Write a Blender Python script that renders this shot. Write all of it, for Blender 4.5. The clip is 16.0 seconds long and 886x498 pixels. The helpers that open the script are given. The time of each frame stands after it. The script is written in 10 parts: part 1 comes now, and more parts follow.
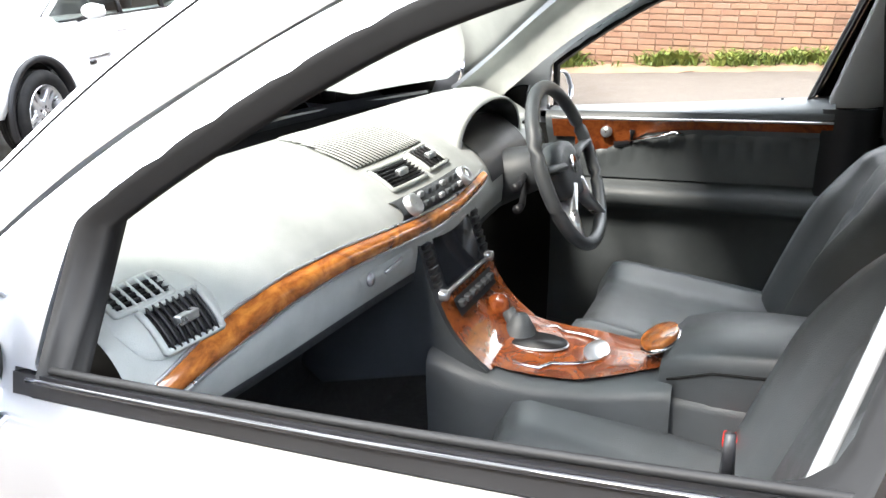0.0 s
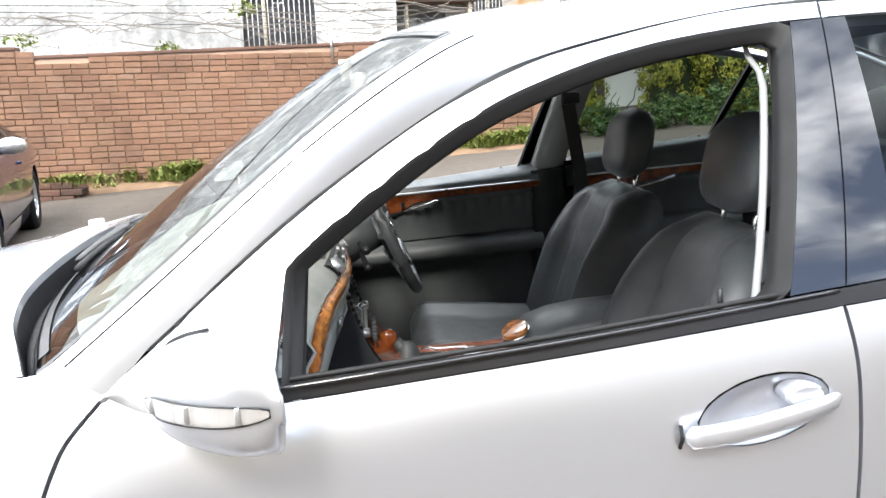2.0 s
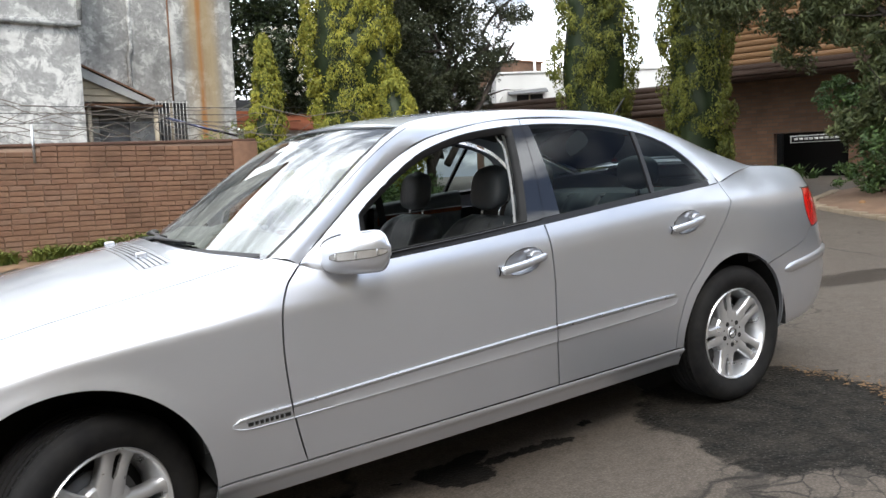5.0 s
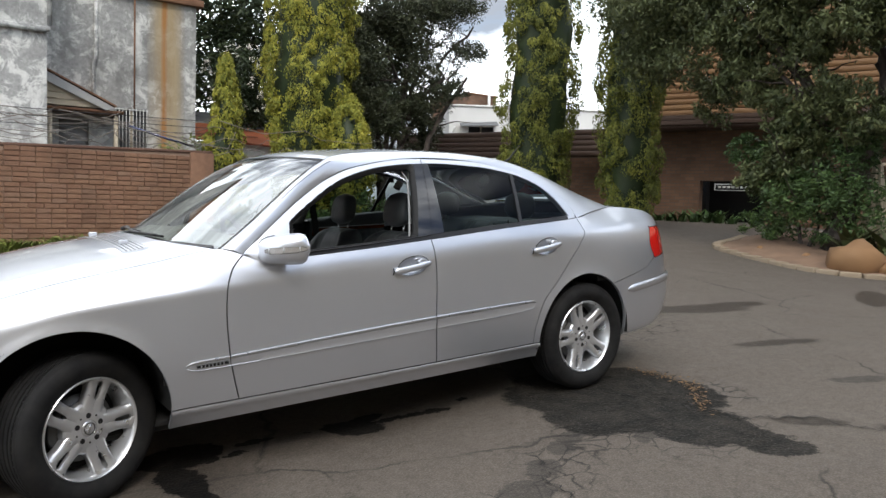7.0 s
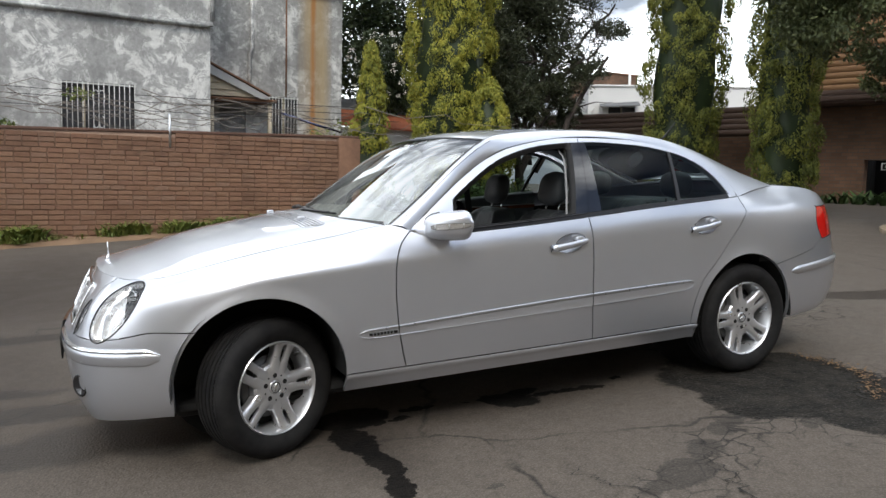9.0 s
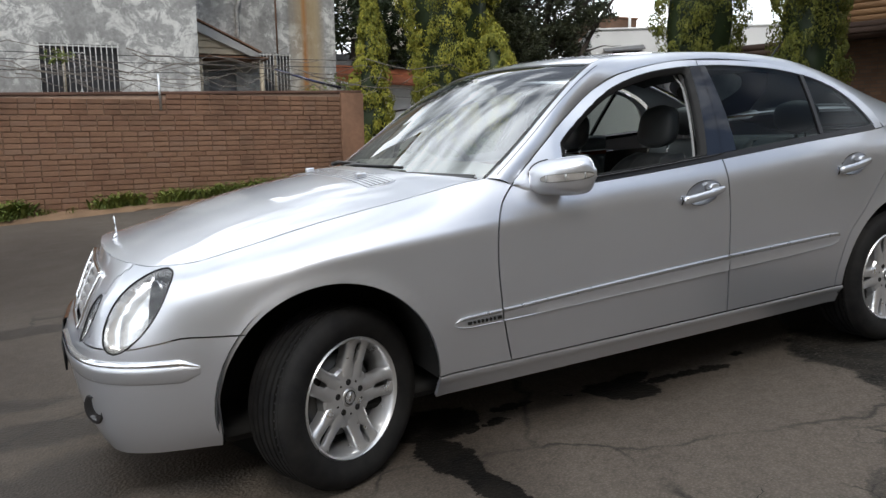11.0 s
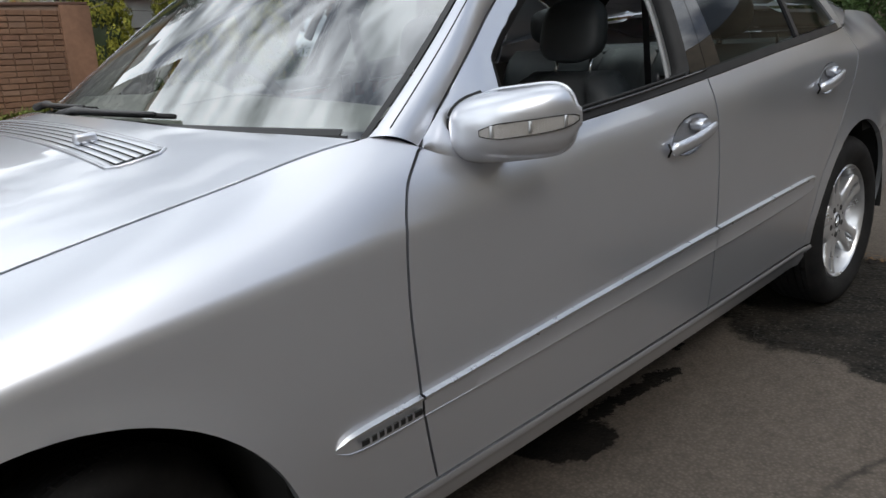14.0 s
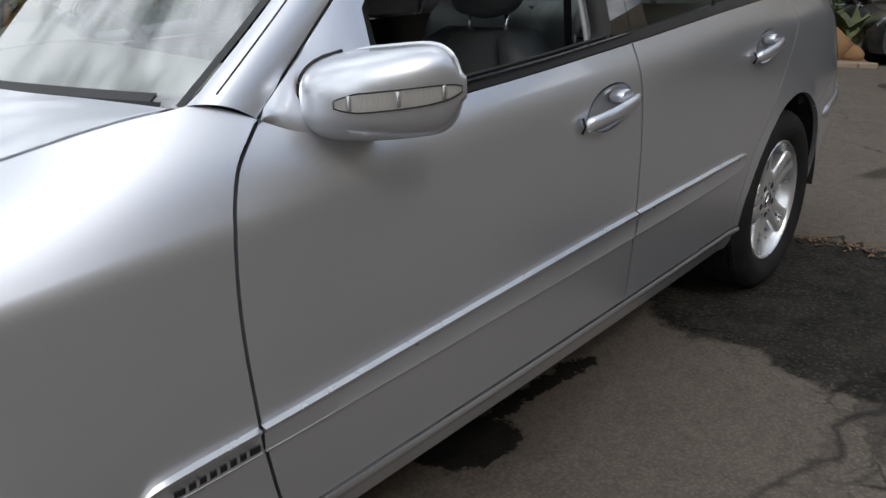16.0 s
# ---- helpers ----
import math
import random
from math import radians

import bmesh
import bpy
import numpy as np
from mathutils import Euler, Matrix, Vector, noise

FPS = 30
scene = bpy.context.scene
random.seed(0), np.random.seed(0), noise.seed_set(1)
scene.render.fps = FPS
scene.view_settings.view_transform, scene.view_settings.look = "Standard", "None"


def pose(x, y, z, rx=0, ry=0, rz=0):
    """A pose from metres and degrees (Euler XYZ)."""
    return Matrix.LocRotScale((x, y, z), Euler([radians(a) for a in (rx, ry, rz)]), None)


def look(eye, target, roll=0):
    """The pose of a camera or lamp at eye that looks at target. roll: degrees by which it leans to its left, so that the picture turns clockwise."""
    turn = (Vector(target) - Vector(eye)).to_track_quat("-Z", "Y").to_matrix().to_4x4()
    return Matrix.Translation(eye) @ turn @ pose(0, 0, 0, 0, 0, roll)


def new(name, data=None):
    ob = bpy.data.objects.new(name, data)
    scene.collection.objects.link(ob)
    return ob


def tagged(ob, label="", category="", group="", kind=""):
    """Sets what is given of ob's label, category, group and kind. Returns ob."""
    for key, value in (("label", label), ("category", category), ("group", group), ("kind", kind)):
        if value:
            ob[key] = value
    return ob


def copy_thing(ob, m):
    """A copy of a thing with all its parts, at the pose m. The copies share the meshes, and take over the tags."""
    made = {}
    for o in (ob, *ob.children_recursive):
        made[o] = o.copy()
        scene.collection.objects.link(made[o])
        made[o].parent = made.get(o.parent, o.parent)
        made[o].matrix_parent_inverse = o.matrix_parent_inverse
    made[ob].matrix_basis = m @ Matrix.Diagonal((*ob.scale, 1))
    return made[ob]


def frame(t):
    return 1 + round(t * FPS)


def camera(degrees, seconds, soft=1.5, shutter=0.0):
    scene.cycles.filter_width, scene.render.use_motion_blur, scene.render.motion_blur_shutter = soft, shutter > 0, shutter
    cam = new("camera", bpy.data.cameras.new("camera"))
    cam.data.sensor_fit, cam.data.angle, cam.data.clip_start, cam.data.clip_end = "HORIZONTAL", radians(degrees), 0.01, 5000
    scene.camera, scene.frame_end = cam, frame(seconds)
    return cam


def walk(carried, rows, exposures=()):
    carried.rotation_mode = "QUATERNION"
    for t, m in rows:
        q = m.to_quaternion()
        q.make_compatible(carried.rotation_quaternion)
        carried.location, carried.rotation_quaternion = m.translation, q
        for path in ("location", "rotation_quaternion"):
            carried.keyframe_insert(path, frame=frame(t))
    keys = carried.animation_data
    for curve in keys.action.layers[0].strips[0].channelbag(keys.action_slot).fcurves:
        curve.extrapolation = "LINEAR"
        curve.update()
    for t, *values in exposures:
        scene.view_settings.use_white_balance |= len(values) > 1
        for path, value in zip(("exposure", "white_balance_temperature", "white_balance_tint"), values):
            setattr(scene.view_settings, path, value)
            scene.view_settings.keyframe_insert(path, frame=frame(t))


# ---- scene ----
cam = camera(60.81, 16.0)
SLOPE = pose(0, 0, 0, 0, -3.3, 0)  # the yard climbs by 3.3 degrees towards the car's tail
PATH = [
    (0, (1.569, -1.295, 1.305), (0.769, 0.430, 0.661), -2.5),
    (0.5, (1.553, -1.436, 1.329), (0.764, 0.324, 0.754), -6.7),
    (1, (1.418, -1.645, 1.329), (0.976, 0.215, 0.825), -4.7),
    (1.5, (1.283, -1.721, 1.325), (1.147, 0.191, 0.912), -4.0),
    (2, (1.075, -1.800, 1.342), (1.257, 0.105, 0.908), -5.1),
    (2.5, (0.846, -2.031, 1.363), (1.36, -0.146, 0.937), -4.2),
    (3, (0.676, -2.279, 1.371), (1.402, -0.439, 1.079), -2.2),
    (3.5, (0.518, -2.522, 1.33), (1.237, -0.681, 1.023), -3.9),
    (4, (0.314, -2.725, 1.31), (1.232, -0.96, 1.108), -4.3),
    (4.2, (0.21, -2.792, 1.301), (1.235, -1.087, 1.099), -6.2),
    (6.3, (-0.463, -3.762, 1.302), (0.57, -2.081, 0.974), -3.3),
    (6.5, (-0.482, -3.843, 1.313), (0.596, -2.177, 1.064), -2.8),
    (7, (-0.469, -4.067, 1.312), (0.678, -2.439, 1.12), -1.0),
    (7.5, (-0.464, -4.166, 1.331), (0.8, -2.622, 1.206), -1.2),
    (8, (-0.514, -4.165, 1.325), (0.718, -2.593, 1.214), -1.2),
    (8.5, (-0.569, -4.131, 1.316), (0.497, -2.444, 1.175), -0.4),
    (9, (-0.629, -4.09, 1.292), (0.211, -2.289, 1.065), -1.6),
    (9.5, (-0.712, -4.01, 1.265), (0.033, -2.178, 0.964), -3.7),
    (10, (-0.712, -3.773, 1.227), (0.14, -2.001, 0.86), -2.8),
    (10.2, (-0.7, -3.643, 1.237), (0.132, -1.854, 0.908), -3.9),
    (12.5, (-0.648, -2.305, 1.212), (0.474, -0.718, 0.742), -6.4),
    (13, (-0.504, -2.015, 1.236), (0.936, -0.7, 0.79), -5.0),
    (13.5, (-0.343, -1.906, 1.215), (1.214, -0.752, 0.72), -5.9),
    (14, (-0.162, -1.838, 1.195), (1.137, -0.434, 0.611), -4.9),
    (14.5, (-0.102, -1.782, 1.21), (1.133, -0.332, 0.601), -5.0),
    (15, (-0.116, -1.779, 1.202), (1.181, -0.393, 0.571), -5.8),
    (15.5, (-0.041, -1.804, 1.194), (1.357, -0.551, 0.505), -3.4),
    (16, (0.122, -1.741, 1.177), (1.492, -0.47, 0.465), -2.2),
]
walk(cam, [(t, SLOPE @ look(eye, target, roll)) for t, eye, target, roll in PATH], [(0.0, 2.6), (1.0, 2.3), (1.5, 2.0), (2.5, 1.55), (3.5, 1.03), (6.5, 0.24), (8.5, 0.05), (10.0, -0.06), (12.5, -0.44), (14.0, -0.47), (16.0, -0.53)])

# ---------------------------------------------------------------- world and light
SUN_EL, SUN_AZ = radians(48), radians(200)
world = bpy.data.worlds.new("sky")
scene.world = world
world.use_nodes = True
wn, wl = world.node_tree.nodes, world.node_tree.links
wn.clear()
w_out = wn.new("ShaderNodeOutputWorld")
w_bg = wn.new("ShaderNodeBackground")
w_sky = wn.new("ShaderNodeTexSky")
w_sky.sky_type, w_sky.sun_disc = "NISHITA", False
w_sky.sun_elevation, w_sky.sun_rotation = SUN_EL, SUN_AZ
w_co = wn.new("ShaderNodeTexCoord")
w_map = wn.new("ShaderNodeMapping")
w_map.inputs["Scale"].default_value = (1.0, 1.0, 2.2)
w_noise = wn.new("ShaderNodeTexNoise")
w_noise.inputs["Scale"].default_value, w_noise.inputs["Detail"].default_value = 2.1, 9.0
w_noise.inputs["Roughness"].default_value, w_noise.inputs["Distortion"].default_value = 0.58, 0.5
w_ramp = wn.new("ShaderNodeValToRGB")
w_ramp.color_ramp.elements[0].position, w_ramp.color_ramp.elements[1].position = 0.30, 0.47
w_ramp.color_ramp.elements[0].color = (0.0, 0.0, 0.0, 1)
w_ramp.color_ramp.elements[1].color = (1, 1, 1, 1)
w_noise2 = wn.new("ShaderNodeTexNoise")
w_noise2.inputs["Scale"].default_value, w_noise2.inputs["Detail"].default_value = 4.8, 10.0
w_ramp2 = wn.new("ShaderNodeValToRGB")
w_ramp2.color_ramp.elements[0].position, w_ramp2.color_ramp.elements[1].position = 0.40, 0.60
w_ramp2.color_ramp.elements[0].color = (2.8, 3.1, 3.6, 1)
w_ramp2.color_ramp.elements[1].color = (19.0, 19.8, 20.6, 1)
w_mix = wn.new("ShaderNodeMix")
w_mix.data_type = "RGBA"
wl.new(w_co.outputs["Generated"], w_map.inputs["Vector"])
wl.new(w_map.outputs["Vector"], w_noise.inputs["Vector"])
wl.new(w_map.outputs["Vector"], w_noise2.inputs["Vector"])
w_dot, w_tilt = wn.new("ShaderNodeVectorMath"), wn.new("ShaderNodeMath")
w_dot.operation, w_tilt.operation = "DOT_PRODUCT", "MULTIPLY_ADD"
w_dot.inputs[1].default_value, w_tilt.inputs[1].default_value = (-0.50, 0.72, 0.10), 0.20
wl.new(w_co.outputs["Generated"], w_dot.inputs[0])
wl.new(w_dot.outputs["Value"], w_tilt.inputs[0])
wl.new(w_noise.outputs["Fac"], w_tilt.inputs[2])
wl.new(w_tilt.outputs["Value"], w_ramp.inputs["Fac"])
wl.new(w_noise2.outputs["Fac"], w_ramp2.inputs["Fac"])
wl.new(w_ramp.outputs["Color"], w_mix.inputs["Factor"])
wl.new(w_sky.outputs["Color"], w_mix.inputs["A"])
wl.new(w_ramp2.outputs["Color"], w_mix.inputs["B"])
wl.new(w_mix.outputs["Result"], w_bg.inputs["Color"])
w_bg.inputs["Strength"].default_value = 0.16
wl.new(w_bg.outputs["Background"], w_out.inputs["Surface"])

sun = new("sun", bpy.data.lights.new("sun", "SUN"))
sun.data.energy, sun.data.angle, sun.data.color = 1.5, radians(14), (1.0, 0.94, 0.85)
sun.matrix_basis = look((0, 0, 0), (-math.sin(SUN_AZ) * math.cos(SUN_EL), -math.cos(SUN_AZ) * math.cos(SUN_EL), -math.sin(SUN_EL)))


# ---------------------------------------------------------------- materials
class Mat:
    """A node material: nodes and links are added by short calls."""

    def __init__(self, name, color=(0.5, 0.5, 0.5), rough=0.5, metal=0.0, **more):
        self.m = bpy.data.materials.new(name)
        self.m.use_nodes = True
        self.n, self.l = self.m.node_tree.nodes, self.m.node_tree.links
        self.b = self.n["Principled BSDF"]
        self.set("Base Color", (*color, 1)), self.set("Roughness", rough), self.set("Metallic", metal)
        for key, value in more.items():
            self.set(key.replace("_", " "), value)
        self.co = self.n.new("ShaderNodeTexCoord")

    def set(self, key, value):
        self.b.inputs[key].default_value = value

    def noise(self, scale, detail=4.0, rough=0.55, stretch=(1, 1, 1), coords="Object", distort=0.0):
        mp = self.n.new("ShaderNodeMapping")
        mp.inputs["Scale"].default_value = stretch
        self.l.new(self.co.outputs[coords], mp.inputs["Vector"])
        t = self.n.new("ShaderNodeTexNoise")
        t.inputs["Scale"].default_value, t.inputs["Detail"].default_value = scale, detail
        t.inputs["Roughness"].default_value, t.inputs["Distortion"].default_value = rough, distort
        self.l.new(mp.outputs["Vector"], t.inputs["Vector"])
        return t.outputs["Fac"]

    def voronoi(self, scale, feature="F1", stretch=(1, 1, 1), rnd=1.0):
        mp = self.n.new("ShaderNodeMapping")
        mp.inputs["Scale"].default_value = stretch
        self.l.new(self.co.outputs["Object"], mp.inputs["Vector"])
        t = self.n.new("ShaderNodeTexVoronoi")
        t.feature = feature
        t.inputs["Scale"].default_value, t.inputs["Randomness"].default_value = scale, rnd
        self.l.new(mp.outputs["Vector"], t.inputs["Vector"])
        return t.outputs["Distance"]

    def ramp(self, fac, *stops):
        r = self.n.new("ShaderNodeValToRGB")
        e = r.color_ramp.elements
        while len(e) < len(stops):
            e.new(0.5)
        for el, (p, c) in zip(e, stops):
            el.position, el.color = p, (c, c, c, 1) if isinstance(c, (int, float)) else (*c, 1)
        self.l.new(fac, r.inputs["Fac"])
        return r.outputs["Color"]

    def mix(self, a, b, fac, how="MIX"):
        x = self.n.new("ShaderNodeMix")
        x.data_type, x.blend_type = "RGBA", how
        for key, v in (("A", a), ("B", b), ("Factor", fac)):
            if hasattr(v, "links"):
                self.l.new(v, x.inputs[key])
            else:
                x.inputs[key].default_value = v if key == "Factor" else (*v, 1)
        return x.outputs["Result"]

    def math(self, op, a, b=0.5):
        x = self.n.new("ShaderNodeMath")
        x.operation = op
        for i, v in enumerate((a, b)):
            if hasattr(v, "links"):
                self.l.new(v, x.inputs[i])
            else:
                x.inputs[i].default_value = v
        return x.outputs[0]

    def random(self):
        return self.n.new("ShaderNodeObjectInfo").outputs["Random"]

    def island(self):
        return self.n.new("ShaderNodeNewGeometry").outputs["Random Per Island"]

    def to(self, key, value):
        self.l.new(value, self.b.inputs[key])
        return self

    def bump(self, height, strength=0.3, distance=0.01):
        x = self.n.new("ShaderNodeBump")
        x.inputs["Strength"].default_value, x.inputs["Distance"].default_value = strength, distance
        self.l.new(height, x.inputs["Height"])
        self.l.new(x.outputs["Normal"], self.b.inputs["Normal"])
        return self


def plain(name, color, rough=0.5, metal=0.0, grain=60.0, vary=0.12, bump=0.08, **more):
    """A nearly even surface with fine grain, soft blotches and a little relief."""
    k = Mat(name, color, rough, metal, **more)
    big, fine = k.noise(grain * 0.06, 3), k.noise(grain, 5)
    lo, hi = tuple(c * (1 - vary) for c in color), tuple(min(1, c * (1 + vary)) for c in color)
    k.to("Base Color", k.mix(k.ramp(big, (0.3, lo), (0.7, hi)), color, 0.5))
    k.to("Roughness", k.ramp(k.noise(grain * 0.2, 4), (0.25, max(0.02, rough * 0.85)), (0.75, min(1, rough * 1.12))))
    if bump:
        k.bump(fine, bump, 0.002)
    return k.m


def m_paint(name, color, rough=0.3, metal=0.85, coat=1.0):
    k = Mat(name, color, rough, metal)
    k.set("Coat Weight", coat), k.set("Coat Roughness", 0.035), k.set("Coat IOR", 1.5)
    dust, haze = k.noise(1.3, 4), k.noise(6.0, 5)
    dim = tuple(c * 0.94 for c in color)
    k.to("Base Color", k.ramp(dust, (0.3, dim), (0.7, color)))
    k.to("Roughness", k.ramp(haze, (0.3, rough * 1.06), (0.7, rough * 0.96)))
    return k.m


SILVER = m_paint("silver metallic paint", (0.635, 0.660, 0.715), 0.35, 0.85)
NAVY = m_paint("navy metallic paint", (0.006, 0.010, 0.055), 0.22, 0.4)
WHITE_PAINT = m_paint("white car paint", (0.8, 0.8, 0.8), 0.35, 0.0)
GREY_PAINT = m_paint("dark grey metallic paint", (0.12, 0.125, 0.13), 0.34, 0.7)
CHROME = Mat("chrome", (0.83, 0.84, 0.86), 0.09, 1.0).m
SATIN = plain("satin alloy", (0.62, 0.63, 0.65), 0.3, 0.9, 120, 0.06, 0.02)
RIM = plain("silver wheel lacquer", (0.6, 0.61, 0.63), 0.3, 0.75, 90, 0.1, 0.02, Coat_Weight=0.5)
BLACK = plain("black rubber", (0.010, 0.010, 0.0105), 0.62, 0, 90, 0.2, 0.1, Specular_IOR_Level=0.3)
DARK = Mat("dark cavity", (0.006, 0.006, 0.006), 0.9).m
GLOSSBLACK = Mat("gloss black", (0.010, 0.010, 0.012), 0.025, 0.0, Specular_IOR_Level=0.75).m
TRIMBLACK = plain("black trim", (0.012, 0.012, 0.0135), 0.38, 0, 60, 0.2, 0.03, Specular_IOR_Level=0.35)


def m_tyre():
    k = Mat("tyre rubber", (0.022, 0.022, 0.023), 0.7, Specular_IOR_Level=0.16)
    k.to("Base Color", k.ramp(k.noise(14, 6), (0.3, (0.008, 0.008, 0.009)), (0.7, (0.019, 0.0185, 0.018))))
    return k.bump(k.noise(160, 4), 0.25, 0.002).m


TYRE = m_tyre()


def m_leather(name, color, rough=0.42):
    k = Mat(name, color, rough)
    cell = k.voronoi(330, "DISTANCE_TO_EDGE")
    k.to("Base Color", k.ramp(k.noise(6, 5), (0.3, tuple(c * 0.8 for c in color)), (0.7, tuple(c * 1.2 for c in color))))
    k.to("Roughness", k.ramp(k.noise(25, 4), (0.3, rough * 0.85), (0.7, rough * 1.2)))
    return k.bump(k.ramp(cell, (0.0, 0.0), (0.25, 1.0)), 0.18, 0.0012).m


LEATHER = m_leather("black leather", (0.052, 0.057, 0.062), 0.4)
SOFT = m_leather("dark soft plastic", (0.045, 0.050, 0.055), 0.5)
DASHGREY = m_leather("grey soft dashboard plastic", (0.42, 0.44, 0.425), 0.5)
# far door leather, lightened for the daylight that the open window lets in
LIT_LINING = m_leather("daylit charcoal door leather", (0.075, 0.084, 0.088), 0.45)
CARPET = plain("dark carpet", (0.016, 0.017, 0.019), 0.95, 0, 400, 0.4, 0.5)


def m_wood(name="burl walnut veneer", dim=1.0):
    k = Mat(name, (0.4, 0.13, 0.025), 0.22)
    swirl = k.noise(16, 8, 0.65, (1, 1, 1), distort=1.6)
    fine = k.noise(120, 5, 0.6, (1, 0.35, 1))
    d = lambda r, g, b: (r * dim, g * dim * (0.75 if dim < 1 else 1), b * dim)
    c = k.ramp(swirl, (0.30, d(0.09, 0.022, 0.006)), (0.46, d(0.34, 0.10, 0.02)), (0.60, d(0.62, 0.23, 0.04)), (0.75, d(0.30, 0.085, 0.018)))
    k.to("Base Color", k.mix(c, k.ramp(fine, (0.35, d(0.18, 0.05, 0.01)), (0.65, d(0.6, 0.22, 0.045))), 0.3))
    k.set("Coat Weight", 1.0), k.set("Coat Roughness", 0.03)
    return k.m


WOOD = m_wood()
# the same walnut with its colours scaled down, for console and doors
WOOD_DARKENED = m_wood("darkened burl walnut veneer", 0.42)


def m_glass(name, tint=(1, 1, 1), rough=0.0, ior=1.75):
    """Thin glazing: clear through, with a mirror-like film of reflection."""
    m = bpy.data.materials.new(name)
    m.use_nodes = True
    n, l = m.node_tree.nodes, m.node_tree.links
    n.clear()
    out, mix, tr, gl, fr = (n.new(k) for k in ("ShaderNodeOutputMaterial", "ShaderNodeMixShader", "ShaderNodeBsdfTransparent", "ShaderNodeBsdfGlossy", "ShaderNodeFresnel"))
    fr.inputs["IOR"].default_value = ior
    tr.inputs["Color"].default_value = (*tint, 1)
    gl.inputs["Roughness"].default_value, gl.inputs["Color"].default_value = rough, (0.95, 0.97, 1, 1)
    l.new(fr.outputs[0], mix.inputs[0]), l.new(tr.outputs[0], mix.inputs[1]), l.new(gl.outputs[0], mix.inputs[2])
    l.new(mix.outputs[0], out.inputs[0])
    return m


GLASS = m_glass("clear glazing", (0.86, 0.92, 0.89))
WINDSCREEN = m_glass("coated windscreen glazing", (0.8, 0.86, 0.83), 0.0, 2.9)
TINT = m_glass("tinted side glazing", (0.34, 0.38, 0.37), 0.0, 1.2)
BACKGLASS = m_glass("green tinted back glazing", (0.62, 0.70, 0.66), 0.0, 1.3)
LENS = m_glass("clear lamp lens", (0.95, 0.95, 0.95))
REDLENS = Mat("red lamp lens", (0.55, 0.015, 0.01), 0.12, 0, Coat_Weight=1.0).m
MIRROR = Mat("mirror glass", (0.9, 0.9, 0.9), 0.0, 1.0).m
REFLECTOR = plain("lamp reflector", (0.88, 0.89, 0.90), 0.2, 0.8, 40, 0.05, 0.25)
ribs = Mat("ribbed lamp reflector", (0.86, 0.86, 0.87), 0.22, 0.65)
ribs.bump(ribs.noise(240, 2, 0.5, (1, 1, 0.2)), 0.5, 0.002)
INDICATOR = ribs.m
WHITE_PLASTIC = plain("pale grey plastic", (0.62, 0.63, 0.62), 0.5)
RED = plain("red plastic", (0.6, 0.02, 0.015), 0.4)
SCREEN = Mat("dark display", (0.01, 0.011, 0.014), 0.08, 0, Coat_Weight=1.0).m


# ---------------------------------------------------------------- mesh tools
def part(name, bm, mat, parent=None, label="", smooth=True, sharp=None):
    """Links a bmesh as one mesh object under a thing or a part."""
    if sharp is not None:
        for e in bm.edges:
            if len(e.link_faces) == 2 and e.calc_face_angle(0) > radians(sharp):
                e.smooth = False
    me = bpy.data.meshes.new(name)
    bm.to_mesh(me)
    bm.free()
    for p in me.polygons:
        p.use_smooth = smooth
    for m in mat if isinstance(mat, (list, tuple)) else [mat]:
        me.materials.append(m)
    ob = new(name, me)
    if parent is not None:
        ob.parent = parent
    if label:
        tagged(ob, label)
    return ob


def empty(name, m, label, category, group="", kind=""):
    ob = new(name)
    ob.matrix_basis = m
    ob.empty_display_size = 0.1
    return tagged(ob, label, category, group, kind)


def pchip(xs, ys):
    """A smooth curve through points that never overshoots them."""
    xs, ys = np.asarray(xs, float), np.asarray(ys, float)
    h, d = np.diff(xs), np.diff(ys) / np.diff(xs)
    m = np.zeros(len(xs))
    m[0], m[-1] = d[0], d[-1]
    for i in range(1, len(xs) - 1):
        if d[i - 1] * d[i] > 0:
            w1, w2 = 2 * h[i] + h[i - 1], h[i] + 2 * h[i - 1]
            m[i] = (w1 + w2) / (w1 / d[i - 1] + w2 / d[i])

    def at(x):
        x = np.clip(np.asarray(x, float), xs[0], xs[-1])
        i = np.clip(np.searchsorted(xs, x) - 1, 0, len(xs) - 2)
        t = (x - xs[i]) / h[i]
        return (2 * t**3 - 3 * t**2 + 1) * ys[i] + (t**3 - 2 * t**2 + t) * h[i] * m[i] + (3 * t**2 - 2 * t**3) * ys[i + 1] + (t**3 - t**2) * h[i] * m[i + 1]

    return at


def cubic(us, pts):
    """A natural cubic spline through points of any dimension."""
    us, pts = np.asarray(us, float), np.asarray(pts, float)
    n, h = len(us), np.diff(us)
    a, b = np.eye(n), np.zeros_like(pts)
    for i in range(1, n - 1):
        a[i, i - 1 : i + 2] = h[i - 1], 2 * (h[i - 1] + h[i]), h[i]
        b[i] = 6 * ((pts[i + 1] - pts[i]) / h[i] - (pts[i] - pts[i - 1]) / h[i - 1])
    mm = np.linalg.solve(a, b)

    def at(u):
        u = np.clip(np.asarray(u, float), us[0], us[-1])
        i = np.clip(np.searchsorted(us, u) - 1, 0, n - 2)
        t0, t1, hh = us[i + 1] - u, u - us[i], h[i]
        if pts.ndim > 1:
            t0, t1, hh = t0[..., None], t1[..., None], hh[..., None]
        return (mm[i] * t0**3 + mm[i + 1] * t1**3) / (6 * hh) + (pts[i] / hh - mm[i] * hh / 6) * t0 + (pts[i + 1] / hh - mm[i + 1] * hh / 6) * t1

    return at


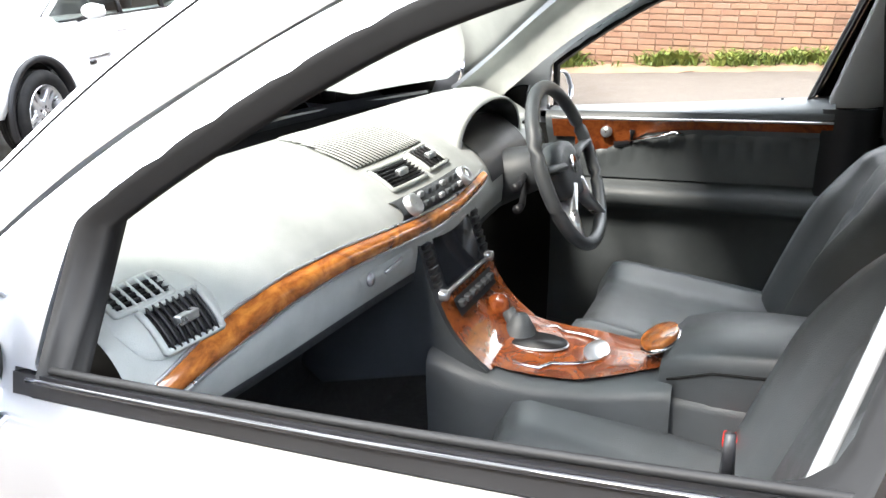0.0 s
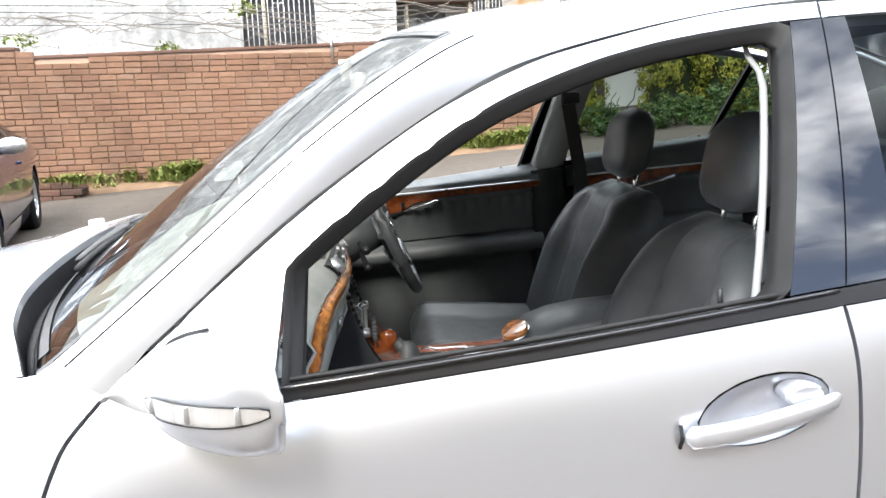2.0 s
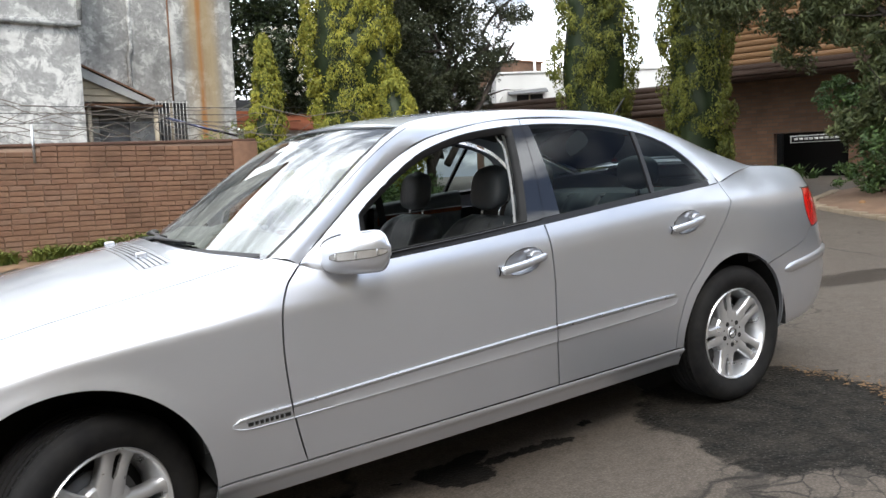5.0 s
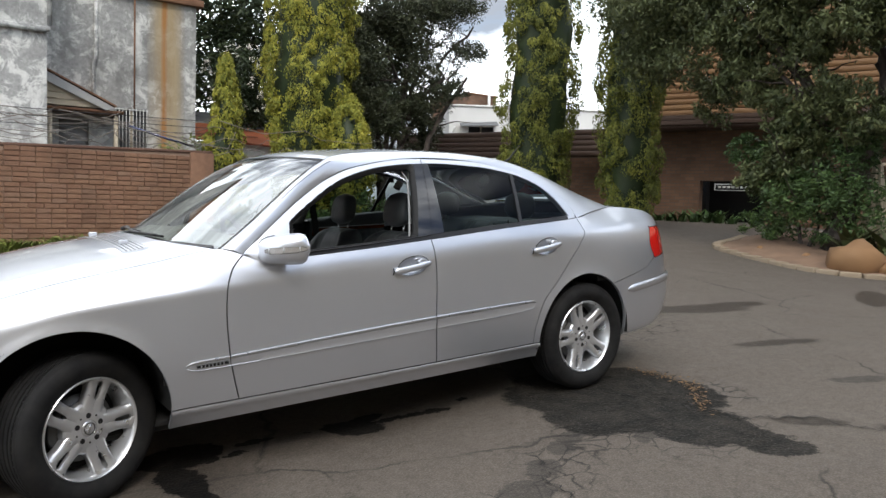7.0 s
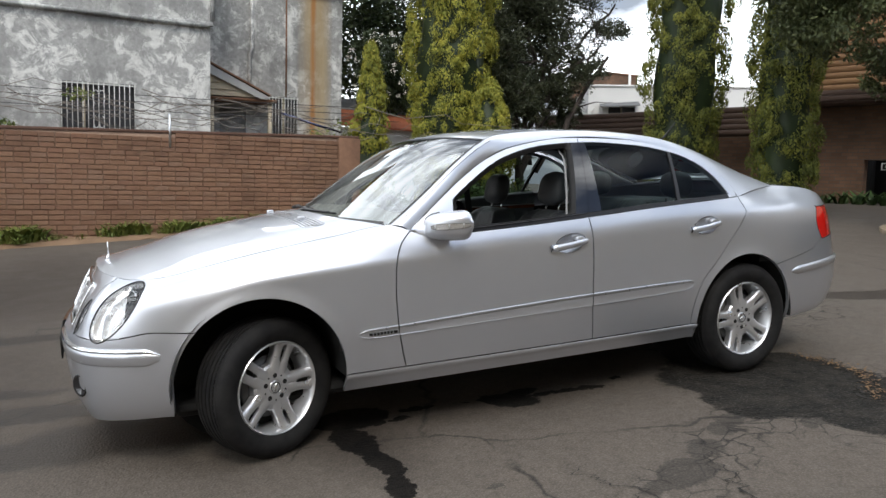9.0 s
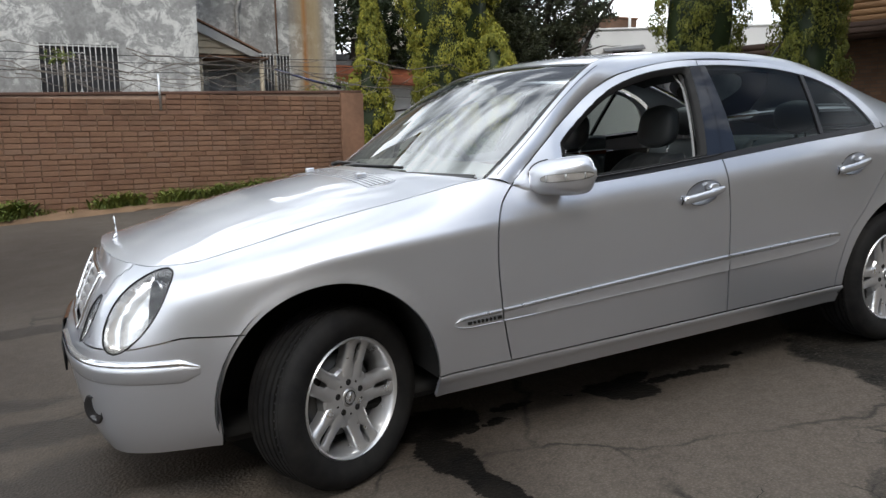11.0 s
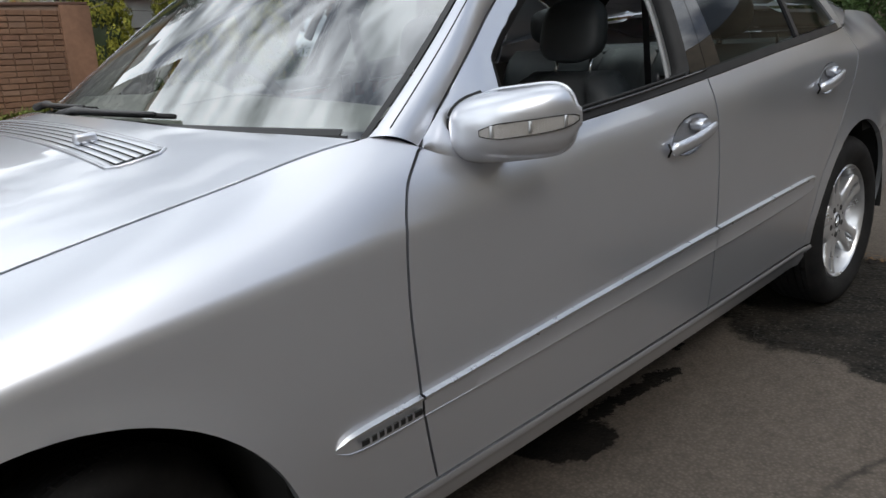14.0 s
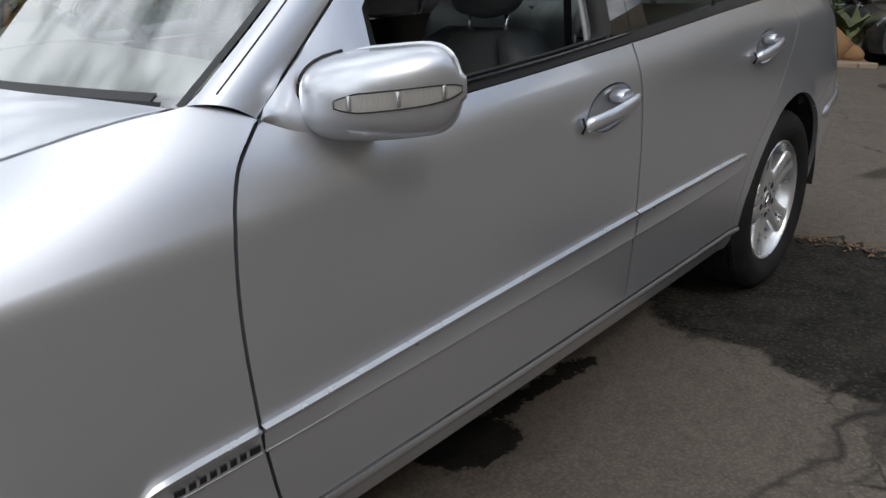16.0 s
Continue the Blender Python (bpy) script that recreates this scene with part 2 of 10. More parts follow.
def chord(pts):
    pts = np.asarray(pts, float)
    return np.r_[0, np.cumsum(np.linalg.norm(np.diff(pts, axis=0), axis=1))]


def through_points(pts, n):
    """n points evenly along a smooth curve through the given ones."""
    u = chord(pts)
    return cubic(u, pts)(np.linspace(0, u[-1], n))


def grid_bm(co, closed_u=False, closed_v=False, flip=False):
    """A bmesh from a grid of places, co[i][j]."""
    bm = bmesh.new()
    rows = [[bm.verts.new(c) for c in row] for row in co]
    nu, nv = len(rows), len(rows[0])
    for i in range(nu if closed_u else nu - 1):
        for j in range(nv if closed_v else nv - 1):
            q = [rows[i][j], rows[(i + 1) % nu][j], rows[(i + 1) % nu][(j + 1) % nv], rows[i][(j + 1) % nv]]
            q = list(dict.fromkeys(q))
            if len(q) > 2:
                bm.faces.new(q[::-1] if flip else q)
    return bm


def cut(bm, field):
    """Splits the faces of a mesh along field(x, y, z) = 0; places that lie near the cut slide onto it."""
    val = {v: field(*v.co) for v in bm.verts}
    slide = {}
    for e in bm.edges:
        a, b = e.verts
        fa, fb = val[a], val[b]
        if fa * fb < 0:
            t = fa / (fa - fb)
            if t < 0.22 and t < slide.get(a, (9,))[0]:
                slide[a] = (t, a.co.lerp(b.co, t))
            elif t > 0.78 and 1 - t < slide.get(b, (9,))[0]:
                slide[b] = (1 - t, a.co.lerp(b.co, t))
    for v, (_, co) in slide.items():
        if any(val[o] == 0.0 for o in ()) or any(len(e.link_faces) == 1 for e in v.link_edges):
            continue
        v.co, val[v] = co, 0.0
    for v, x in val.items():
        if abs(x) < 1e-5:
            val[v] = 0.0
    for e in list(bm.edges):
        a, b = e.verts
        fa, fb = val[a], val[b]
        if fa * fb < 0:
            _, nv = bmesh.utils.edge_split(e, a, fa / (fa - fb))
            val[nv] = 0.0
    for f in list(bm.faces):
        zero = [v for v in f.verts if val.get(v, 1) == 0.0]
        if len(zero) == 2 and min(val[v] for v in f.verts) < 0 < max(val[v] for v in f.verts):
            try:
                bmesh.utils.face_split(f, zero[0], zero[1])
            except ValueError:
                pass
    return bm


def only(bm, keep):
    """A copy of a mesh with those faces alone whose middle passes keep(x, y, z)."""
    out = bm.copy()
    gone = [f for f in out.faces if not keep(*f.calc_center_median())]
    bmesh.ops.delete(out, geom=gone, context="FACES")
    bmesh.ops.delete(out, geom=[v for v in out.verts if not v.link_faces], context="VERTS")
    return out


def lipped(bm, depth=0.012, gap=0.0018, keep=None):
    """Draws the rim of a panel in by gap and folds it back by depth, as pressed sheet has it."""
    bm.normal_update()
    rim = [e for e in bm.edges if len(e.link_faces) == 1 and (keep is None or keep(*((e.verts[0].co + e.verts[1].co) / 2)))]
    verts = {v for e in rim for v in e.verts}
    nrm = {v: v.normal.copy() for v in verts}
    for v in verts:
        pull = Vector()
        for e in v.link_edges:
            if len(e.link_faces) == 1 and e in rim:
                f = e.link_faces[0]
                t = (e.verts[1].co - e.verts[0].co).normalized()
                d = f.calc_center_median() - (e.verts[0].co + e.verts[1].co) / 2
                d -= t * d.dot(t)
                if d.length > 1e-7:
                    pull += d.normalized()
        if pull.length > 1e-6:
            v.co += pull.normalized() * gap
    for e in rim:
        e.smooth = False
    made = bmesh.ops.extrude_edge_only(bm, edges=rim)["geom"]
    low = [g for g in made if isinstance(g, bmesh.types.BMVert)]
    pairs = {}
    for e in bm.edges:
        a, b = e.verts
        if a in nrm and b not in nrm:
            pairs.setdefault(b, a)
        elif b in nrm and a not in nrm:
            pairs.setdefault(a, b)
    for v in low:
        if v in pairs:
            v.co -= nrm[pairs[v]] * depth
    return bm


def mirrored(bm):
    out = bm.copy()
    for v in out.verts:
        v.co.y = -v.co.y
    bmesh.ops.reverse_faces(out, faces=out.faces[:])
    return out


def box_bm(x0, y0, z0, x1, y1, z1, bevel=0.0, seg=2, m=None):
    bm = bmesh.new()
    bmesh.ops.create_cube(bm, size=1, matrix=Matrix.LocRotScale(((x0 + x1) / 2, (y0 + y1) / 2, (z0 + z1) / 2), None, (abs(x1 - x0), abs(y1 - y0), abs(z1 - z0))))
    if bevel:
        bmesh.ops.bevel(bm, geom=bm.edges[:], offset=bevel, segments=seg, profile=0.5, affect="EDGES")
    if m is not None:
        bm.transform(m)
    return bm


def tube_bm(path, radius, n=10, caps=True, flat=1.0):
    """A pipe along points; radius may be one number or one a point."""
    path = [Vector(p) for p in path]
    rad = [float(radius)] * len(path) if isinstance(radius, (int, float)) else [float(r) for r in radius]
    bm, rings = bmesh.new(), []
    up = Vector((0, 0, 1))
    for i, p in enumerate(path):
        d = (path[min(i + 1, len(path) - 1)] - path[max(i - 1, 0)]).normalized()
        a = d.cross(up if abs(d.z) < 0.95 else Vector((1, 0, 0))).normalized()
        b = a.cross(d).normalized()
        rings.append([bm.verts.new(p + rad[i] * (a * math.cos(k) + b * flat * math.sin(k))) for k in np.linspace(0, 2 * math.pi, n, endpoint=False)])
    for r0, r1 in zip(rings, rings[1:]):
        for k in range(n):
            bm.faces.new((r0[k], r0[(k + 1) % n], r1[(k + 1) % n], r1[k]))
    if caps:
        bm.faces.new(rings[0][::-1]), bm.faces.new(rings[-1])
    bmesh.ops.recalc_face_normals(bm, faces=bm.faces[:])
    return bm


def lathe_bm(profile, n=48, axis="y"):
    """A body of revolution from (along, radius) pairs round an axis through the origin."""
    rows = []
    for a, r in profile:
        ring = []
        for k in np.linspace(0, 2 * math.pi, n, endpoint=False):
            c, s = r * math.cos(k), r * math.sin(k)
            ring.append({"y": (c, a, s), "x": (a, c, s), "z": (c, s, a)}[axis])
        rows.append(ring)
    bm = grid_bm(rows, closed_v=True)
    bmesh.ops.recalc_face_normals(bm, faces=bm.faces[:])
    return bm


def plate_bm(outline, depth, axis=(0, 0, 1), bevel=0.0):
    """A flat plate of that outline (3D points in one plane), thickened along axis."""
    bm = bmesh.new()
    vs = [bm.verts.new(p) for p in outline]
    f = bm.faces.new(vs)
    if depth:
        made = bmesh.ops.extrude_face_region(bm, geom=[f])["geom"]
        for g in made:
            if isinstance(g, bmesh.types.BMVert):
                g.co += Vector(axis) * depth
    bmesh.ops.recalc_face_normals(bm, faces=bm.faces[:])
    if bevel:
        bmesh.ops.bevel(bm, geom=[e for e in bm.edges if e.calc_face_angle(0) > 0.5], offset=bevel, segments=2, profile=0.5, affect="EDGES")
    return bm


def join_bm(*many):
    out = bmesh.new()
    for bm in many:
        me = bpy.data.meshes.new("join")
        bm.to_mesh(me)
        out.from_mesh(me)
        bm.free()
        bpy.data.meshes.remove(me)
    return out


def smooth01(x):
    x = min(1.0, max(0.0, x))
    return x * x * (3 - 2 * x)


# ---------------------------------------------------------------- ground
def ground_z(x, y):
    """Height of the yard: a slope that flattens past the car's tail."""
    far = smooth01((y - 1.0) / 6.0)
    knee = 7.0 + 7.0 * far
    soft = x if x < knee else knee + 1.2 * (1 - math.exp(-(x - knee) / 3.0))
    soft = -14.0 + 3.0 * math.atan((x + 14.0) / 3.0) if x < -14 else soft
    dip = 0.06 * max(0.0, min(x, 16.0) - 9.2) * (1 - smooth01((y - 0.8) / 3.0))
    return 0.0577 * soft + 0.10 * smooth01((y - 3.0) / 7.0) - dip


class Ground(Mat):
    def spots(self, where, wob, edge=(0.8, 1.12), wob_scale=5.0):
        """One where uneven spots (x, y, rx, ry, turn) lie, nought elsewhere."""
        n = self.n.new("ShaderNodeTexNoise")
        n.inputs["Scale"].default_value, n.inputs["Detail"].default_value, n.inputs["Roughness"].default_value = wob_scale, 9.0, 0.74
        self.l.new(self.co.outputs["Object"], n.inputs["Vector"])
        off = self.n.new("ShaderNodeVectorMath")
        off.operation = "MULTIPLY_ADD"
        off.inputs[1].default_value = (wob, wob, 0)
        self.l.new(n.outputs["Color"], off.inputs[0]), self.l.new(self.co.outputs["Object"], off.inputs[2])
        total = None
        for x, y, rx, ry, turn in where:
            mp = self.n.new("ShaderNodeMapping")
            mp.vector_type = "TEXTURE"
            mp.inputs["Location"].default_value = (x + wob * 0.5, y + wob * 0.5, 0)
            mp.inputs["Rotation"].default_value = (0, 0, turn)
            mp.inputs["Scale"].default_value = (rx, ry, 1000)
            self.l.new(off.outputs[0], mp.inputs["Vector"])
            ln = self.n.new("ShaderNodeVectorMath")
            ln.operation = "LENGTH"
            self.l.new(mp.outputs["Vector"], ln.inputs[0])
            total = ln.outputs["Value"] if total is None else self.math("MINIMUM", total, ln.outputs["Value"])
        return self.ramp(self.math("MULTIPLY", total, 0.5), (edge[0] * 0.5, 1.0), (edge[1] * 0.5, 0.0))


def m_asphalt():
    """Worn asphalt with coarse dark patches, oil stains, damp spots and fine cracks."""
    k = Ground("worn asphalt", (0.1, 0.1, 0.1), 0.8, Specular_IOR_Level=0.28)
    big, mid, fine = k.noise(0.4, 6, 0.6), k.noise(2.6, 7, 0.62, distort=0.6), k.noise(75, 3, 0.6)
    c = lambda v, w=0.14: (v * (1 + w * 1.35), v, v * (1 - w * 1.25))
    base = k.mix(k.ramp(big, (0.34, c(0.046)), (0.66, c(0.094))), k.ramp(mid, (0.3, c(0.050)), (0.7, c(0.098))), 0.5)
    grit = k.ramp(k.voronoi(95), (0.05, c(0.16)), (0.35, c(0.085)), (0.7, c(0.04)))
    col = k.mix(k.mix(base, grit, 0.58), k.ramp(k.noise(22, 6, 0.7), (0.3, c(0.032)), (0.7, c(0.13))), 0.32)
    patch = k.spots([(2.86, -0.92, 0.60, 0.52, 0.0), (2.62, -1.30, 0.42, 0.34, -0.2), (3.02, -1.20, 0.44, 0.42, 0.4), (2.80, -1.72, 0.32, 0.28, 0.5), (2.84, -2.02, 0.17, 0.26, 0.1)], 0.34, (0.95, 1.02), 5.5)
    thin = k.spots([(2.16, -1.43, 0.16, 0.06, 0.4), (2.02, -1.50, 0.10, 0.07, 0.5), (1.76, -1.64, 0.12, 0.09, 0.6), (1.52, -1.80, 0.17, 0.12, 0.35), (1.32, -1.86, 0.11, 0.06, 0.25), (0.95, -2.01, 0.12, 0.07, 0.2), (1.19, -2.08, 0.08, 0.04, 0.1), (0.76, -1.55, 0.05, 0.02, -0.3), (4.33, -1.79, 0.22, 0.07, -0.5), (2.5, -1.62, 0.16, 0.06, 0.5)], 0.16, (0.94, 1.04), 9.0)
    chips = k.ramp(k.voronoi(62), (0.03, (0.14, 0.13, 0.115)), (0.17, (0.028, 0.026, 0.024)), (0.5, (0.008, 0.008, 0.007)))
    worn = k.ramp(k.noise(9, 6, 0.7), (0.36, 1.0), (0.68, 0.72))
    col = k.mix(k.mix(col, chips, k.math("MULTIPLY", thin, 0.5)), chips, k.math("MULTIPLY", patch, worn))
    damp = k.spots([(3.31, -2.02, 0.20, 0.08, -0.92), (3.60, -2.45, 0.22, 0.09, -0.95), (5.6, 0.4, 0.55, 0.22, -0.6), (6.15, 0.3, 0.3, 0.14, -0.4), (-1.25, -0.15, 0.75, 0.22, -0.25), (-0.5, -0.15, 0.55, 0.28, -0.2), (-1.0, 0.45, 0.6, 0.16, -0.15), (-1.5, 1.0, 0.7, 0.12, -0.2), (-1.3, 2.6, 0.8, 0.16, -0.2), (-2.2, 0.3, 0.6, 0.2, -0.2), (7.6, -0.3, 0.7, 0.16, 0.5), (6.8, 2.2, 0.5, 0.12, 0.6), (4.9, -0.9, 0.4, 0.1, -0.4)], 0.30, (0.86, 1.08), 4.0)
    col = k.mix(col, k.mix(col, (0.46, 0.44, 0.42), 1.0, "MULTIPLY"), damp)
    oil = k.spots([(1.36, -0.62, 0.17, 0.12, -0.6), (1.62, -0.62, 0.20, 0.028, -0.05), (1.88, -0.65, 0.10, 0.035, -0.2), (2.11, -0.56, 0.045, 0.02, 0.0), (0.50, -0.48, 0.22, 0.16, 0.2), (0.42, -0.78, 0.10, 0.22, 0.1), (0.45, -1.08, 0.07, 0.14, 0.2), (0.42, -1.36, 0.06, 0.13, -0.2), (0.30, -1.49, 0.11, 0.022, 0.3), (0.86, -0.50, 0.11, 0.035, 0.0), (0.73, -0.60, 0.06, 0.035, 0.3), (0.61, -0.61, 0.06, 0.04, 0.5), (1.14, -0.54, 0.03, 0.014, 0.0), (1.45, -0.54, 0.16, 0.06, 0.2), (0.46, -1.18, 0.05, 0.10, 0.0)], 0.15, (0.92, 1.0), 12.0)
    smear = k.spots([(1.3, -0.6, 0.75, 0.22, 0.0), (0.45, -0.8, 0.30, 0.55, 0.05)], 0.3, (0.3, 1.2))
    col = k.mix(col, k.mix(col, (0.55, 0.53, 0.51), 1.0, "MULTIPLY"), smear)
    col = k.mix(col, (0.006, 0.006, 0.006), k.math("MULTIPLY", oil, k.ramp(k.noise(16, 7, 0.7), (0.34, 1.0), (0.62, 0.85))))
    wet = k.spots([(-1.7, 1.5, 1.3, 2.4, 0.0), (-1.1, 5.5, 1.0, 3.4, 0.0)], 0.9, (0.45, 1.25), 1.2)
    col = k.mix(col, k.mix(col, (0.58, 0.55, 0.53), 1.0, "MULTIPLY"), wet)
    # fine cracks, close together in the broken stretches
    wob = k.n.new("ShaderNodeVectorMath")
    wob.operation = "MULTIPLY_ADD"
    nz = k.n.new("ShaderNodeTexNoise")
    nz.inputs["Scale"].default_value, nz.inputs["Detail"].default_value = 3.0, 5.0
    k.l.new(k.co.outputs["Object"], nz.inputs["Vector"]), k.l.new(nz.outputs["Color"], wob.inputs[0])
    wob.inputs[1].default_value = (0.35, 0.35, 0)
    k.l.new(k.co.outputs["Object"], wob.inputs[2])
    for scale, width, zones in ((0.55, 0.008, [(2, 1, 9, 6, 0.2)]), (7.0, 0.045, [(2.25, -1.50, 0.30, 0.30, 0.2), (1.9, -1.66, 0.34, 0.26, 0.5), (1.42, -1.92, 0.42, 0.24, 0.2), (0.98, -2.06, 0.42, 0.16, 0.1), (2.75, -1.75, 0.5, 0.35, 0.2), (3.35, -1.3, 0.25, 0.4, 0.3), (4.6, 0.2, 1.0, 0.4, 0.6)])):
        v = k.n.new("ShaderNodeTexVoronoi")
        v.feature = "DISTANCE_TO_EDGE"
        v.inputs["Scale"].default_value = scale
        k.l.new(wob.outputs[0], v.inputs["Vector"])
        line = k.ramp(v.outputs["Distance"], (0.0, 1.0), (width, 0.0))
        fade = k.ramp(k.noise(1.3, 4), (0.44, 0.0), (0.56, 0.85)) if scale < 1 else k.ramp(k.noise(2.2, 4), (0.34, 0.25), (0.5, 1.0))
        col = k.mix(col, (0.010, 0.009, 0.008), k.math("MULTIPLY", k.math("MULTIPLY", line, fade), k.spots(zones, 0.5, (0.6, 1.1))))
    k.to("Base Color", col)
    k.to("Specular IOR Level", k.mix(k.mix((0.28, 0.28, 0.28), (0.12, 0.12, 0.12), patch), (0.02, 0.02, 0.02), oil))
    k.to("Roughness", k.mix(k.mix(k.ramp(mid, (0.3, 0.68), (0.7, 0.88)), (0.5, 0.5, 0.5), damp), (0.62, 0.62, 0.62), oil))
    k.bump(k.mix(k.mix(fine, k.voronoi(80), 0.5), k.voronoi(60), patch), 0.6, 0.008)
    return k.m


ASPHALT = m_asphalt()
CRACK = plain("crack filled with grit", (0.016, 0.014, 0.012), 0.95, 0, 120, 0.4, 0.3)
fine_g = np.arange(-12, 24, 0.6)
xs_g = np.unique(np.r_[-900, -300, -120, -60, np.arange(-40, -12, 4.0), fine_g, np.arange(24, 48, 4.0), 60, 120, 300, 900])
ys_g = xs_g
tagged(part("ground", grid_bm([[(x, y, ground_z(x, y)) for y in ys_g] for x in xs_g], flip=False), ASPHALT), "worn grey asphalt yard with cracks and patches", "ground", kind="structure")


def on_car_plane(x, y, lift=0.0):
    """A place on the yard beside the car, from the car's own axes."""
    p = SLOPE @ Vector((x, y, 0))
    return Vector((p.x, p.y, ground_z(p.x, p.y) + lift))


def crack_line(a, b, seed, width=0.012, wander=0.05, n=30):
    rnd = random.Random(seed)
    off, bm, prev = 0.0, bmesh.new(), None
    d = Vector((b[0] - a[0], b[1] - a[1]))
    nrm = Vector((-d.y, d.x)).normalized()
    for i in range(n + 1):
        t = i / n
        off = off * 0.85 + rnd.uniform(-wander, wander)
        c = Vector(a) + d * t + nrm * off
        w = width * rnd.uniform(0.3, 1.2) * math.sin(math.pi * min(0.97, max(0.03, t))) ** 0.4
        pair = [bm.verts.new(on_car_plane(c.x + nrm.x * s * w, c.y + nrm.y * s * w, 0.0065)) for s in (-1, 1)]
        if prev:
            bm.faces.new((prev[0], prev[1], pair[1], pair[0]))
        prev = pair
    return tagged(part("asphalt_crack", bm, CRACK), "thin dark crack in the asphalt", "crack", "cracks in the yard", "structure")


for i, (a, b, w) in enumerate([((3.42, -0.72), (3.42, -1.22), 0.016), ((3.42, -1.2), (2.98, -1.62), 0.014), ((2.98, -1.6), (3.5, -2.3), 0.008), ((1.82, -1.68), (1.40, -2.30), 0.006), ((2.54, -0.5), (2.26, -1.05), 0.006), ((1.25, -1.55), (1.15, -2.0), 0.005), ((0.9, -2.0), (0.2, -2.15), 0.005), ((4.4, 0.6), (6.4, 2.6), 0.004), ((6.0, 1.4), (8.3, 2.0), 0.004)]):
    crack_line(a, b, 40 + i, w)
LITTER = plain("dry leaves", (0.15, 0.09, 0.042), 0.9, 0, 80, 0.5, 0.1)
rnd = random.Random(77)
bm = bmesh.new()
for _ in range(300):
    t = rnd.random()
    x, y = (3.42, -0.72 - 1.0 * t) if t < 0.5 else (3.42 - 0.88 * (t - 0.5), -1.22 - 0.8 * (t - 0.5))
    x, y = x + rnd.gauss(0, 0.035), y + rnd.gauss(0, 0.035)
    p, a, s = on_car_plane(x, y, 0.008 + rnd.random() * 0.006), rnd.uniform(0, 6.28), rnd.uniform(0.006, 0.016)
    u, w = Vector((math.cos(a), math.sin(a), rnd.uniform(-0.3, 0.3))) * s, Vector((-math.sin(a), math.cos(a), rnd.uniform(-0.3, 0.3))) * s * 0.5
    bm.faces.new([bm.verts.new(p + q) for q in (u, w, -u, -w)])
tagged(part("leaf_litter", bm, LITTER, None, "", False), "dry brown leaf litter along the patch edge", "leaf litter", kind="stuff")


# ---------------------------------------------------------------- leaves and trees
def m_leaf(name, dark, mid, light, rough=0.55, patch=0.4, scale=1.6):
    k = Mat(name, mid, rough)
    isl = k.island()
    col = k.mix(k.ramp(isl, (0.0, dark), (0.55, mid), (1.0, light)), k.ramp(k.noise(scale, 5), (0.32, dark), (0.5, mid), (0.68, light)), patch)
    k.to("Base Color", col)
    k.set("Specular IOR Level", 0.3)
    return k.m


LEAF_GOLD = m_leaf("golden cypress foliage", (0.060, 0.074, 0.012), (0.19, 0.198, 0.026), (0.39, 0.345, 0.044), 0.7, 0.5, 3.0)
LEAF_CYP = m_leaf("green cypress foliage", (0.036, 0.048, 0.011), (0.115, 0.130, 0.022), (0.25, 0.24, 0.04), 0.7, 0.5, 3.0)
LEAF_DARK = m_leaf("dark foliage and crown shade", (0.008, 0.016, 0.006), (0.022, 0.036, 0.012), (0.055, 0.07, 0.025))
LEAF_FEATHER = m_leaf("grey-green feathery foliage", (0.014, 0.019, 0.009), (0.038, 0.046, 0.022), (0.085, 0.092, 0.045))
LEAF_OLIVE = m_leaf("olive tree foliage", (0.022, 0.03, 0.011), (0.058, 0.074, 0.026), (0.14, 0.15, 0.06))
LEAF_SHRUB = m_leaf("shrub leaves", (0.015, 0.03, 0.01), (0.045, 0.085, 0.025), (0.11, 0.17, 0.05))
LEAF_WEED = m_leaf("weeds", (0.04, 0.06, 0.012), (0.12, 0.16, 0.03), (0.26, 0.27, 0.07))
PETAL = plain("pale blossom", (0.75, 0.7, 0.62), 0.7)


def m_bark(name, a, b):
    k = Mat(name, a, 0.9)
    n = k.noise(9, 6, 0.6, (1, 1, 0.25))
    k.to("Base Color", k.ramp(n, (0.3, a), (0.7, b)))
    return k.bump(n, 0.6, 0.03).m


BARK = m_bark("dark bark", (0.018, 0.014, 0.012), (0.07, 0.055, 0.045))


def leaf_cloud(bm, rnd, centre, radius, count, size, squash=1.0, droop=0.0):
    """Scatters small folded leaves through a rounded clump."""
    for _ in range(count):
        d = Vector((rnd.gauss(0, 1), rnd.gauss(0, 1), rnd.gauss(0, 1))).normalized() * radius * rnd.random() ** 0.45
        p = centre + Vector((d.x, d.y, d.z * squash))
        ax = Vector((rnd.gauss(0, 1), rnd.gauss(0, 1), rnd.gauss(0, 0.7) - droop)).normalized() * size * rnd.uniform(0.6, 1.3)
        sd = ax.cross(Vector((rnd.gauss(0, 1), rnd.gauss(0, 1), rnd.gauss(0, 1)))).normalized() * size * rnd.uniform(0.22, 0.4)
        v = [bm.verts.new(q) for q in (p - ax, p + sd, p + ax, p - sd)]
        bm.faces.new(v)


def leaf_mesh(name, p, ax, sd, mat, parent):
    """One mesh of many small four-cornered leaves: places, half lengths and half widths as arrays."""
    n = len(p)
    v = np.stack([p - ax, p + sd - ax * 0.2, p + ax, p - sd - ax * 0.2], 1).reshape(-1, 3)
    me = bpy.data.meshes.new(name)
    me.from_pydata(v.tolist(), [], np.arange(n * 4).reshape(n, 4).tolist())
    me.materials.append(mat)
    ob = new(name, me)
    ob.parent = parent
    return tagged(ob, kind="stuff")


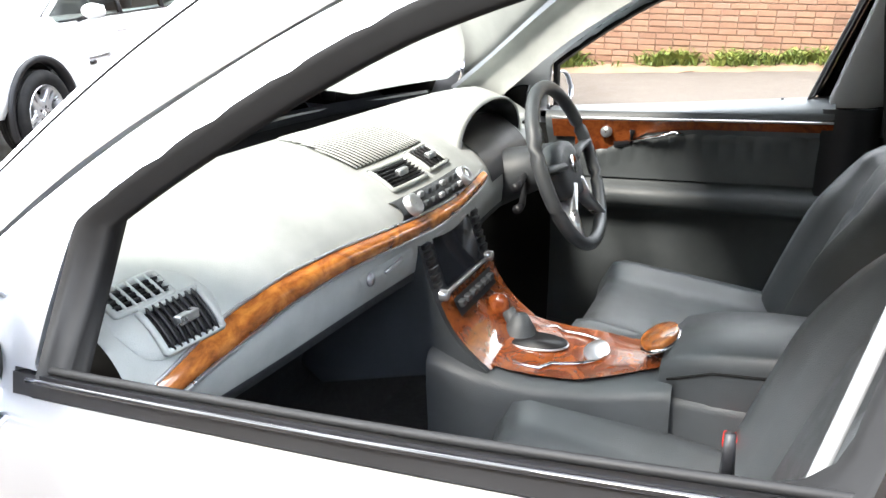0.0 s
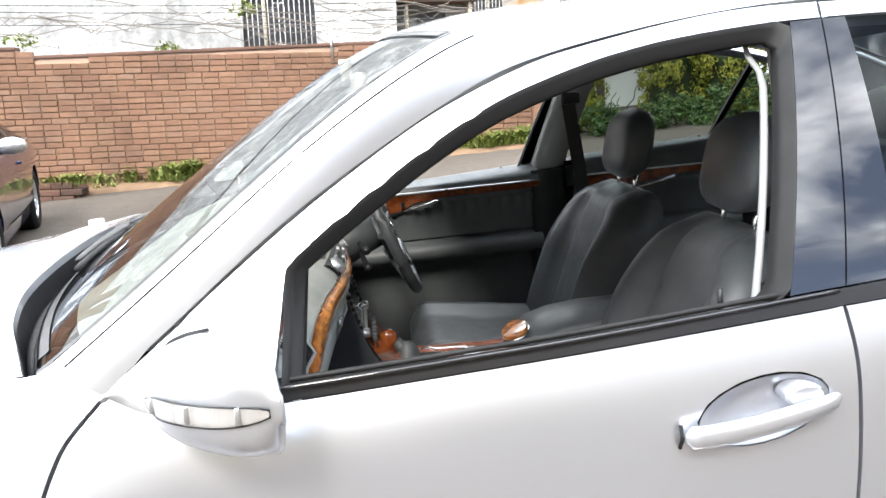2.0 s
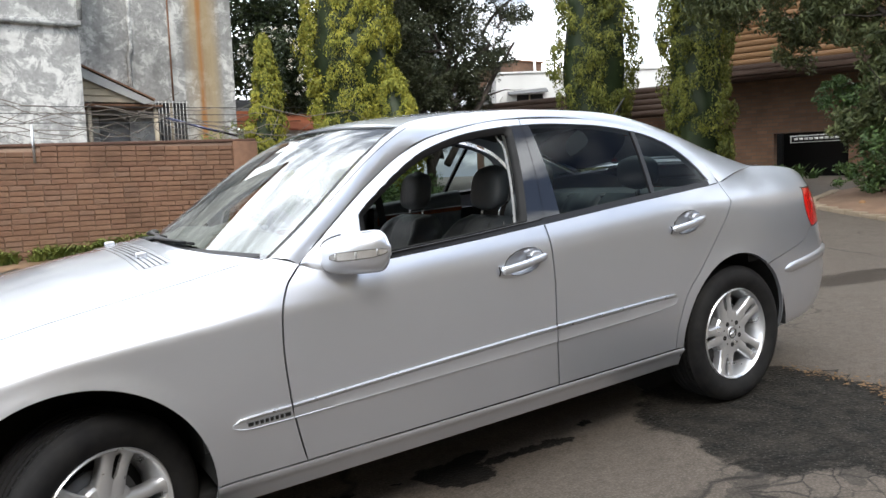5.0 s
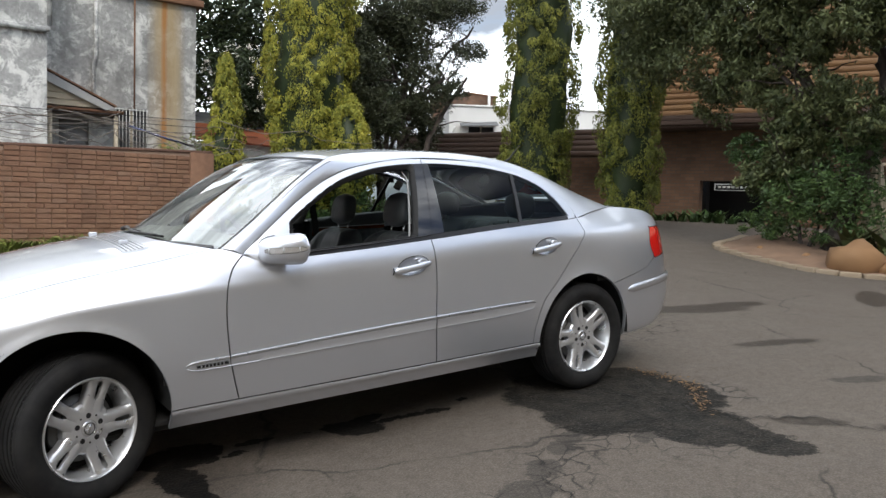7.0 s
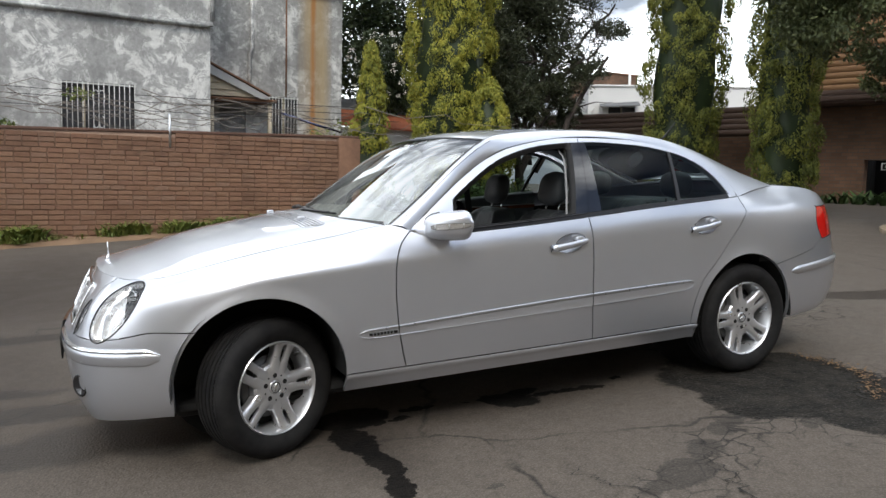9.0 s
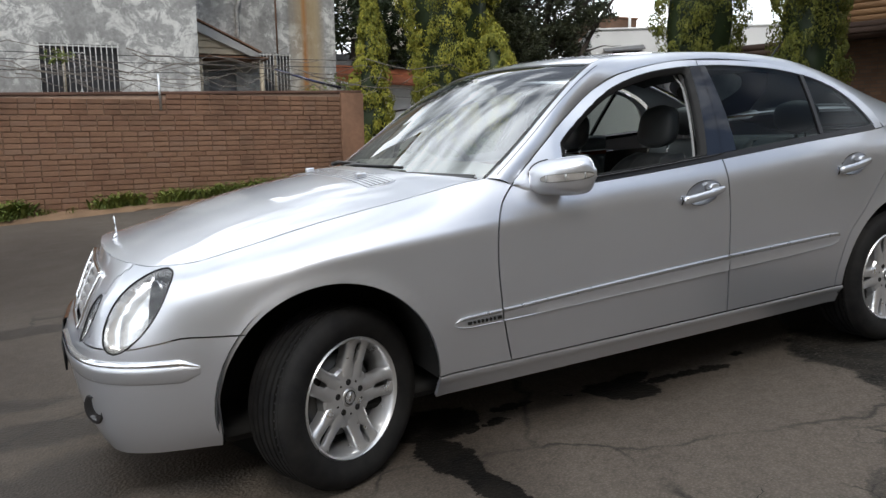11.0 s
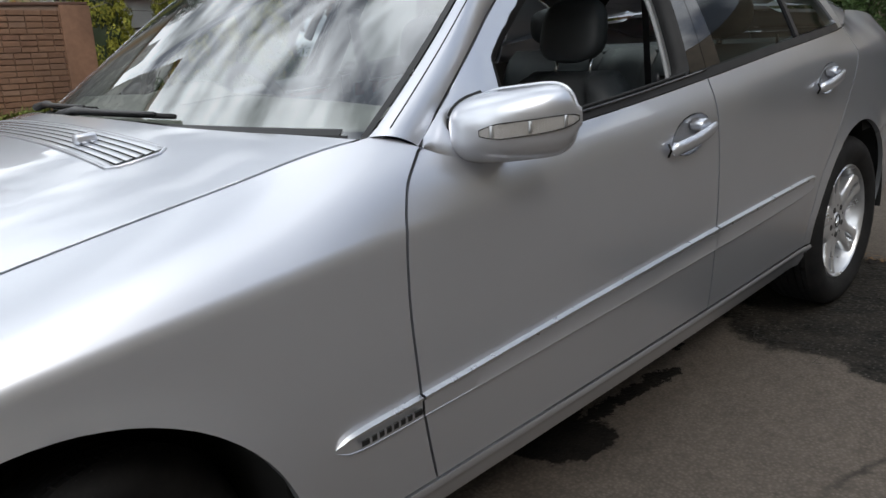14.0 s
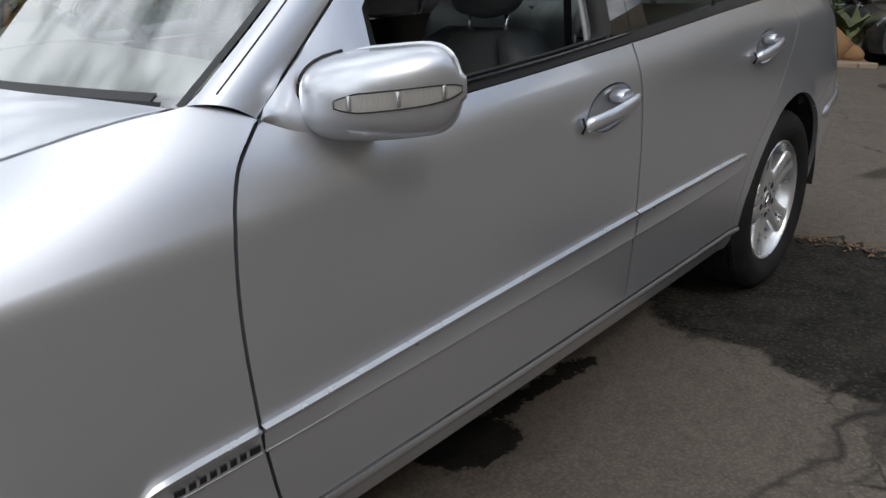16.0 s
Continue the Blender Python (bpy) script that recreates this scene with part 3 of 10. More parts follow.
def unit(v):
    return v / np.maximum(1e-9, np.linalg.norm(v, axis=-1, keepdims=True))


def cypress(x, y, h, r, mat, label, seed, power=3.2, base=0.0):
    """A column of billowing lobes, tufts of short upright sprays over a core coloured as their shade."""
    rng = np.random.default_rng(seed)
    z0 = ground_z(x, y) + base
    t = empty("cypress_tree", Matrix.Translation((x, y, z0)), label, "tree", "cypress trees along the yard")
    part("trunk", tube_bm([(0, 0, -0.1), (0, 0, 0.5), (0.03, 0, h * 0.6)], [r * 0.2, r * 0.16, 0.03], 8), BARK, t)
    width = lambda k: r * (0.84 + 0.2 * np.sin(np.minimum(1.0, k * 2.2) * math.pi * 0.5)) * np.maximum(0.0, 1 - k**power) ** (0.62 if power > 2 else 0.9)
    ph = rng.uniform(0, 6.28, 6)
    wave = lambda a, k: 1 + 0.10 * np.sin(2 * a + ph[0] + 3.0 * k) + 0.08 * np.sin(3 * a + ph[1] - 9 * k) + 0.06 * np.sin(5 * a + ph[2] + 23 * k) + 0.05 * np.sin(31 * k + ph[3])
    # inner shell coloured dark, so that gaps between the lobes look shaded
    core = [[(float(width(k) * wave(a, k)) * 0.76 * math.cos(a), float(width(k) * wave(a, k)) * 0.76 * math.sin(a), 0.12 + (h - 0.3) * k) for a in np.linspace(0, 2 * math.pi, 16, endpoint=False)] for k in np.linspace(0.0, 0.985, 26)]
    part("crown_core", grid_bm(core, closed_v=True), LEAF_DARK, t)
    n = int(2 * math.pi * r * h / 0.062)
    k, a = rng.random(n) ** 0.92, rng.uniform(0, 2 * math.pi, n)
    w = width(k) * wave(a, k) * rng.uniform(0.80, 1.04, n)
    out = np.stack([np.cos(a), np.sin(a), np.zeros(n)], 1)
    c = np.stack([w * np.cos(a), w * np.sin(a), 0.08 + h * k], 1)
    size = rng.uniform(0.10, 0.22, n) * (0.72 + 0.3 * r)
    m = 80
    d = unit(rng.normal(size=(n, m, 3)) + out[:, None] * 0.75 + np.array((0, 0, 0.35)))
    p = c[:, None] + d * size[:, None, None] * np.array((1.0, 1.0, 1.35)) * rng.uniform(0.72, 1.05, (n, m, 1))
    up = np.array((0, 0, 1.0)) + rng.normal(size=(n, m, 3)) * 0.45
    ax = unit(up - d * (up * d).sum(-1, keepdims=True) * 0.75) * rng.uniform(0.022, 0.044, (n, m, 1)) * (0.85 + 0.25 * r)
    sd = unit(np.cross(ax, d + rng.normal(size=(n, m, 3)) * 0.45)) * rng.uniform(0.012, 0.022, (n, m, 1))
    leaf_mesh("crown", p.reshape(-1, 3), ax.reshape(-1, 3), sd.reshape(-1, 3), mat, t)
    return t


def limb(rnd, a, b, n=8, wob=0.12):
    a, b = Vector(a), Vector(b)
    return [a.lerp(b, i / n) + Vector((rnd.gauss(0, wob), rnd.gauss(0, wob), rnd.gauss(0, wob * 0.5))) * math.sin(math.pi * i / n) for i in range(n + 1)]


def tree(name, x, y, label, limbs, clumps, mat, seed, size=0.09, category="tree", group="", droop=0.0, thick=1.8):
    """limbs: (from, to, thick, thin); clumps: (centre, radius, count, squash), all from the tree's foot."""
    rnd = random.Random(seed)
    t = empty(name, Matrix.Translation((x, y, ground_z(x, y) - 0.05)), label, category, group)
    for i, (a, b, r0, r1) in enumerate(limbs):
        path = limb(rnd, a, b, 9, 0.10)
        part("trunk" if i == 0 else "limb", tube_bm(path, list(np.linspace(r0, r1, 10)), 9), BARK, t)
        if r1 < 0.09:
            for _ in range(5):
                k = rnd.randrange(4, 9)
                d = Vector((rnd.gauss(0, 0.7), rnd.gauss(0, 0.7), rnd.uniform(0, 0.7)))
                part("branch", tube_bm(limb(rnd, path[k], path[k] + d, 5, 0.05), list(np.linspace(r1 * 0.7, 0.006, 6)), 5), BARK, t)
    bm = bmesh.new()
    for c, r, n, sq in clumps:
        c = Vector(c)
        for _ in range(max(3, int(n * thick / 60))):
            d = Vector((rnd.gauss(0, 1), rnd.gauss(0, 1), rnd.gauss(0, 1))).normalized() * r * rnd.uniform(0.25, 1.0)
            leaf_cloud(bm, rnd, c + Vector((d.x, d.y, d.z * sq)), r * rnd.uniform(0.18, 0.36), 60, size, 0.8, droop)
    tagged(part("crown", bm, mat, t, "", False), kind="stuff")
    return t


# ---------------------------------------------------------------- brick wall with loose bricks
def m_brick(name, tones):
    k = Mat(name, tones[1], 0.88)
    step = 1.0 / (len(tones) - 1)
    rnd_c = k.ramp(k.random(), *[(i * step, c) for i, c in enumerate(tones)])
    col = k.mix(rnd_c, k.ramp(k.noise(14, 6), (0.3, tuple(c * 0.65 for c in tones[1])), (0.7, tuple(min(1, c * 1.3) for c in tones[1]))), 0.35)
    soot = k.ramp(k.noise(1.1, 5), (0.42, 1.0), (0.62, 0.55))
    k.to("Base Color", k.mix(col, soot, 0.6, "MULTIPLY"))
    return k.bump(k.noise(60, 5), 0.35, 0.006).m


def m_brick_bulk(name, tones):
    k = Mat(name, tones[1], 0.88)
    step = 1.0 / (len(tones) - 1)
    col = k.mix(k.ramp(k.island(), *[(i * step, c) for i, c in enumerate(tones)]), k.ramp(k.noise(14, 6), (0.3, tuple(c * 0.65 for c in tones[1])), (0.7, tuple(min(1, c * 1.3) for c in tones[1]))), 0.35)
    soot = k.ramp(k.noise(1.1, 5), (0.42, 1.0), (0.62, 0.55))
    k.to("Base Color", k.mix(col, soot, 0.6, "MULTIPLY"))
    return k.bump(k.noise(60, 5), 0.35, 0.006).m


RED_TONES = ((0.15, 0.075, 0.044), (0.198, 0.106, 0.062), (0.229, 0.128, 0.077), (0.176, 0.088, 0.053), (0.216, 0.132, 0.088))
BRICK, BRICK_BULK = m_brick("weathered red brick", RED_TONES), m_brick_bulk("weathered red brickwork", RED_TONES)


def m_brick_far(name, a, b, mortar):
    """Brickwork seen from far off: courses along x and z."""
    k = Mat(name, a, 0.88)
    sp, cb, br = k.n.new("ShaderNodeSeparateXYZ"), k.n.new("ShaderNodeCombineXYZ"), k.n.new("ShaderNodeTexBrick")
    k.l.new(k.co.outputs["Object"], sp.inputs[0])
    k.l.new(k.math("ADD", sp.outputs[0], sp.outputs[1]), cb.inputs[0]), k.l.new(sp.outputs[2], cb.inputs[1]), k.l.new(cb.outputs[0], br.inputs["Vector"])
    br.inputs["Color1"].default_value, br.inputs["Color2"].default_value, br.inputs["Mortar"].default_value = (*a, 1), (*b, 1), (*mortar, 1)
    br.inputs["Scale"].default_value, br.inputs["Mortar Size"].default_value, br.inputs["Brick Width"].default_value, br.inputs["Row Height"].default_value = 1.0, 0.008, 0.26, 0.09
    k.to("Base Color", k.mix(br.outputs["Color"], k.ramp(k.noise(1.5, 5), (0.35, 0.6), (0.65, 1.0)), 0.7, "MULTIPLY"))
    return k.bump(br.outputs["Fac"], -0.4, 0.01).m


# brick tones lowered to stand in for heavy shade on the clad building
BRICK_FAR = m_brick_far("brown brickwork darkened for shade", (0.13, 0.068, 0.04), (0.18, 0.098, 0.057), (0.11, 0.083, 0.064))
SOOTY = m_brick("sooty coping brick", ((0.075, 0.045, 0.035), (0.12, 0.065, 0.045), (0.16, 0.08, 0.055)))
SOOTY_BULK = m_brick_bulk("sooty coping brickwork", ((0.075, 0.045, 0.035), (0.12, 0.065, 0.045), (0.16, 0.08, 0.055)))
MORTAR = plain("brown mortar", (0.26, 0.175, 0.125), 0.95, 0, 50, 0.3, 0.3)
WALL_A, WALL_B = Vector((-13.0, 9.2, 0)), Vector((4.42, 10.94, 0))
WALL_DIR = (WALL_B - WALL_A).normalized()
WALL_M = Matrix.Translation(WALL_A) @ Matrix.Rotation(math.atan2(WALL_DIR.y, WALL_DIR.x), 4, "Z")
WALL_LEN = (WALL_B - WALL_A).length


def wall_top(u):
    x = WALL_A.x + WALL_DIR.x * u
    return 1.94 + 0.025 * (x + 3) if x > -3.85 else 2.05


wall = tagged(new("wall_brick", None), "long weathered red brick boundary wall", "wall", kind="structure")
wall.matrix_basis = WALL_M
step_u = (-3.85 - WALL_A.x) / WALL_DIR.x
core = [box_bm(0, 0.012, -1.2, step_u, 0.23, 2.03), box_bm(step_u, 0.012, -1.2, WALL_LEN, 0.23, 1.90)]
part("mortar_core", join_bm(*core), MORTAR, wall)
for u0, u1, z0 in ((0, step_u, 2.03), (step_u, WALL_LEN, 1.90)):
    bm = box_bm(u0, -0.01, z0, u1, 0.25, z0 + 0.05, 0.008)
    for v in bm.verts:
        v.co.z += (v.co.x - u0) * 0.0235 if u0 > 0 else 0
    part("coping", bm, SOOTY_BULK, wall, "sooty brick coping")
    if u0 > 0:
        wedge = box_bm(u0, 0.014, z0 - 0.05, u1, 0.228, z0 + 0.005)
        for v in wedge.verts:
            v.co.z += (v.co.x - u0) * 0.0235 if v.co.z > z0 - 0.02 else 0
        part("coping_bed", wedge, MORTAR, wall)
part("end_pier", box_bm(WALL_LEN - 0.45, -0.03, -1.2, WALL_LEN + 0.02, 0.28, 2.09, 0.01), BRICK_BULK, wall, "brick pier at the wall's end")
part("fence_pole", tube_bm([(13.75, -0.02, 1.75), (13.74, -0.03, 2.35)], 0.022, 8), SATIN, wall, "galvanised pole stub on the wall")

# verge of soil and weeds along the wall's foot
SOIL = plain("dry soil and litter", (0.19, 0.12, 0.07), 0.95, 0, 40, 0.5, 0.6)
rows = []
rnd = random.Random(5)
for u in np.linspace(0, WALL_LEN, 90):
    p = WALL_M @ Vector((u, 0, 0))
    rows.append([(p.x + 0.1 * d, p.y - d, ground_z(p.x, p.y - d) + h + rnd.uniform(-0.012, 0.012) * (d < w)) for d, h, w in ((-0.01, 0.10, 9), (0.12, 0.085, 9), (0.3, 0.06, 9), (0.42 + rnd.uniform(-0.08, 0.08), 0.012, 9), (0.5 + rnd.uniform(-0.08, 0.08), -0.02, 0))])
tagged(part("verge", grid_bm(rows), SOIL), "strip of dry soil along the wall", "verge", kind="structure")


def tuft(bm, rnd, p, h, n, spread):
    for _ in range(n):
        a, l = rnd.uniform(0, 6.28), h * rnd.uniform(0.5, 1.2)
        q = p + Vector((rnd.gauss(0, spread), rnd.gauss(0, spread * 0.6), 0))
        d = Vector((math.cos(a) * 0.5, math.sin(a) * 0.5, 1)).normalized()
        sd = Vector((-math.sin(a), math.cos(a), 0)) * l * 0.09
        m = q + d * l * 0.55
        e = m + (d + Vector((math.cos(a), math.sin(a), -0.5)) * 0.6).normalized() * l * 0.5
        v = [bm.verts.new(w) for w in (q - sd * 0.5, q + sd * 0.5, m + sd, m - sd, e)]
        bm.faces.new((v[0], v[1], v[2], v[3])), bm.faces.new((v[3], v[2], v[4]))


bm = bmesh.new()
rnd = random.Random(9)
for u, n, h in [(rnd.uniform(3, WALL_LEN), 10, 0.12) for _ in range(90)] + [(rnd.gauss(14.4, 0.7), 22, 0.24) for _ in range(26)] + [(rnd.gauss(16.6, 0.8), 26, 0.28) for _ in range(34)] + [(rnd.gauss(11.4, 0.35), 26, 0.3) for _ in range(14)] + [(rnd.gauss(13.1, 0.2), 24, 0.26) for _ in range(10)]:
    p = WALL_M @ Vector((min(max(u, 1), WALL_LEN), -rnd.uniform(0.03, 0.3), 0))
    tuft(bm, rnd, Vector((p.x, p.y, ground_z(p.x, p.y) + 0.06)), h, n, 0.06)
    leaf_cloud(bm, rnd, Vector((p.x, p.y, ground_z(p.x, p.y) + 0.08 + h * 0.4)), h * 0.55, n * 2, h * 0.13)
tagged(part("weeds", bm, LEAF_WEED, None, "", False), "green weeds and grass at the wall's foot", "weeds", kind="stuff")
# low planter of old brick against the wall
pl = empty("brick_planter", Matrix.Translation((-4.0, 9.55, ground_z(-4.0, 9.5))), "low mossy brick planter against the wall", "planter")
for j in range(3):
    for i in range(6):
        part("brick", box_bm(-0.9 + i * 0.3 + 0.12 * (j % 2), 0, j * 0.1, -0.61 + i * 0.3 + 0.12 * (j % 2), 0.3, j * 0.1 + 0.09, 0.008), SOOTY, pl)
part("soil", box_bm(-0.85, 0.05, 0.0, 0.9, 0.5, 0.27), SOIL, pl)
bm = bmesh.new()
for _ in range(14):
    tuft(bm, rnd, Vector((-3.2 + rnd.gauss(0, 0.25), 9.6, ground_z(-4, 9.5) + 0.25)), 0.2, 14, 0.05)
tagged(part("weeds", bm, LEAF_WEED, None, "", False), "green weeds growing from the planter", "weeds", kind="stuff")

# ---------------------------------------------------------------- weathered plaster building
def m_plaster(name, stain, rust):
    k = Mat(name, (0.5, 0.5, 0.48), 0.9)
    peel, blot, fine = k.noise(2.4, 9, 0.72, distort=0.6), k.noise(0.55, 6, 0.65), k.noise(12, 6, 0.6)
    grey = k.ramp(fine, (0.3, (0.24, 0.24, 0.235)), (0.7, (0.40, 0.40, 0.385)))
    white = k.ramp(fine, (0.3, (0.52, 0.52, 0.50)), (0.7, (0.66, 0.66, 0.63)))
    col = k.mix(grey, white, k.ramp(peel, (0.49 + stain, 0.0), (0.56 + stain, 1.0)))
    streak = k.noise(1.0, 6, 0.6, (3.0, 3.0, 0.22))
    col = k.mix(col, (0.16, 0.16, 0.155), k.mix((0, 0, 0), (0.75, 0.75, 0.75), k.ramp(k.math("ADD", blot, k.math("MULTIPLY", streak, 0.4)), (0.66, 0.0), (0.86, 1.0))))
    if rust:
        s = k.n.new("ShaderNodeSeparateXYZ")
        k.l.new(k.co.outputs["Object"], s.inputs[0])
        band = k.math("SUBTRACT", 1.0, k.math("MULTIPLY", k.math("ABSOLUTE", k.math("SUBTRACT", s.outputs[0], 5.25)), 1.35))
        f = k.ramp(k.math("MULTIPLY", band, k.math("ADD", streak, 0.25)), (0.22, 0.0), (0.62, 0.8))
        col = k.mix(col, k.ramp(streak, (0.35, (0.30, 0.20, 0.09)), (0.65, (0.38, 0.29, 0.16))), f)
        core = k.math("SUBTRACT", 1.0, k.math("MULTIPLY", k.math("ABSOLUTE", k.math("SUBTRACT", s.outputs[0], 5.18)), 7.0))
        col = k.mix(col, (0.33, 0.14, 0.035), k.ramp(k.math("MULTIPLY", core, k.math("ADD", k.noise(1.4, 6, 0.6, (2, 2, 0.3)), 0.1)), (0.18, 0.0), (0.5, 0.85)))
    k.to("Base Color", col)
    return k.bump(k.mix(peel, fine, 0.5), 0.35, 0.02).m


PLASTER_A, PLASTER_B = m_plaster("peeling white plaster", 0.0, False), m_plaster("rust-stained plaster", 0.01, True)
BARS = plain("painted steel bars", (0.55, 0.55, 0.53), 0.6, 0.0, 80, 0.25, 0.1)
DARKROOM = plain("dark room behind glass", (0.02, 0.021, 0.024), 0.4)
RUSTY = plain("rusty sheet", (0.18, 0.09, 0.05), 0.85, 0, 30, 0.5, 0.2)
TIMBER = plain("old cream timber", (0.42, 0.36, 0.27), 0.8, 0, 30, 0.3, 0.2)
bld = tagged(new("plaster_building", None), "old peeling grey-white plaster building with barred windows", "building")


def wall_with_holes(x0, x1, z0, z1, y, thick, holes):
    """A wall that faces the yard, with rectangular openings right through it."""
    xs = sorted({x0, x1, *(h[0] for h in holes), *(h[1] for h in holes)})
    zs = sorted({z0, z1, *(h[2] for h in holes), *(h[3] for h in holes)})
    bm = bmesh.new()
    parts_l = []
    for i in range(len(xs) - 1):
        for j in range(len(zs) - 1):
            cx, cz = (xs[i] + xs[i + 1]) / 2, (zs[j] + zs[j + 1]) / 2
            if any(h[0] < cx < h[1] and h[2] < cz < h[3] for h in holes):
                continue
            parts_l.append(box_bm(xs[i], y, zs[j], xs[i + 1], y + thick, zs[j + 1]))
    bm.free()
    out = join_bm(*parts_l)
    bmesh.ops.remove_doubles(out, verts=out.verts[:], dist=0.001)
    twins = {}
    for f in out.faces:
        twins.setdefault(frozenset(v.index for v in f.verts), []).append(f)
    out.verts.index_update()
    twins = {}
    for f in out.faces:
        twins.setdefault(frozenset(v.index for v in f.verts), []).append(f)
    bmesh.ops.delete(out, geom=[f for fs in twins.values() if len(fs) > 1 for f in fs], context="FACES_ONLY")
    return out


part("front_wall", wall_with_holes(-12.5, 1.93, -1.0, 8.2, 14.3, 0.35, [(-1.18, 0.31, 2.0, 3.22), (-10.4, -9.2, 1.2, 3.2)]), PLASTER_A, bld, "", False)
part("side_wall", box_bm(1.58, 14.65, -1.0, 1.93, 17.6, 8.2), PLASTER_A, bld, "", False)
part("rear_wing", wall_with_holes(1.93, 6.03, -1.0, 6.45, 17.3, 0.35, [(3.92, 4.74, 2.2, 3.5), (2.6, 3.3, 1.0, 3.1)]), PLASTER_B, bld, "rust-stained rear wing", False)
part("wing_side", box_bm(5.68, 17.65, -1.0, 6.03, 24, 6.45), PLASTER_B, bld, "", False)
rf = box_bm(1.9, 17.15, 6.42, 6.2, 24.2, 6.6, 0.02)
part("wing_roof", rf, RUSTY, bld, "rusty roof edge")
part("main_roof", box_bm(-12.7, 14.15, 8.2, 2.05, 24, 8.4, 0.02), RUSTY, bld)
part("chimney", box_bm(3.3, 19, 6.6, 4.4, 20, 8.0, 0.02), PLASTER_A, bld)
part("string_course", box_bm(-9.5, 14.22, 4.66, 1.99, 14.3, 4.76, 0.02), PLASTER_A, bld, "plaster ledge under a pipe")
part("ledge_pipe", tube_bm([(-9.4, 14.2, 4.82), (1.9, 14.2, 4.66)], 0.045, 10), PLASTER_A, bld)
part("rear_room", box_bm(-12, 15.2, 0, 1.5, 15.3, 6), DARKROOM, bld)
part("rear_room", box_bm(2.0, 17.9, 0.5, 5.6, 18.0, 5), DARKROOM, bld)


def barred(x0, x1, z0, z1, y, bars, ornate):
    w = part("barred_window", box_bm(x0 - 0.0, y + 0.16, z0, x1, y + 0.2, z1), DARKROOM, bld, "dark window behind painted steel bars", False)
    part("window_sill", box_bm(x0 - 0.08, y - 0.09, z0 - 0.06, x1 + 0.08, y + 0.1, z0 + 0.0, 0.01), PLASTER_A, w)
    for z in (z0 + 0.04, z1 - 0.03):
        part("bar_rail", box_bm(x0 - 0.03, y - 0.06, z, x1 + 0.03, y - 0.04, z + 0.025, 0.003), BARS, w)
    for x in np.linspace(x0, x1, bars):
        part("window_bar", tube_bm([(x, y - 0.05, z0), (x, y - 0.05, z1 + 0.02)], 0.010, 6), BARS, w)
    if ornate:
        c = (x0 + x1) / 2
        for s in (-1, 1):
            for zz, r in ((z0 + 0.75 * (z1 - z0), 0.10), (z0 + 0.30 * (z1 - z0), 0.09)):
                part("bar_scroll", tube_bm([(c + s * r * (1 - math.cos(a)) * 0.6, y - 0.06, zz + r * 1.5 * math.sin(a) * (1 if zz > (z0 + z1) / 2 else -1)) for a in np.linspace(0, 4.4, 16)], 0.008, 6), BARS, w)
    part("window_mullion", box_bm(x0 + 0.40, y + 0.11, z0, x0 + 0.46, y + 0.16, z1), TIMBER, w)


barred(-1.16, 0.30, 2.02, 3.20, 14.3, 15, True)
bd = part("boarded_door", box_bm(-10.4, 14.42, 1.2, -9.2, 14.46, 3.2), RUSTY, bld, "brown boarded door in a white frame", False)
for x in (-10.46, -9.82, -9.2):
    part("door_frame", box_bm(x, 14.27, 1.2, x + 0.07, 14.41, 3.2), WHITE_PLASTIC, bd)
barred(3.94, 4.72, 2.2, 3.48, 17.3, 10, False)
# porch, door and pipes on the wing
part("porch_gable", plate_bm([(1.95, 16.42, 4.05), (1.95, 16.42, 3.35), (3.45, 16.42, 3.35)], 0.1, (0, 1, 0)), TIMBER, bld, "cream weatherboard gable", False)
for k in range(1, 4):
    part("weatherboard", box_bm(1.95, 16.39, 3.34 + 0.16 * k, 3.35 - 0.33 * k, 16.42, 3.355 + 0.16 * k), TIMBER, bld)
part("barge_board", plate_bm([(1.88, 16.36, 4.27), (1.88, 16.36, 4.02), (3.52, 16.36, 3.30), (3.72, 16.36, 3.38)], 0.04, (0, -1, 0)), plain("weathered pale board", (0.36, 0.36, 0.35), 0.8), bld, "sloping pale barge board", False)
part("porch_roof", plate_bm([(1.9, 16.28, 4.29), (3.75, 16.28, 3.40), (3.75, 17.3, 3.40), (1.9, 17.3, 4.29)], 0.035, (0.4, 0, 0.9)), RUSTY, bld, "sloping porch roof", False)
part("porch_canopy", box_bm(2.1, 16.4, 3.25, 3.95, 17.3, 3.31), RUSTY, bld, "flat rusty canopy")
for x in (2.25, 3.75):
    part("porch_post", box_bm(x, 16.5, 0.5, x + 0.09, 16.6, 3.25), TIMBER, bld)
door_b = part("porch_door", box_bm(2.6, 17.42, 1.0, 3.3, 17.47, 3.1), plain("grey door", (0.3, 0.3, 0.3), 0.6), bld, "grey door under the canopy")
part("downpipe", tube_bm([(3.45, 17.22, 6.4), (3.45, 17.22, 4.75), (3.38, 17.2, 4.6), (3.38, 17.2, 3.4)], 0.05, 8), PLASTER_A, bld)
part("downpipe", tube_bm([(4.4, 17.24, 6.4), (4.4, 17.24, 3.5)], 0.022, 8), RUSTY, bld)
part("downpipe", tube_bm([(1.95, 14.25, 8), (1.98, 14.25, 4.8)], 0.05, 8), PLASTER_A, bld)
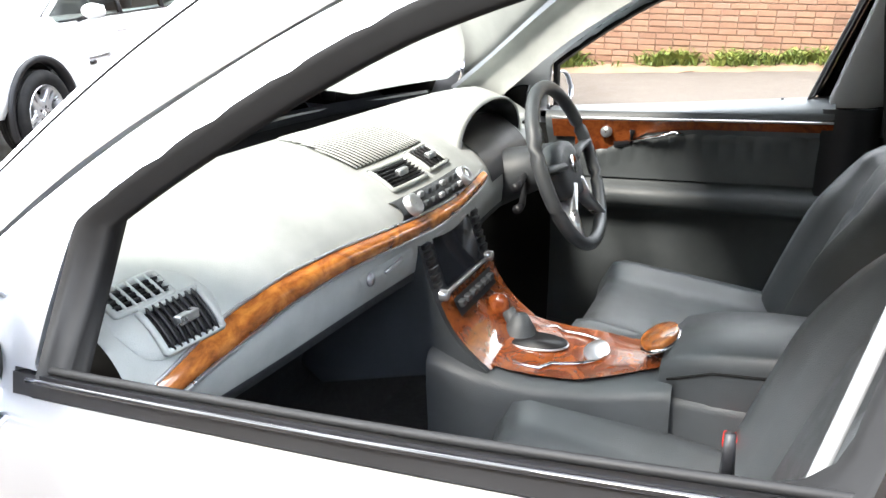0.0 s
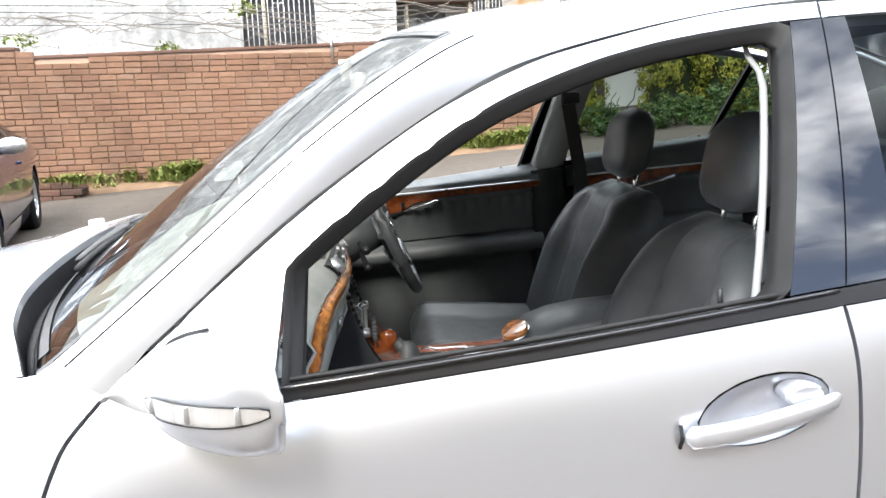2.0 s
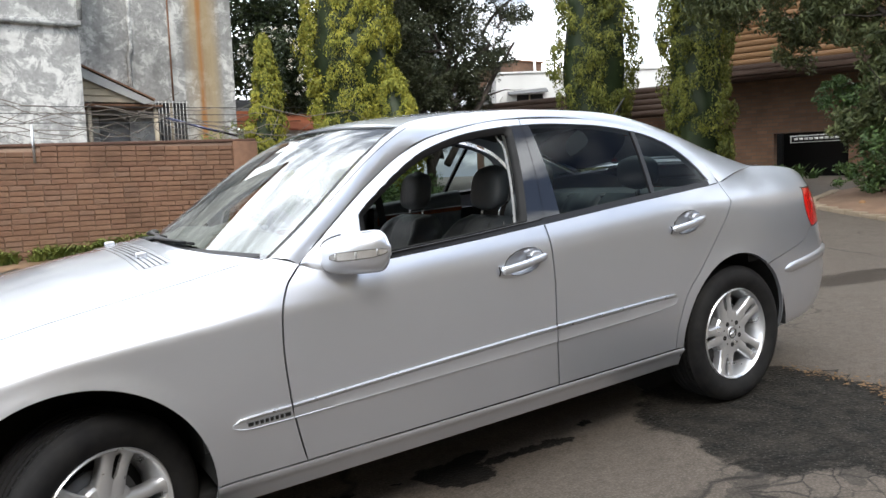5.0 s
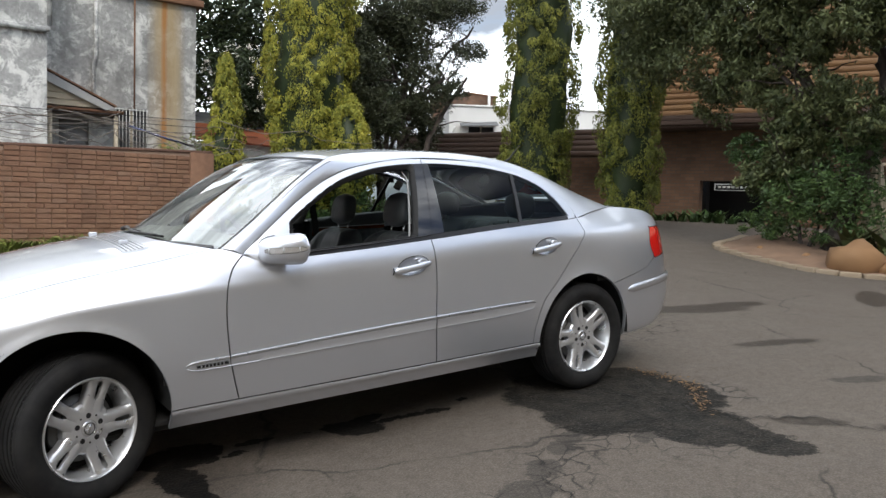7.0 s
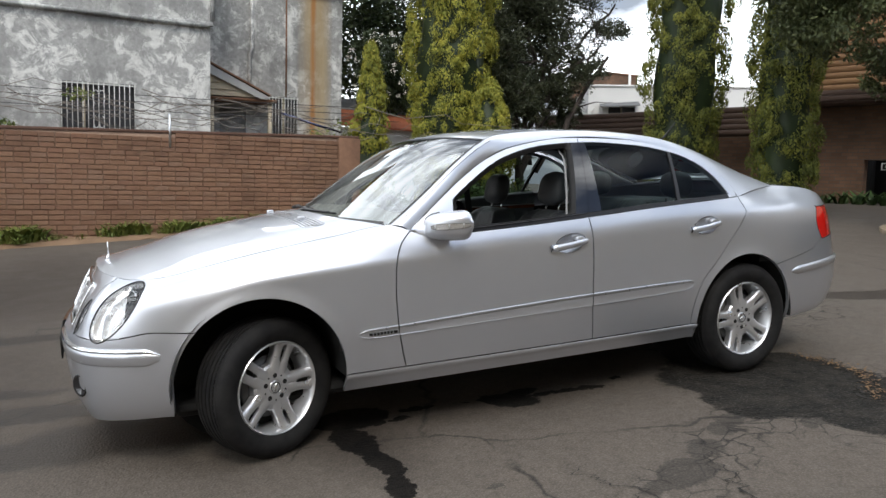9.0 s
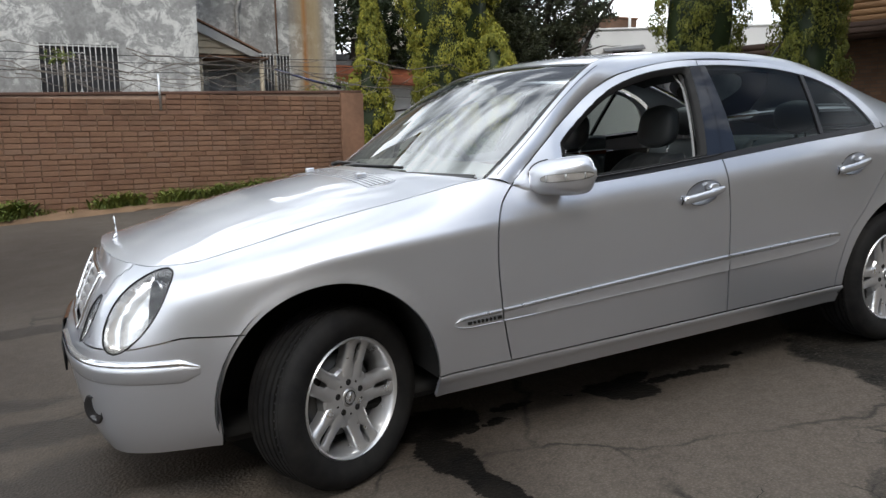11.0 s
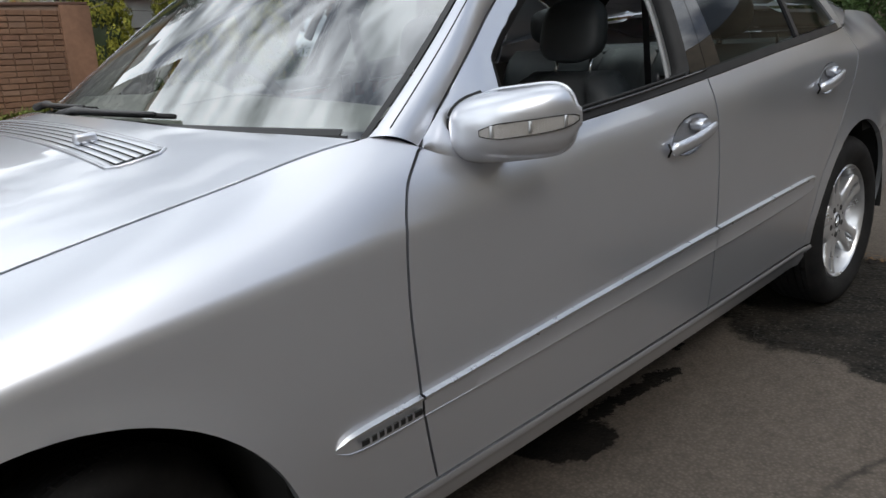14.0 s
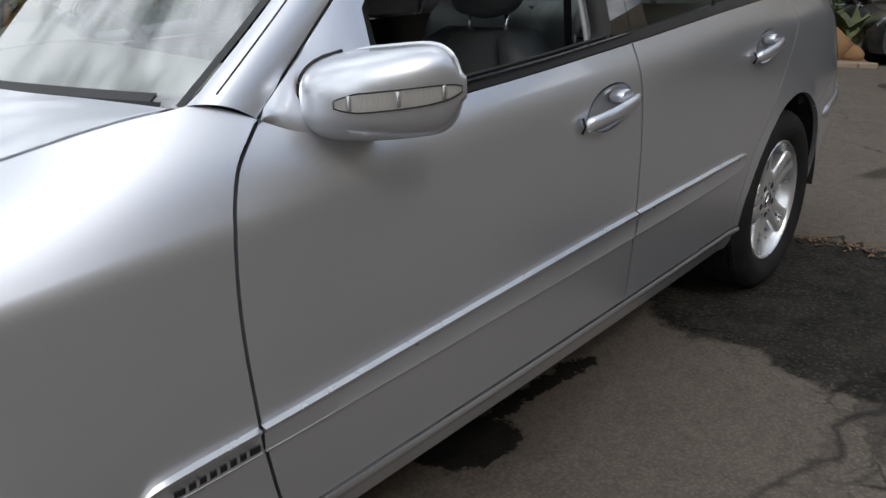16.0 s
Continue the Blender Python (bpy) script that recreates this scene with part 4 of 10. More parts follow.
# bare vines and wires over the wall
VINE = plain("bare grey vine", (0.16, 0.14, 0.12), 0.9, 0, 40, 0.3, 0.3)
rnd = random.Random(31)
vines = empty("bare_vine", Matrix.Translation((0, 0, 0)), "tangle of bare grey vine stems and wires over the wall", "vine")
for i in range(34):
    x0 = rnd.uniform(-6, 5.0)
    l = rnd.uniform(1.2, 4.0)
    z = rnd.uniform(2.15, 2.95)
    pts = [(x0 + l * t, 11.6 + rnd.uniform(-0.3, 0.5) * t + 0.06 * x0, z + rnd.uniform(-0.25, 0.15) * t - 0.16 * math.sin(math.pi * t) + rnd.gauss(0, 0.03)) for t in np.linspace(0, 1, 9)]
    part("vine_stem", tube_bm(pts, list(np.linspace(0.010, 0.005, 9)), 5), VINE, vines)
for z0, z1 in ((2.95, 2.75), (2.7, 2.62), (3.05, 2.9)):
    part("wire", tube_bm([(-9 + 15 * t, 12.6, z0 + (z1 - z0) * t - 0.12 * math.sin(math.pi * t)) for t in np.linspace(0, 1, 14)], 0.007, 5), TRIMBLACK, vines)
part("bent_tube", tube_bm([(3.4, 13.6, 2.75), (4.2, 13.4, 2.5), (4.8, 13.3, 2.35)], 0.03, 6), NAVY, vines)
bm = bmesh.new()
for c, r, n in (((-0.8, 12.2, 2.75), 0.3, 90), ((5.2, 14.2, 2.5), 0.5, 160), ((4.6, 14.4, 2.3), 0.4, 120), ((-4.5, 12, 2.3), 0.3, 80), ((-2.0, 11.4, 2.1), 0.2, 60)):
    leaf_cloud(bm, rnd, Vector(c), r, n, 0.06, 0.5)
tagged(part("vine_leaves", bm, LEAF_WEED, vines, "", False), kind="stuff")

# ---------------------------------------------------------------- trees
cypress(5.15, 12.3, 3.75, 0.50, LEAF_GOLD, "slim golden cypress behind the wall's end", 101, 1.25)
cypress(7.95, 13.9, 9.6, 1.0, LEAF_GOLD, "tall broad golden cypress", 102)
cypress(12.85, 10.7, 10.5, 0.84, LEAF_CYP, "tall narrow green cypress", 103)
cypress(13.3, 8.0, 7.2, 0.74, LEAF_CYP, "green cypress beside the brick building", 104)
cypress(8.45, 12.8, 3.0, 0.60, LEAF_GOLD, "low young cypress before the tall one", 105)
tree("dark_tree", 9.8, 14.6, "dark feathery tree with several bare stems", [((0.6, 0, 0), (1.6, 0.2, 4.5), 0.15, 0.06), ((0.7, 0, 0.6), (0.3, 0.3, 5.0), 0.12, 0.05), ((1.2, 0, 1.0), (3.4, -0.3, 4.4), 0.11, 0.04), ((1.5, 0, 3.0), (3.8, 0, 6.0), 0.07, 0.03), ((1.0, 0, 1.2), (2.3, 0.2, 5.4), 0.10, 0.04), ((0.8, 0, 2.0), (1.0, 0.2, 6.0), 0.08, 0.03), ((2.6, -0.2, 3.2), (3.2, -0.2, 5.6), 0.05, 0.02)],
     [((0.6, 0, 5.8), 1.3, 1700, 0.7), ((2.4, 0.2, 6.4), 1.4, 2600, 0.6), ((-0.1, -0.2, 3.4), 0.8, 1500, 0.9), ((3.7, 0, 5.2), 0.8, 420, 0.6), ((0.0, 0, 1.6), 0.7, 1200, 0.9), ((2.0, 0.9, 2.0), 1.0, 700, 0.7), ((-0.3, 0, 4.6), 1.0, 1900, 0.8), ((1.6, 0.2, 4.6), 1.0, 1300, 0.8), ((2.7, 0, 4.0), 0.8, 900, 0.8), ((1.7, 0.2, 3.4), 0.8, 1000, 0.9), ((2.3, 0.3, 2.9), 0.7, 900, 0.9), ((1.2, 0.2, 5.6), 1.0, 1300, 0.8), ((0.7, 0, 2.8), 0.8, 800, 0.8), ((0.2, 0, 7.2), 1.3, 1500, 0.8), ((3.3, 0, 6.6), 0.9, 500, 0.7), ((2.4, 0.2, 5.2), 0.8, 380, 0.7)], LEAF_FEATHER, 201, 0.055, thick=4.6, droop=0.3)
tree("dark_tree", 8.2, 21.5, "dense dark green tree behind the buildings", [((0, 0, 0), (0, 0, 5), 0.3, 0.12), ((0, 0, 3), (2.5, 0, 7), 0.15, 0.05)], [((0, 0, 7.2), 3.0, 5200, 0.9), ((2.5, 0, 6.0), 2.4, 3400, 0.9), ((-1.5, 0.5, 5.0), 2.0, 2600, 0.9), ((1.0, 0, 3.6), 2.2, 2600, 0.8), ((5.6, 0, 6.6), 2.0, 2600, 0.9), ((6.4, 0, 4.4), 1.8, 2200, 0.9), ((4.2, 0, 4.2), 1.8, 2200, 0.9)], LEAF_DARK, 202, 0.13)
tree("dark_tree", 13.8, 22.5, "dark green tree beyond the white house", [((0, 0, 0), (0, 0, 4), 0.25, 0.1)], [((0, 0, 4.0), 2.4, 3600, 0.8), ((-2.0, 0, 3.0), 1.9, 2400, 0.8), ((-1.0, 0, 6.3), 1.6, 1500, 0.8)], LEAF_DARK, 203, 0.12)
bush = tree("flowering_tree", 7.4, 17.8, "dark flowering tree with pale blossom", [((0, 0, 0), (0, 0, 3.4), 0.12, 0.06)], [((0, 0, 4.2), 1.25, 2300, 0.8), ((0.9, 0, 3.6), 0.8, 900, 0.8)], LEAF_DARK, 204, 0.08)
bm = bmesh.new()
rnd = random.Random(61)
for _ in range(46):
    d = Vector((rnd.gauss(0, 1), -abs(rnd.gauss(0, 1)), rnd.gauss(0, 1))).normalized() * 1.25
    leaf_cloud(bm, rnd, Vector((0.2, 0, 4.2)) + Vector((d.x, d.y, d.z * 0.8)), 0.10, 12, 0.045)
tagged(part("blossom", bm, PETAL, bush, "pale pink-white blossom", False), kind="stuff")
tree("overhanging_tree", 11.9, 2.45, "large dark overhanging tree with a leaning trunk", [((0, 0, 0.2), (0.2, -0.8, 2.9), 0.20, 0.15), ((0.2, -0.7, 2.6), (0.3, -2.6, 4.6), 0.16, 0.07), ((0.2, -0.5, 2.0), (-0.6, 1.8, 4.6), 0.12, 0.05), ((0.2, -0.7, 2.7), (0.6, 0.2, 5.2), 0.11, 0.05), ((0.1, -0.4, 1.6), (-0.4, 0.9, 3.4), 0.08, 0.03)],
     [((-0.6, 3.2, 4.9), 1.3, 2600, 0.7), ((-0.3, 1.6, 5.2), 1.5, 3300, 0.7), ((-0.2, 0.0, 5.0), 1.4, 3300, 0.6), ((0.0, -1.6, 5.2), 1.5, 3000, 0.6), ((0.2, -3.0, 5.0), 1.4, 2400, 0.7), ((-0.6, 2.0, 3.7), 0.8, 1100, 0.9), ((0.0, -3.8, 3.9), 0.7, 700, 0.8), ((-0.2, 0.8, 3.9), 0.9, 1200, 0.6), ((-0.3, -0.3, 3.9), 0.6, 500, 0.6), ((0.5, 4.4, 5.3), 1.2, 1700, 0.7), ((-0.4, 2.6, 6.3), 1.6, 3000, 0.7), ((0.0, 0.6, 6.6), 1.7, 3200, 0.7), ((0.2, -1.8, 6.6), 1.7, 3000, 0.7), ((-0.5, 4.4, 6.6), 1.3, 2000, 0.8), ((-0.3, 1.2, 4.3), 1.1, 2200, 0.7), ((-0.2, -1.0, 4.3), 1.0, 1600, 0.6), ((0.6, 2.6, 3.2), 0.7, 900, 0.9), ((-0.4, 3.4, 3.9), 0.9, 1500, 0.8), ((-0.3, 2.6, 4.6), 0.9, 1600, 0.8), ((-0.3, 0.2, 3.6), 0.7, 1000, 0.7), ((-0.4, 1.4, 3.4), 0.7, 1000, 0.8), ((-0.2, -1.6, 4.6), 0.9, 1400, 0.8), ((-0.2, -2.6, 4.0), 0.6, 800, 0.8), ((-0.5, -0.6, 3.9), 0.8, 1300, 0.8), ((-0.5, -1.6, 4.0), 0.8, 1300, 0.8), ((-0.6, -2.6, 4.3), 0.9, 1300, 0.8), ((-0.4, -0.2, 4.7), 0.9, 1500, 0.8), ((-0.4, -3.4, 4.9), 0.9, 1300, 0.8), ((-0.4, 0.55, 2.5), 0.6, 1100, 0.8), ((-0.3, 0.4, 1.95), 0.55, 900, 0.8), ((-0.4, -0.2, 2.7), 0.6, 1100, 0.8), ((-0.3, -0.9, 2.3), 0.6, 1000, 0.8), ((-0.4, 1.3, 3.15), 0.6, 1100, 0.7), ((-0.3, 1.0, 1.5), 0.5, 700, 0.8), ((-0.4, 3.7, 3.9), 0.6, 900, 0.9), ((-0.3, -1.6, 2.9), 0.6, 900, 0.8)], LEAF_OLIVE, 205, 0.06, droop=0.9, thick=2.6)
tree("large_shrub", 11.9, 2.85, "large dense green shrub in the planting bed", [((0, 0, 0), (0.1, 0.2, 1.6), 0.05, 0.02), ((0, 0, 0), (-0.1, -0.5, 1.4), 0.04, 0.02)], [((0, 0.1, 1.1), 0.85, 2600, 0.9), ((0.1, 0.6, 1.6), 0.7, 1600, 0.8), ((-0.1, -0.7, 1.1), 0.7, 1700, 0.9), ((0, 0.1, 2.2), 0.6, 1200, 0.8), ((0.1, 0.75, 0.6), 0.45, 700, 0.8), ((0, -0.9, 1.9), 0.5, 900, 0.8), ((0, 1.1, 2.0), 0.45, 700, 0.8), ((0.0, -0.6, 0.5), 0.5, 700, 0.8)], LEAF_SHRUB, 206, 0.05, "shrub")
tree("hedge_bush", -7.6, 8.6, "dense green bush before the wall", [((0, 0, 0), (0, 0, 1.4), 0.05, 0.02)], [((0, 0, 1.2), 1.0, 2200, 0.9), ((1.2, 0.2, 0.9), 0.8, 1500, 0.9), ((-1.4, 0.2, 1.4), 1.2, 1800, 0.9)], LEAF_SHRUB, 207, 0.06, "shrub")
tree("hedge_bush", 5.4, 11.3, "green hedge at the foot of the cypresses", [((0, 0, 0), (0, 0, 0.5), 0.03, 0.02)], [((0, 0, 0.3), 0.5, 1200, 0.7), ((1.0, 0.2, 0.3), 0.5, 1200, 0.7), ((2.0, 0.4, 0.4), 0.6, 1400, 0.7), ((-0.9, -0.3, 0.2), 0.35, 800, 0.6), ((3.2, 0.6, 0.5), 0.7, 1400, 0.8)], LEAF_SHRUB, 208, 0.05, "shrub")

# ---------------------------------------------------------------- houses beyond
WHITEWASH = plain("white painted wall", (0.74, 0.74, 0.72), 0.8, 0, 12, 0.12, 0.15)
BROWNWOOD = plain("dark brown boards", (0.055, 0.03, 0.02), 0.6, 0, 30, 0.3, 0.2)
# cladding colour includes the shade of the trees before it
CLAD = Mat("orange-brown cladding darkened for shade", (0.3, 0.16, 0.07), 0.55)
CLAD.to("Base Color", CLAD.mix(CLAD.ramp(CLAD.random(), (0.0, (0.17, 0.085, 0.033)), (1.0, (0.25, 0.135, 0.055))), CLAD.ramp(CLAD.noise(6, 6, 0.6, (0.3, 0.3, 6)), (0.3, (0.14, 0.07, 0.028)), (0.7, (0.26, 0.14, 0.06))), 0.5))
TERRACOTTA = plain("terracotta roof", (0.33, 0.10, 0.045), 0.85, 0, 20, 0.35, 0.2)
IRON = plain("grey roof sheeting", (0.14, 0.145, 0.15), 0.6, 0.2, 20, 0.2, 0.1)
wh = empty("white_house", Matrix.Translation((15.55, 18.45, 0)) @ Matrix.Rotation(math.atan2(-0.5, 0.85), 4, "Z"), "small white flat-roofed house beyond the yard", "house")
part("wall", wall_with_holes(0, 6.5, 0, 4.75, 0, 0.3, [(0.72, 1.65, 3.35, 4.05)]), WHITEWASH, wh, "", False)
part("side_wall", box_bm(0, 0.3, 0, 0.3, 6, 4.74), WHITEWASH, wh, "", False)
part("roof", box_bm(-0.04, -0.05, 4.75, 6.6, 6, 4.82, 0.02), WHITEWASH, wh)
wwin = part("window", box_bm(0.72, 0.15, 3.35, 1.65, 0.2, 4.05), DARKROOM, wh, "wide window under a small awning", False)
part("window_frame", box_bm(0.68, -0.03, 3.30, 1.70, 0.05, 3.36), TIMBER, wwin)
part("window_frame", box_bm(1.15, 0.04, 3.36, 1.2, 0.12, 4.05), TIMBER, wwin)
part("awning", plate_bm([(0.4, 0, 4.12), (1.75, 0, 4.22), (1.75, -0.5, 4.05), (0.4, -0.5, 3.98)], 0.03, (0, 0, 1)), IRON, wh, "small sloping awning", False)
part("pipe", tube_bm([(-0.05, -0.3, 2.8), (0.0, -0.1, 3.6), (0.2, -0.1, 4.0)], 0.04, 8), WHITEWASH, wh)
ch = empty("brick_house", Matrix.Translation((20.55, 24.0, 0)), "brown brick upper storey behind the white house", "house")
part("wall", box_bm(0, 0, 0, 1.65, 3, 6.25), BRICK_FAR, ch, "", False)
part("roof", box_bm(-0.06, -0.06, 6.25, 1.71, 3.06, 6.33, 0.02), RUSTY, ch)
part("vent_pipe", tube_bm([(1.0, -0.3, 5.2), (1.0, -0.3, 6.4)], 0.06, 8), WHITEWASH, ch)
sh = empty("low_shed", Matrix.Translation((7.3, 19.2, 0)), "low shed with an iron and terracotta roof", "shed")
part("wall", box_bm(-1.5, 0, 0, 4.5, 3, 2.9), WHITEWASH, sh, "", False)
part("roof", plate_bm([(-1.8, -0.3, 2.95), (4.8, -0.3, 2.75), (4.8, 1.6, 3.4), (-1.8, 1.6, 3.6)], 0.06, (0, 0, 1)), TERRACOTTA, sh, "terracotta roof slope", False)
part("roof_ridge", plate_bm([(-1.8, 1.6, 3.62), (4.8, 1.6, 3.42), (4.8, 3, 3.9), (-1.8, 3, 4.15)], 0.06, (0, 0, 1)), IRON, sh, "grey iron roof slope", False)

# brick building with a timber-clad overhang
FM = Matrix.Translation((15.2, 13.8, 0)) @ Matrix.Rotation(math.atan2(-0.93, 0.37), 4, "Z")
bb = empty("clad_building", FM, "brown brick building with a timber-clad overhanging upper storey", "building")
part("brick_wall", wall_with_holes(-1.0, 13.2, 0.2, 3.45, 0, 0.35, [(5.35, 7.05, 0.86, 2.06), (10.1, 10.85, 0.4, 2.05)]), BRICK_FAR, bb, "", False)
part("dark_room", box_bm(5.0, 1.2, 0.3, 7.4, 1.3, 3), DARK, bb)
part("dark_room", box_bm(5.0, 0.3, 0.3, 5.34, 1.3, 3), DARK, bb)
part("upper_wall", box_bm(3.4, -0.62, 3.75, 13.2, 0.3, 6.4), BROWNWOOD, bb)
part("soffit", box_bm(3.4, -0.85, 3.42, 13.2, 0.3, 3.5), BROWNWOOD, bb)
for i in range(2):
    part("fascia_board", box_bm(3.4, -0.88 - 0.012 * i, 3.5 + 0.13 * i, 13.2, -0.84, 3.625 + 0.13 * i, 0.006), BROWNWOOD, bb)
for i in range(17):
    for x0, x1 in ((3.5, 8.4), (8.405, 13.2)):
        part("cladding_board", box_bm(x0, -0.70 - 0.02, 3.76 + 0.15 * i, x1, -0.62, 3.90 + 0.15 * i, 0.01, 1), CLAD.m, bb)
for i in range(5):
    part("dark_board", box_bm(-4.5, -0.70, 2.72 + 0.15 * i, 3.49, -0.64, 2.86 + 0.15 * i, 0.01, 1), BROWNWOOD, bb)
part("board_backing", box_bm(-4.5, -0.63, 2.68, 3.4, -0.5, 3.48), BROWNWOOD, bb)
part("plinth", box_bm(-1, -1.6, 0.5, 13.2, 0.0, 0.84, 0.02), plain("grey concrete plinth", (0.2, 0.19, 0.175), 0.9, 0, 20, 0.3, 0.3), bb)
sg = part("sign_board", box_bm(5.75, -0.03, 1.80, 6.95, -0.005, 1.98, 0.004), WHITE_PLASTIC, bb, "white sign with small dark lettering")
part("sign_face", box_bm(5.78, -0.036, 1.82, 6.92, -0.031, 1.96), TRIMBLACK, sg)
for i in range(9):
    part("sign_bar", box_bm(5.84 + 0.115 * i, -0.041, 1.86, 5.84 + 0.115 * i + 0.085, -0.037, 1.92), WHITE_PLASTIC, sg)
part("shop_door", box_bm(10.1, 0.1, 0.4, 10.85, 0.16, 2.05), plain("dark blue door", (0.02, 0.022, 0.035), 0.4), bb, "dark glazed door")
part("door_sign", box_bm(10.3, 0.085, 1.25, 10.75, 0.098, 1.65), WHITE_PLASTIC, bb, "white door notice")
part("door_sign_bar", box_bm(10.38, 0.078, 1.38, 10.67, 0.083, 1.5), TRIMBLACK, bb)
aw = part("awning", plate_bm([(9.5, -0.02, 2.72), (11.0, -0.02, 2.72), (11.0, -0.6, 2.5), (9.5, -0.6, 2.5)], 0.03, (0, 0, 1)), BROWNWOOD, bb, "small scalloped awning", False)
for i in range(10):
    part("awning_scallop", plate_bm([(9.5 + 0.15 * i + 0.075 + 0.07 * math.cos(a), -0.6, 2.5 - 0.07 * math.sin(a)) for a in np.linspace(0, math.pi, 8)], 0.01, (0, -1, 0)), TIMBER if i % 2 else BROWNWOOD, aw, "", False)
part("wall_lamp", box_bm(11.4, -0.78, 3.8, 11.6, -0.72, 4.0, 0.02), WHITE_PLASTIC, bb)
for i in range(7):
    p = FM @ Vector((4.5 + 0.32 * i, -0.8, 0))
    bm = bmesh.new()
    rnd = random.Random(300 + i)
    for _ in range(2):
        tuft(bm, rnd, Vector((rnd.gauss(0, 0.05), 0, 0)), 0.4 + 0.2 * rnd.random(), 12, 0.04)
    pt = empty("succulent_plant", Matrix.Translation((p.x, p.y, 0.82)), "pale green strap-leaved plant on the plinth", "plant", "plants on the plinth")
    part("leaves", bm, LEAF_SHRUB, pt, "", False)

# dark carport past the brick building
cp = empty("carport", Matrix.Translation((19.6, -2.0, 0.3)), "deep dark carport with a pinkish post", "carport")
part("roof", box_bm(-1.0, -9.0, 3.6, 9.0, 4.4, 3.9, 0.02), BROWNWOOD, cp)
part("back_wall", box_bm(8.5, -9.0, -0.5, 9.0, 4.0, 3.6), DARKROOM, cp, "", False)
part("side_wall", box_bm(0.2, 3.65, -0.5, 9.0, 3.95, 3.6), BRICK_FAR, cp, "", False)
part("side_wall", box_bm(-1.0, -9.3, -0.5, 9.0, -9.0, 3.6), DARKROOM, cp, "", False)
part("post", box_bm(-0.75, 3.45, -0.3, -0.6, 3.6, 3.6, 0.01), plain("faded pink paint", (0.30, 0.17, 0.14), 0.7), cp)

# planting bed with a stone kerb
SANDSTONE = plain("pale kerb stone", (0.21, 0.165, 0.115), 0.9, 0, 18, 0.3, 0.4)
BEDSOIL = plain("bed soil with bark", (0.16, 0.10, 0.065), 0.95, 0, 30, 0.5, 0.6)
BOULDER = plain("brown sandstone", (0.20, 0.11, 0.05), 0.9, 0, 10, 0.35, 0.5)
KERB = through_points([(10.75, 0.75), (10.3, 1.1), (10.15, 1.6), (10.3, 2.3), (10.5, 2.95), (10.75, 3.6), (11.15, 4.0), (11.9, 4.3), (13.2, 4.8)], 22)
bed_rows = []
for i, (x, y) in enumerate(KERB):
    bx, by = 14.0, 2.6
    bed_rows.append([(x + (bx - x) * t, y + (by - y) * t, ground_z(x, y) + 0.04 + 0.16 * smooth01(t * 3) + 0.02 * math.sin(i * 1.7 + t * 20)) for t in np.linspace(0.0, 1, 10)])
tagged(part("planting_bed", grid_bm(bed_rows), BEDSOIL), "raised bed of brown soil and bark", "planting bed", kind="structure")
kerb = tagged(new("kerb", None), "pale curved stone kerb round the bed", "kerb", kind="structure")
for (x0, y0), (x1, y1) in zip(KERB, KERB[1:]):
    d = Vector((x1 - x0, y1 - y0, 0))
    m = Matrix.Translation((x0, y0, ground_z(x0, y0))) @ Matrix.Rotation(math.atan2(d.y, d.x), 4, "Z")
    part("kerb_stone", box_bm(0.004, -0.06, -0.06, d.length - 0.004, 0.10, 0.075, 0.015, 2, m), SANDSTONE, kerb)
rnd = random.Random(88)
for i in range(9):
    x, y, s = 10.9 + rnd.uniform(0, 0.9), 1.6 + rnd.uniform(0, 1.8), rnd.uniform(0.05, 0.13)
    if i < 2:
        x, y, s = (10.75, 1.45, 0.48) if i == 0 else (11.0, 1.1, 0.22)
    bm = bmesh.new()
    bmesh.ops.create_icosphere(bm, subdivisions=2, radius=s)
    for v in bm.verts:
        v.co *= 0.8 + 0.4 * noise.noise(v.co * 4 + Vector((i * 7, 0, 0)))
        v.co.z *= 0.75
    ob = part("garden_rock", bm, BOULDER, None, "", True)
    ob.matrix_basis = Matrix.Translation((x, y, ground_z(x, y) + 0.10 + s * 0.3))
    tagged(ob, "rounded sandstone rock in the planting bed", "rock", "rocks in the bed")
for i, (x, y, n, h) in enumerate(((11.3, 1.75, 46, 0.7), (11.6, 1.3, 46, 0.75), (11.2, 1.2, 26, 0.45))):
    pt = empty("strap_leaf_plant", Matrix.Translation((x, y, ground_z(x, y) + 0.14)), "spiky strap-leaved plant in the bed", "plant", "strap plants in the bed")
    bm = bmesh.new()
    tuft(bm, random.Random(500 + i), Vector((0, 0, 0)), h, n, 0.05)
    part("leaves", bm, LEAF_OLIVE, pt, "", False)

# folded parasols
CANVAS = plain("beige parasol canvas", (0.34, 0.29, 0.22), 0.9, 0, 40, 0.2, 0.2)
def parasol(x, y, h, label):
    t = empty("folded_parasol", Matrix.Translation((x, y, ground_z(x, y))), label, "parasol", "folded parasols")
    part("pole", tube_bm([(0, 0, 0), (0, 0, h + 0.05)], 0.025, 8), TIMBER, t)
    rows = [[(r * (1 + 0.28 * math.cos(6 * a)) * math.cos(a), r * (1 + 0.28 * math.cos(6 * a)) * math.sin(a), z) for a in np.linspace(0, 2 * math.pi, 36, endpoint=False)] for r, z in ((0.02, h), (0.06, h - 0.12), (0.10, h - 0.5), (0.13, h - 0.8), (0.17, h - 1.15), (0.19, h - 1.4), (0.15, h - 1.42))]
    part("canopy", grid_bm(rows, closed_v=True), CANVAS, t)
    part("base", lathe_bm(((0.0, 0.25), (0.06, 0.24), (0.08, 0.05)), 20, "z"), SATIN, t)


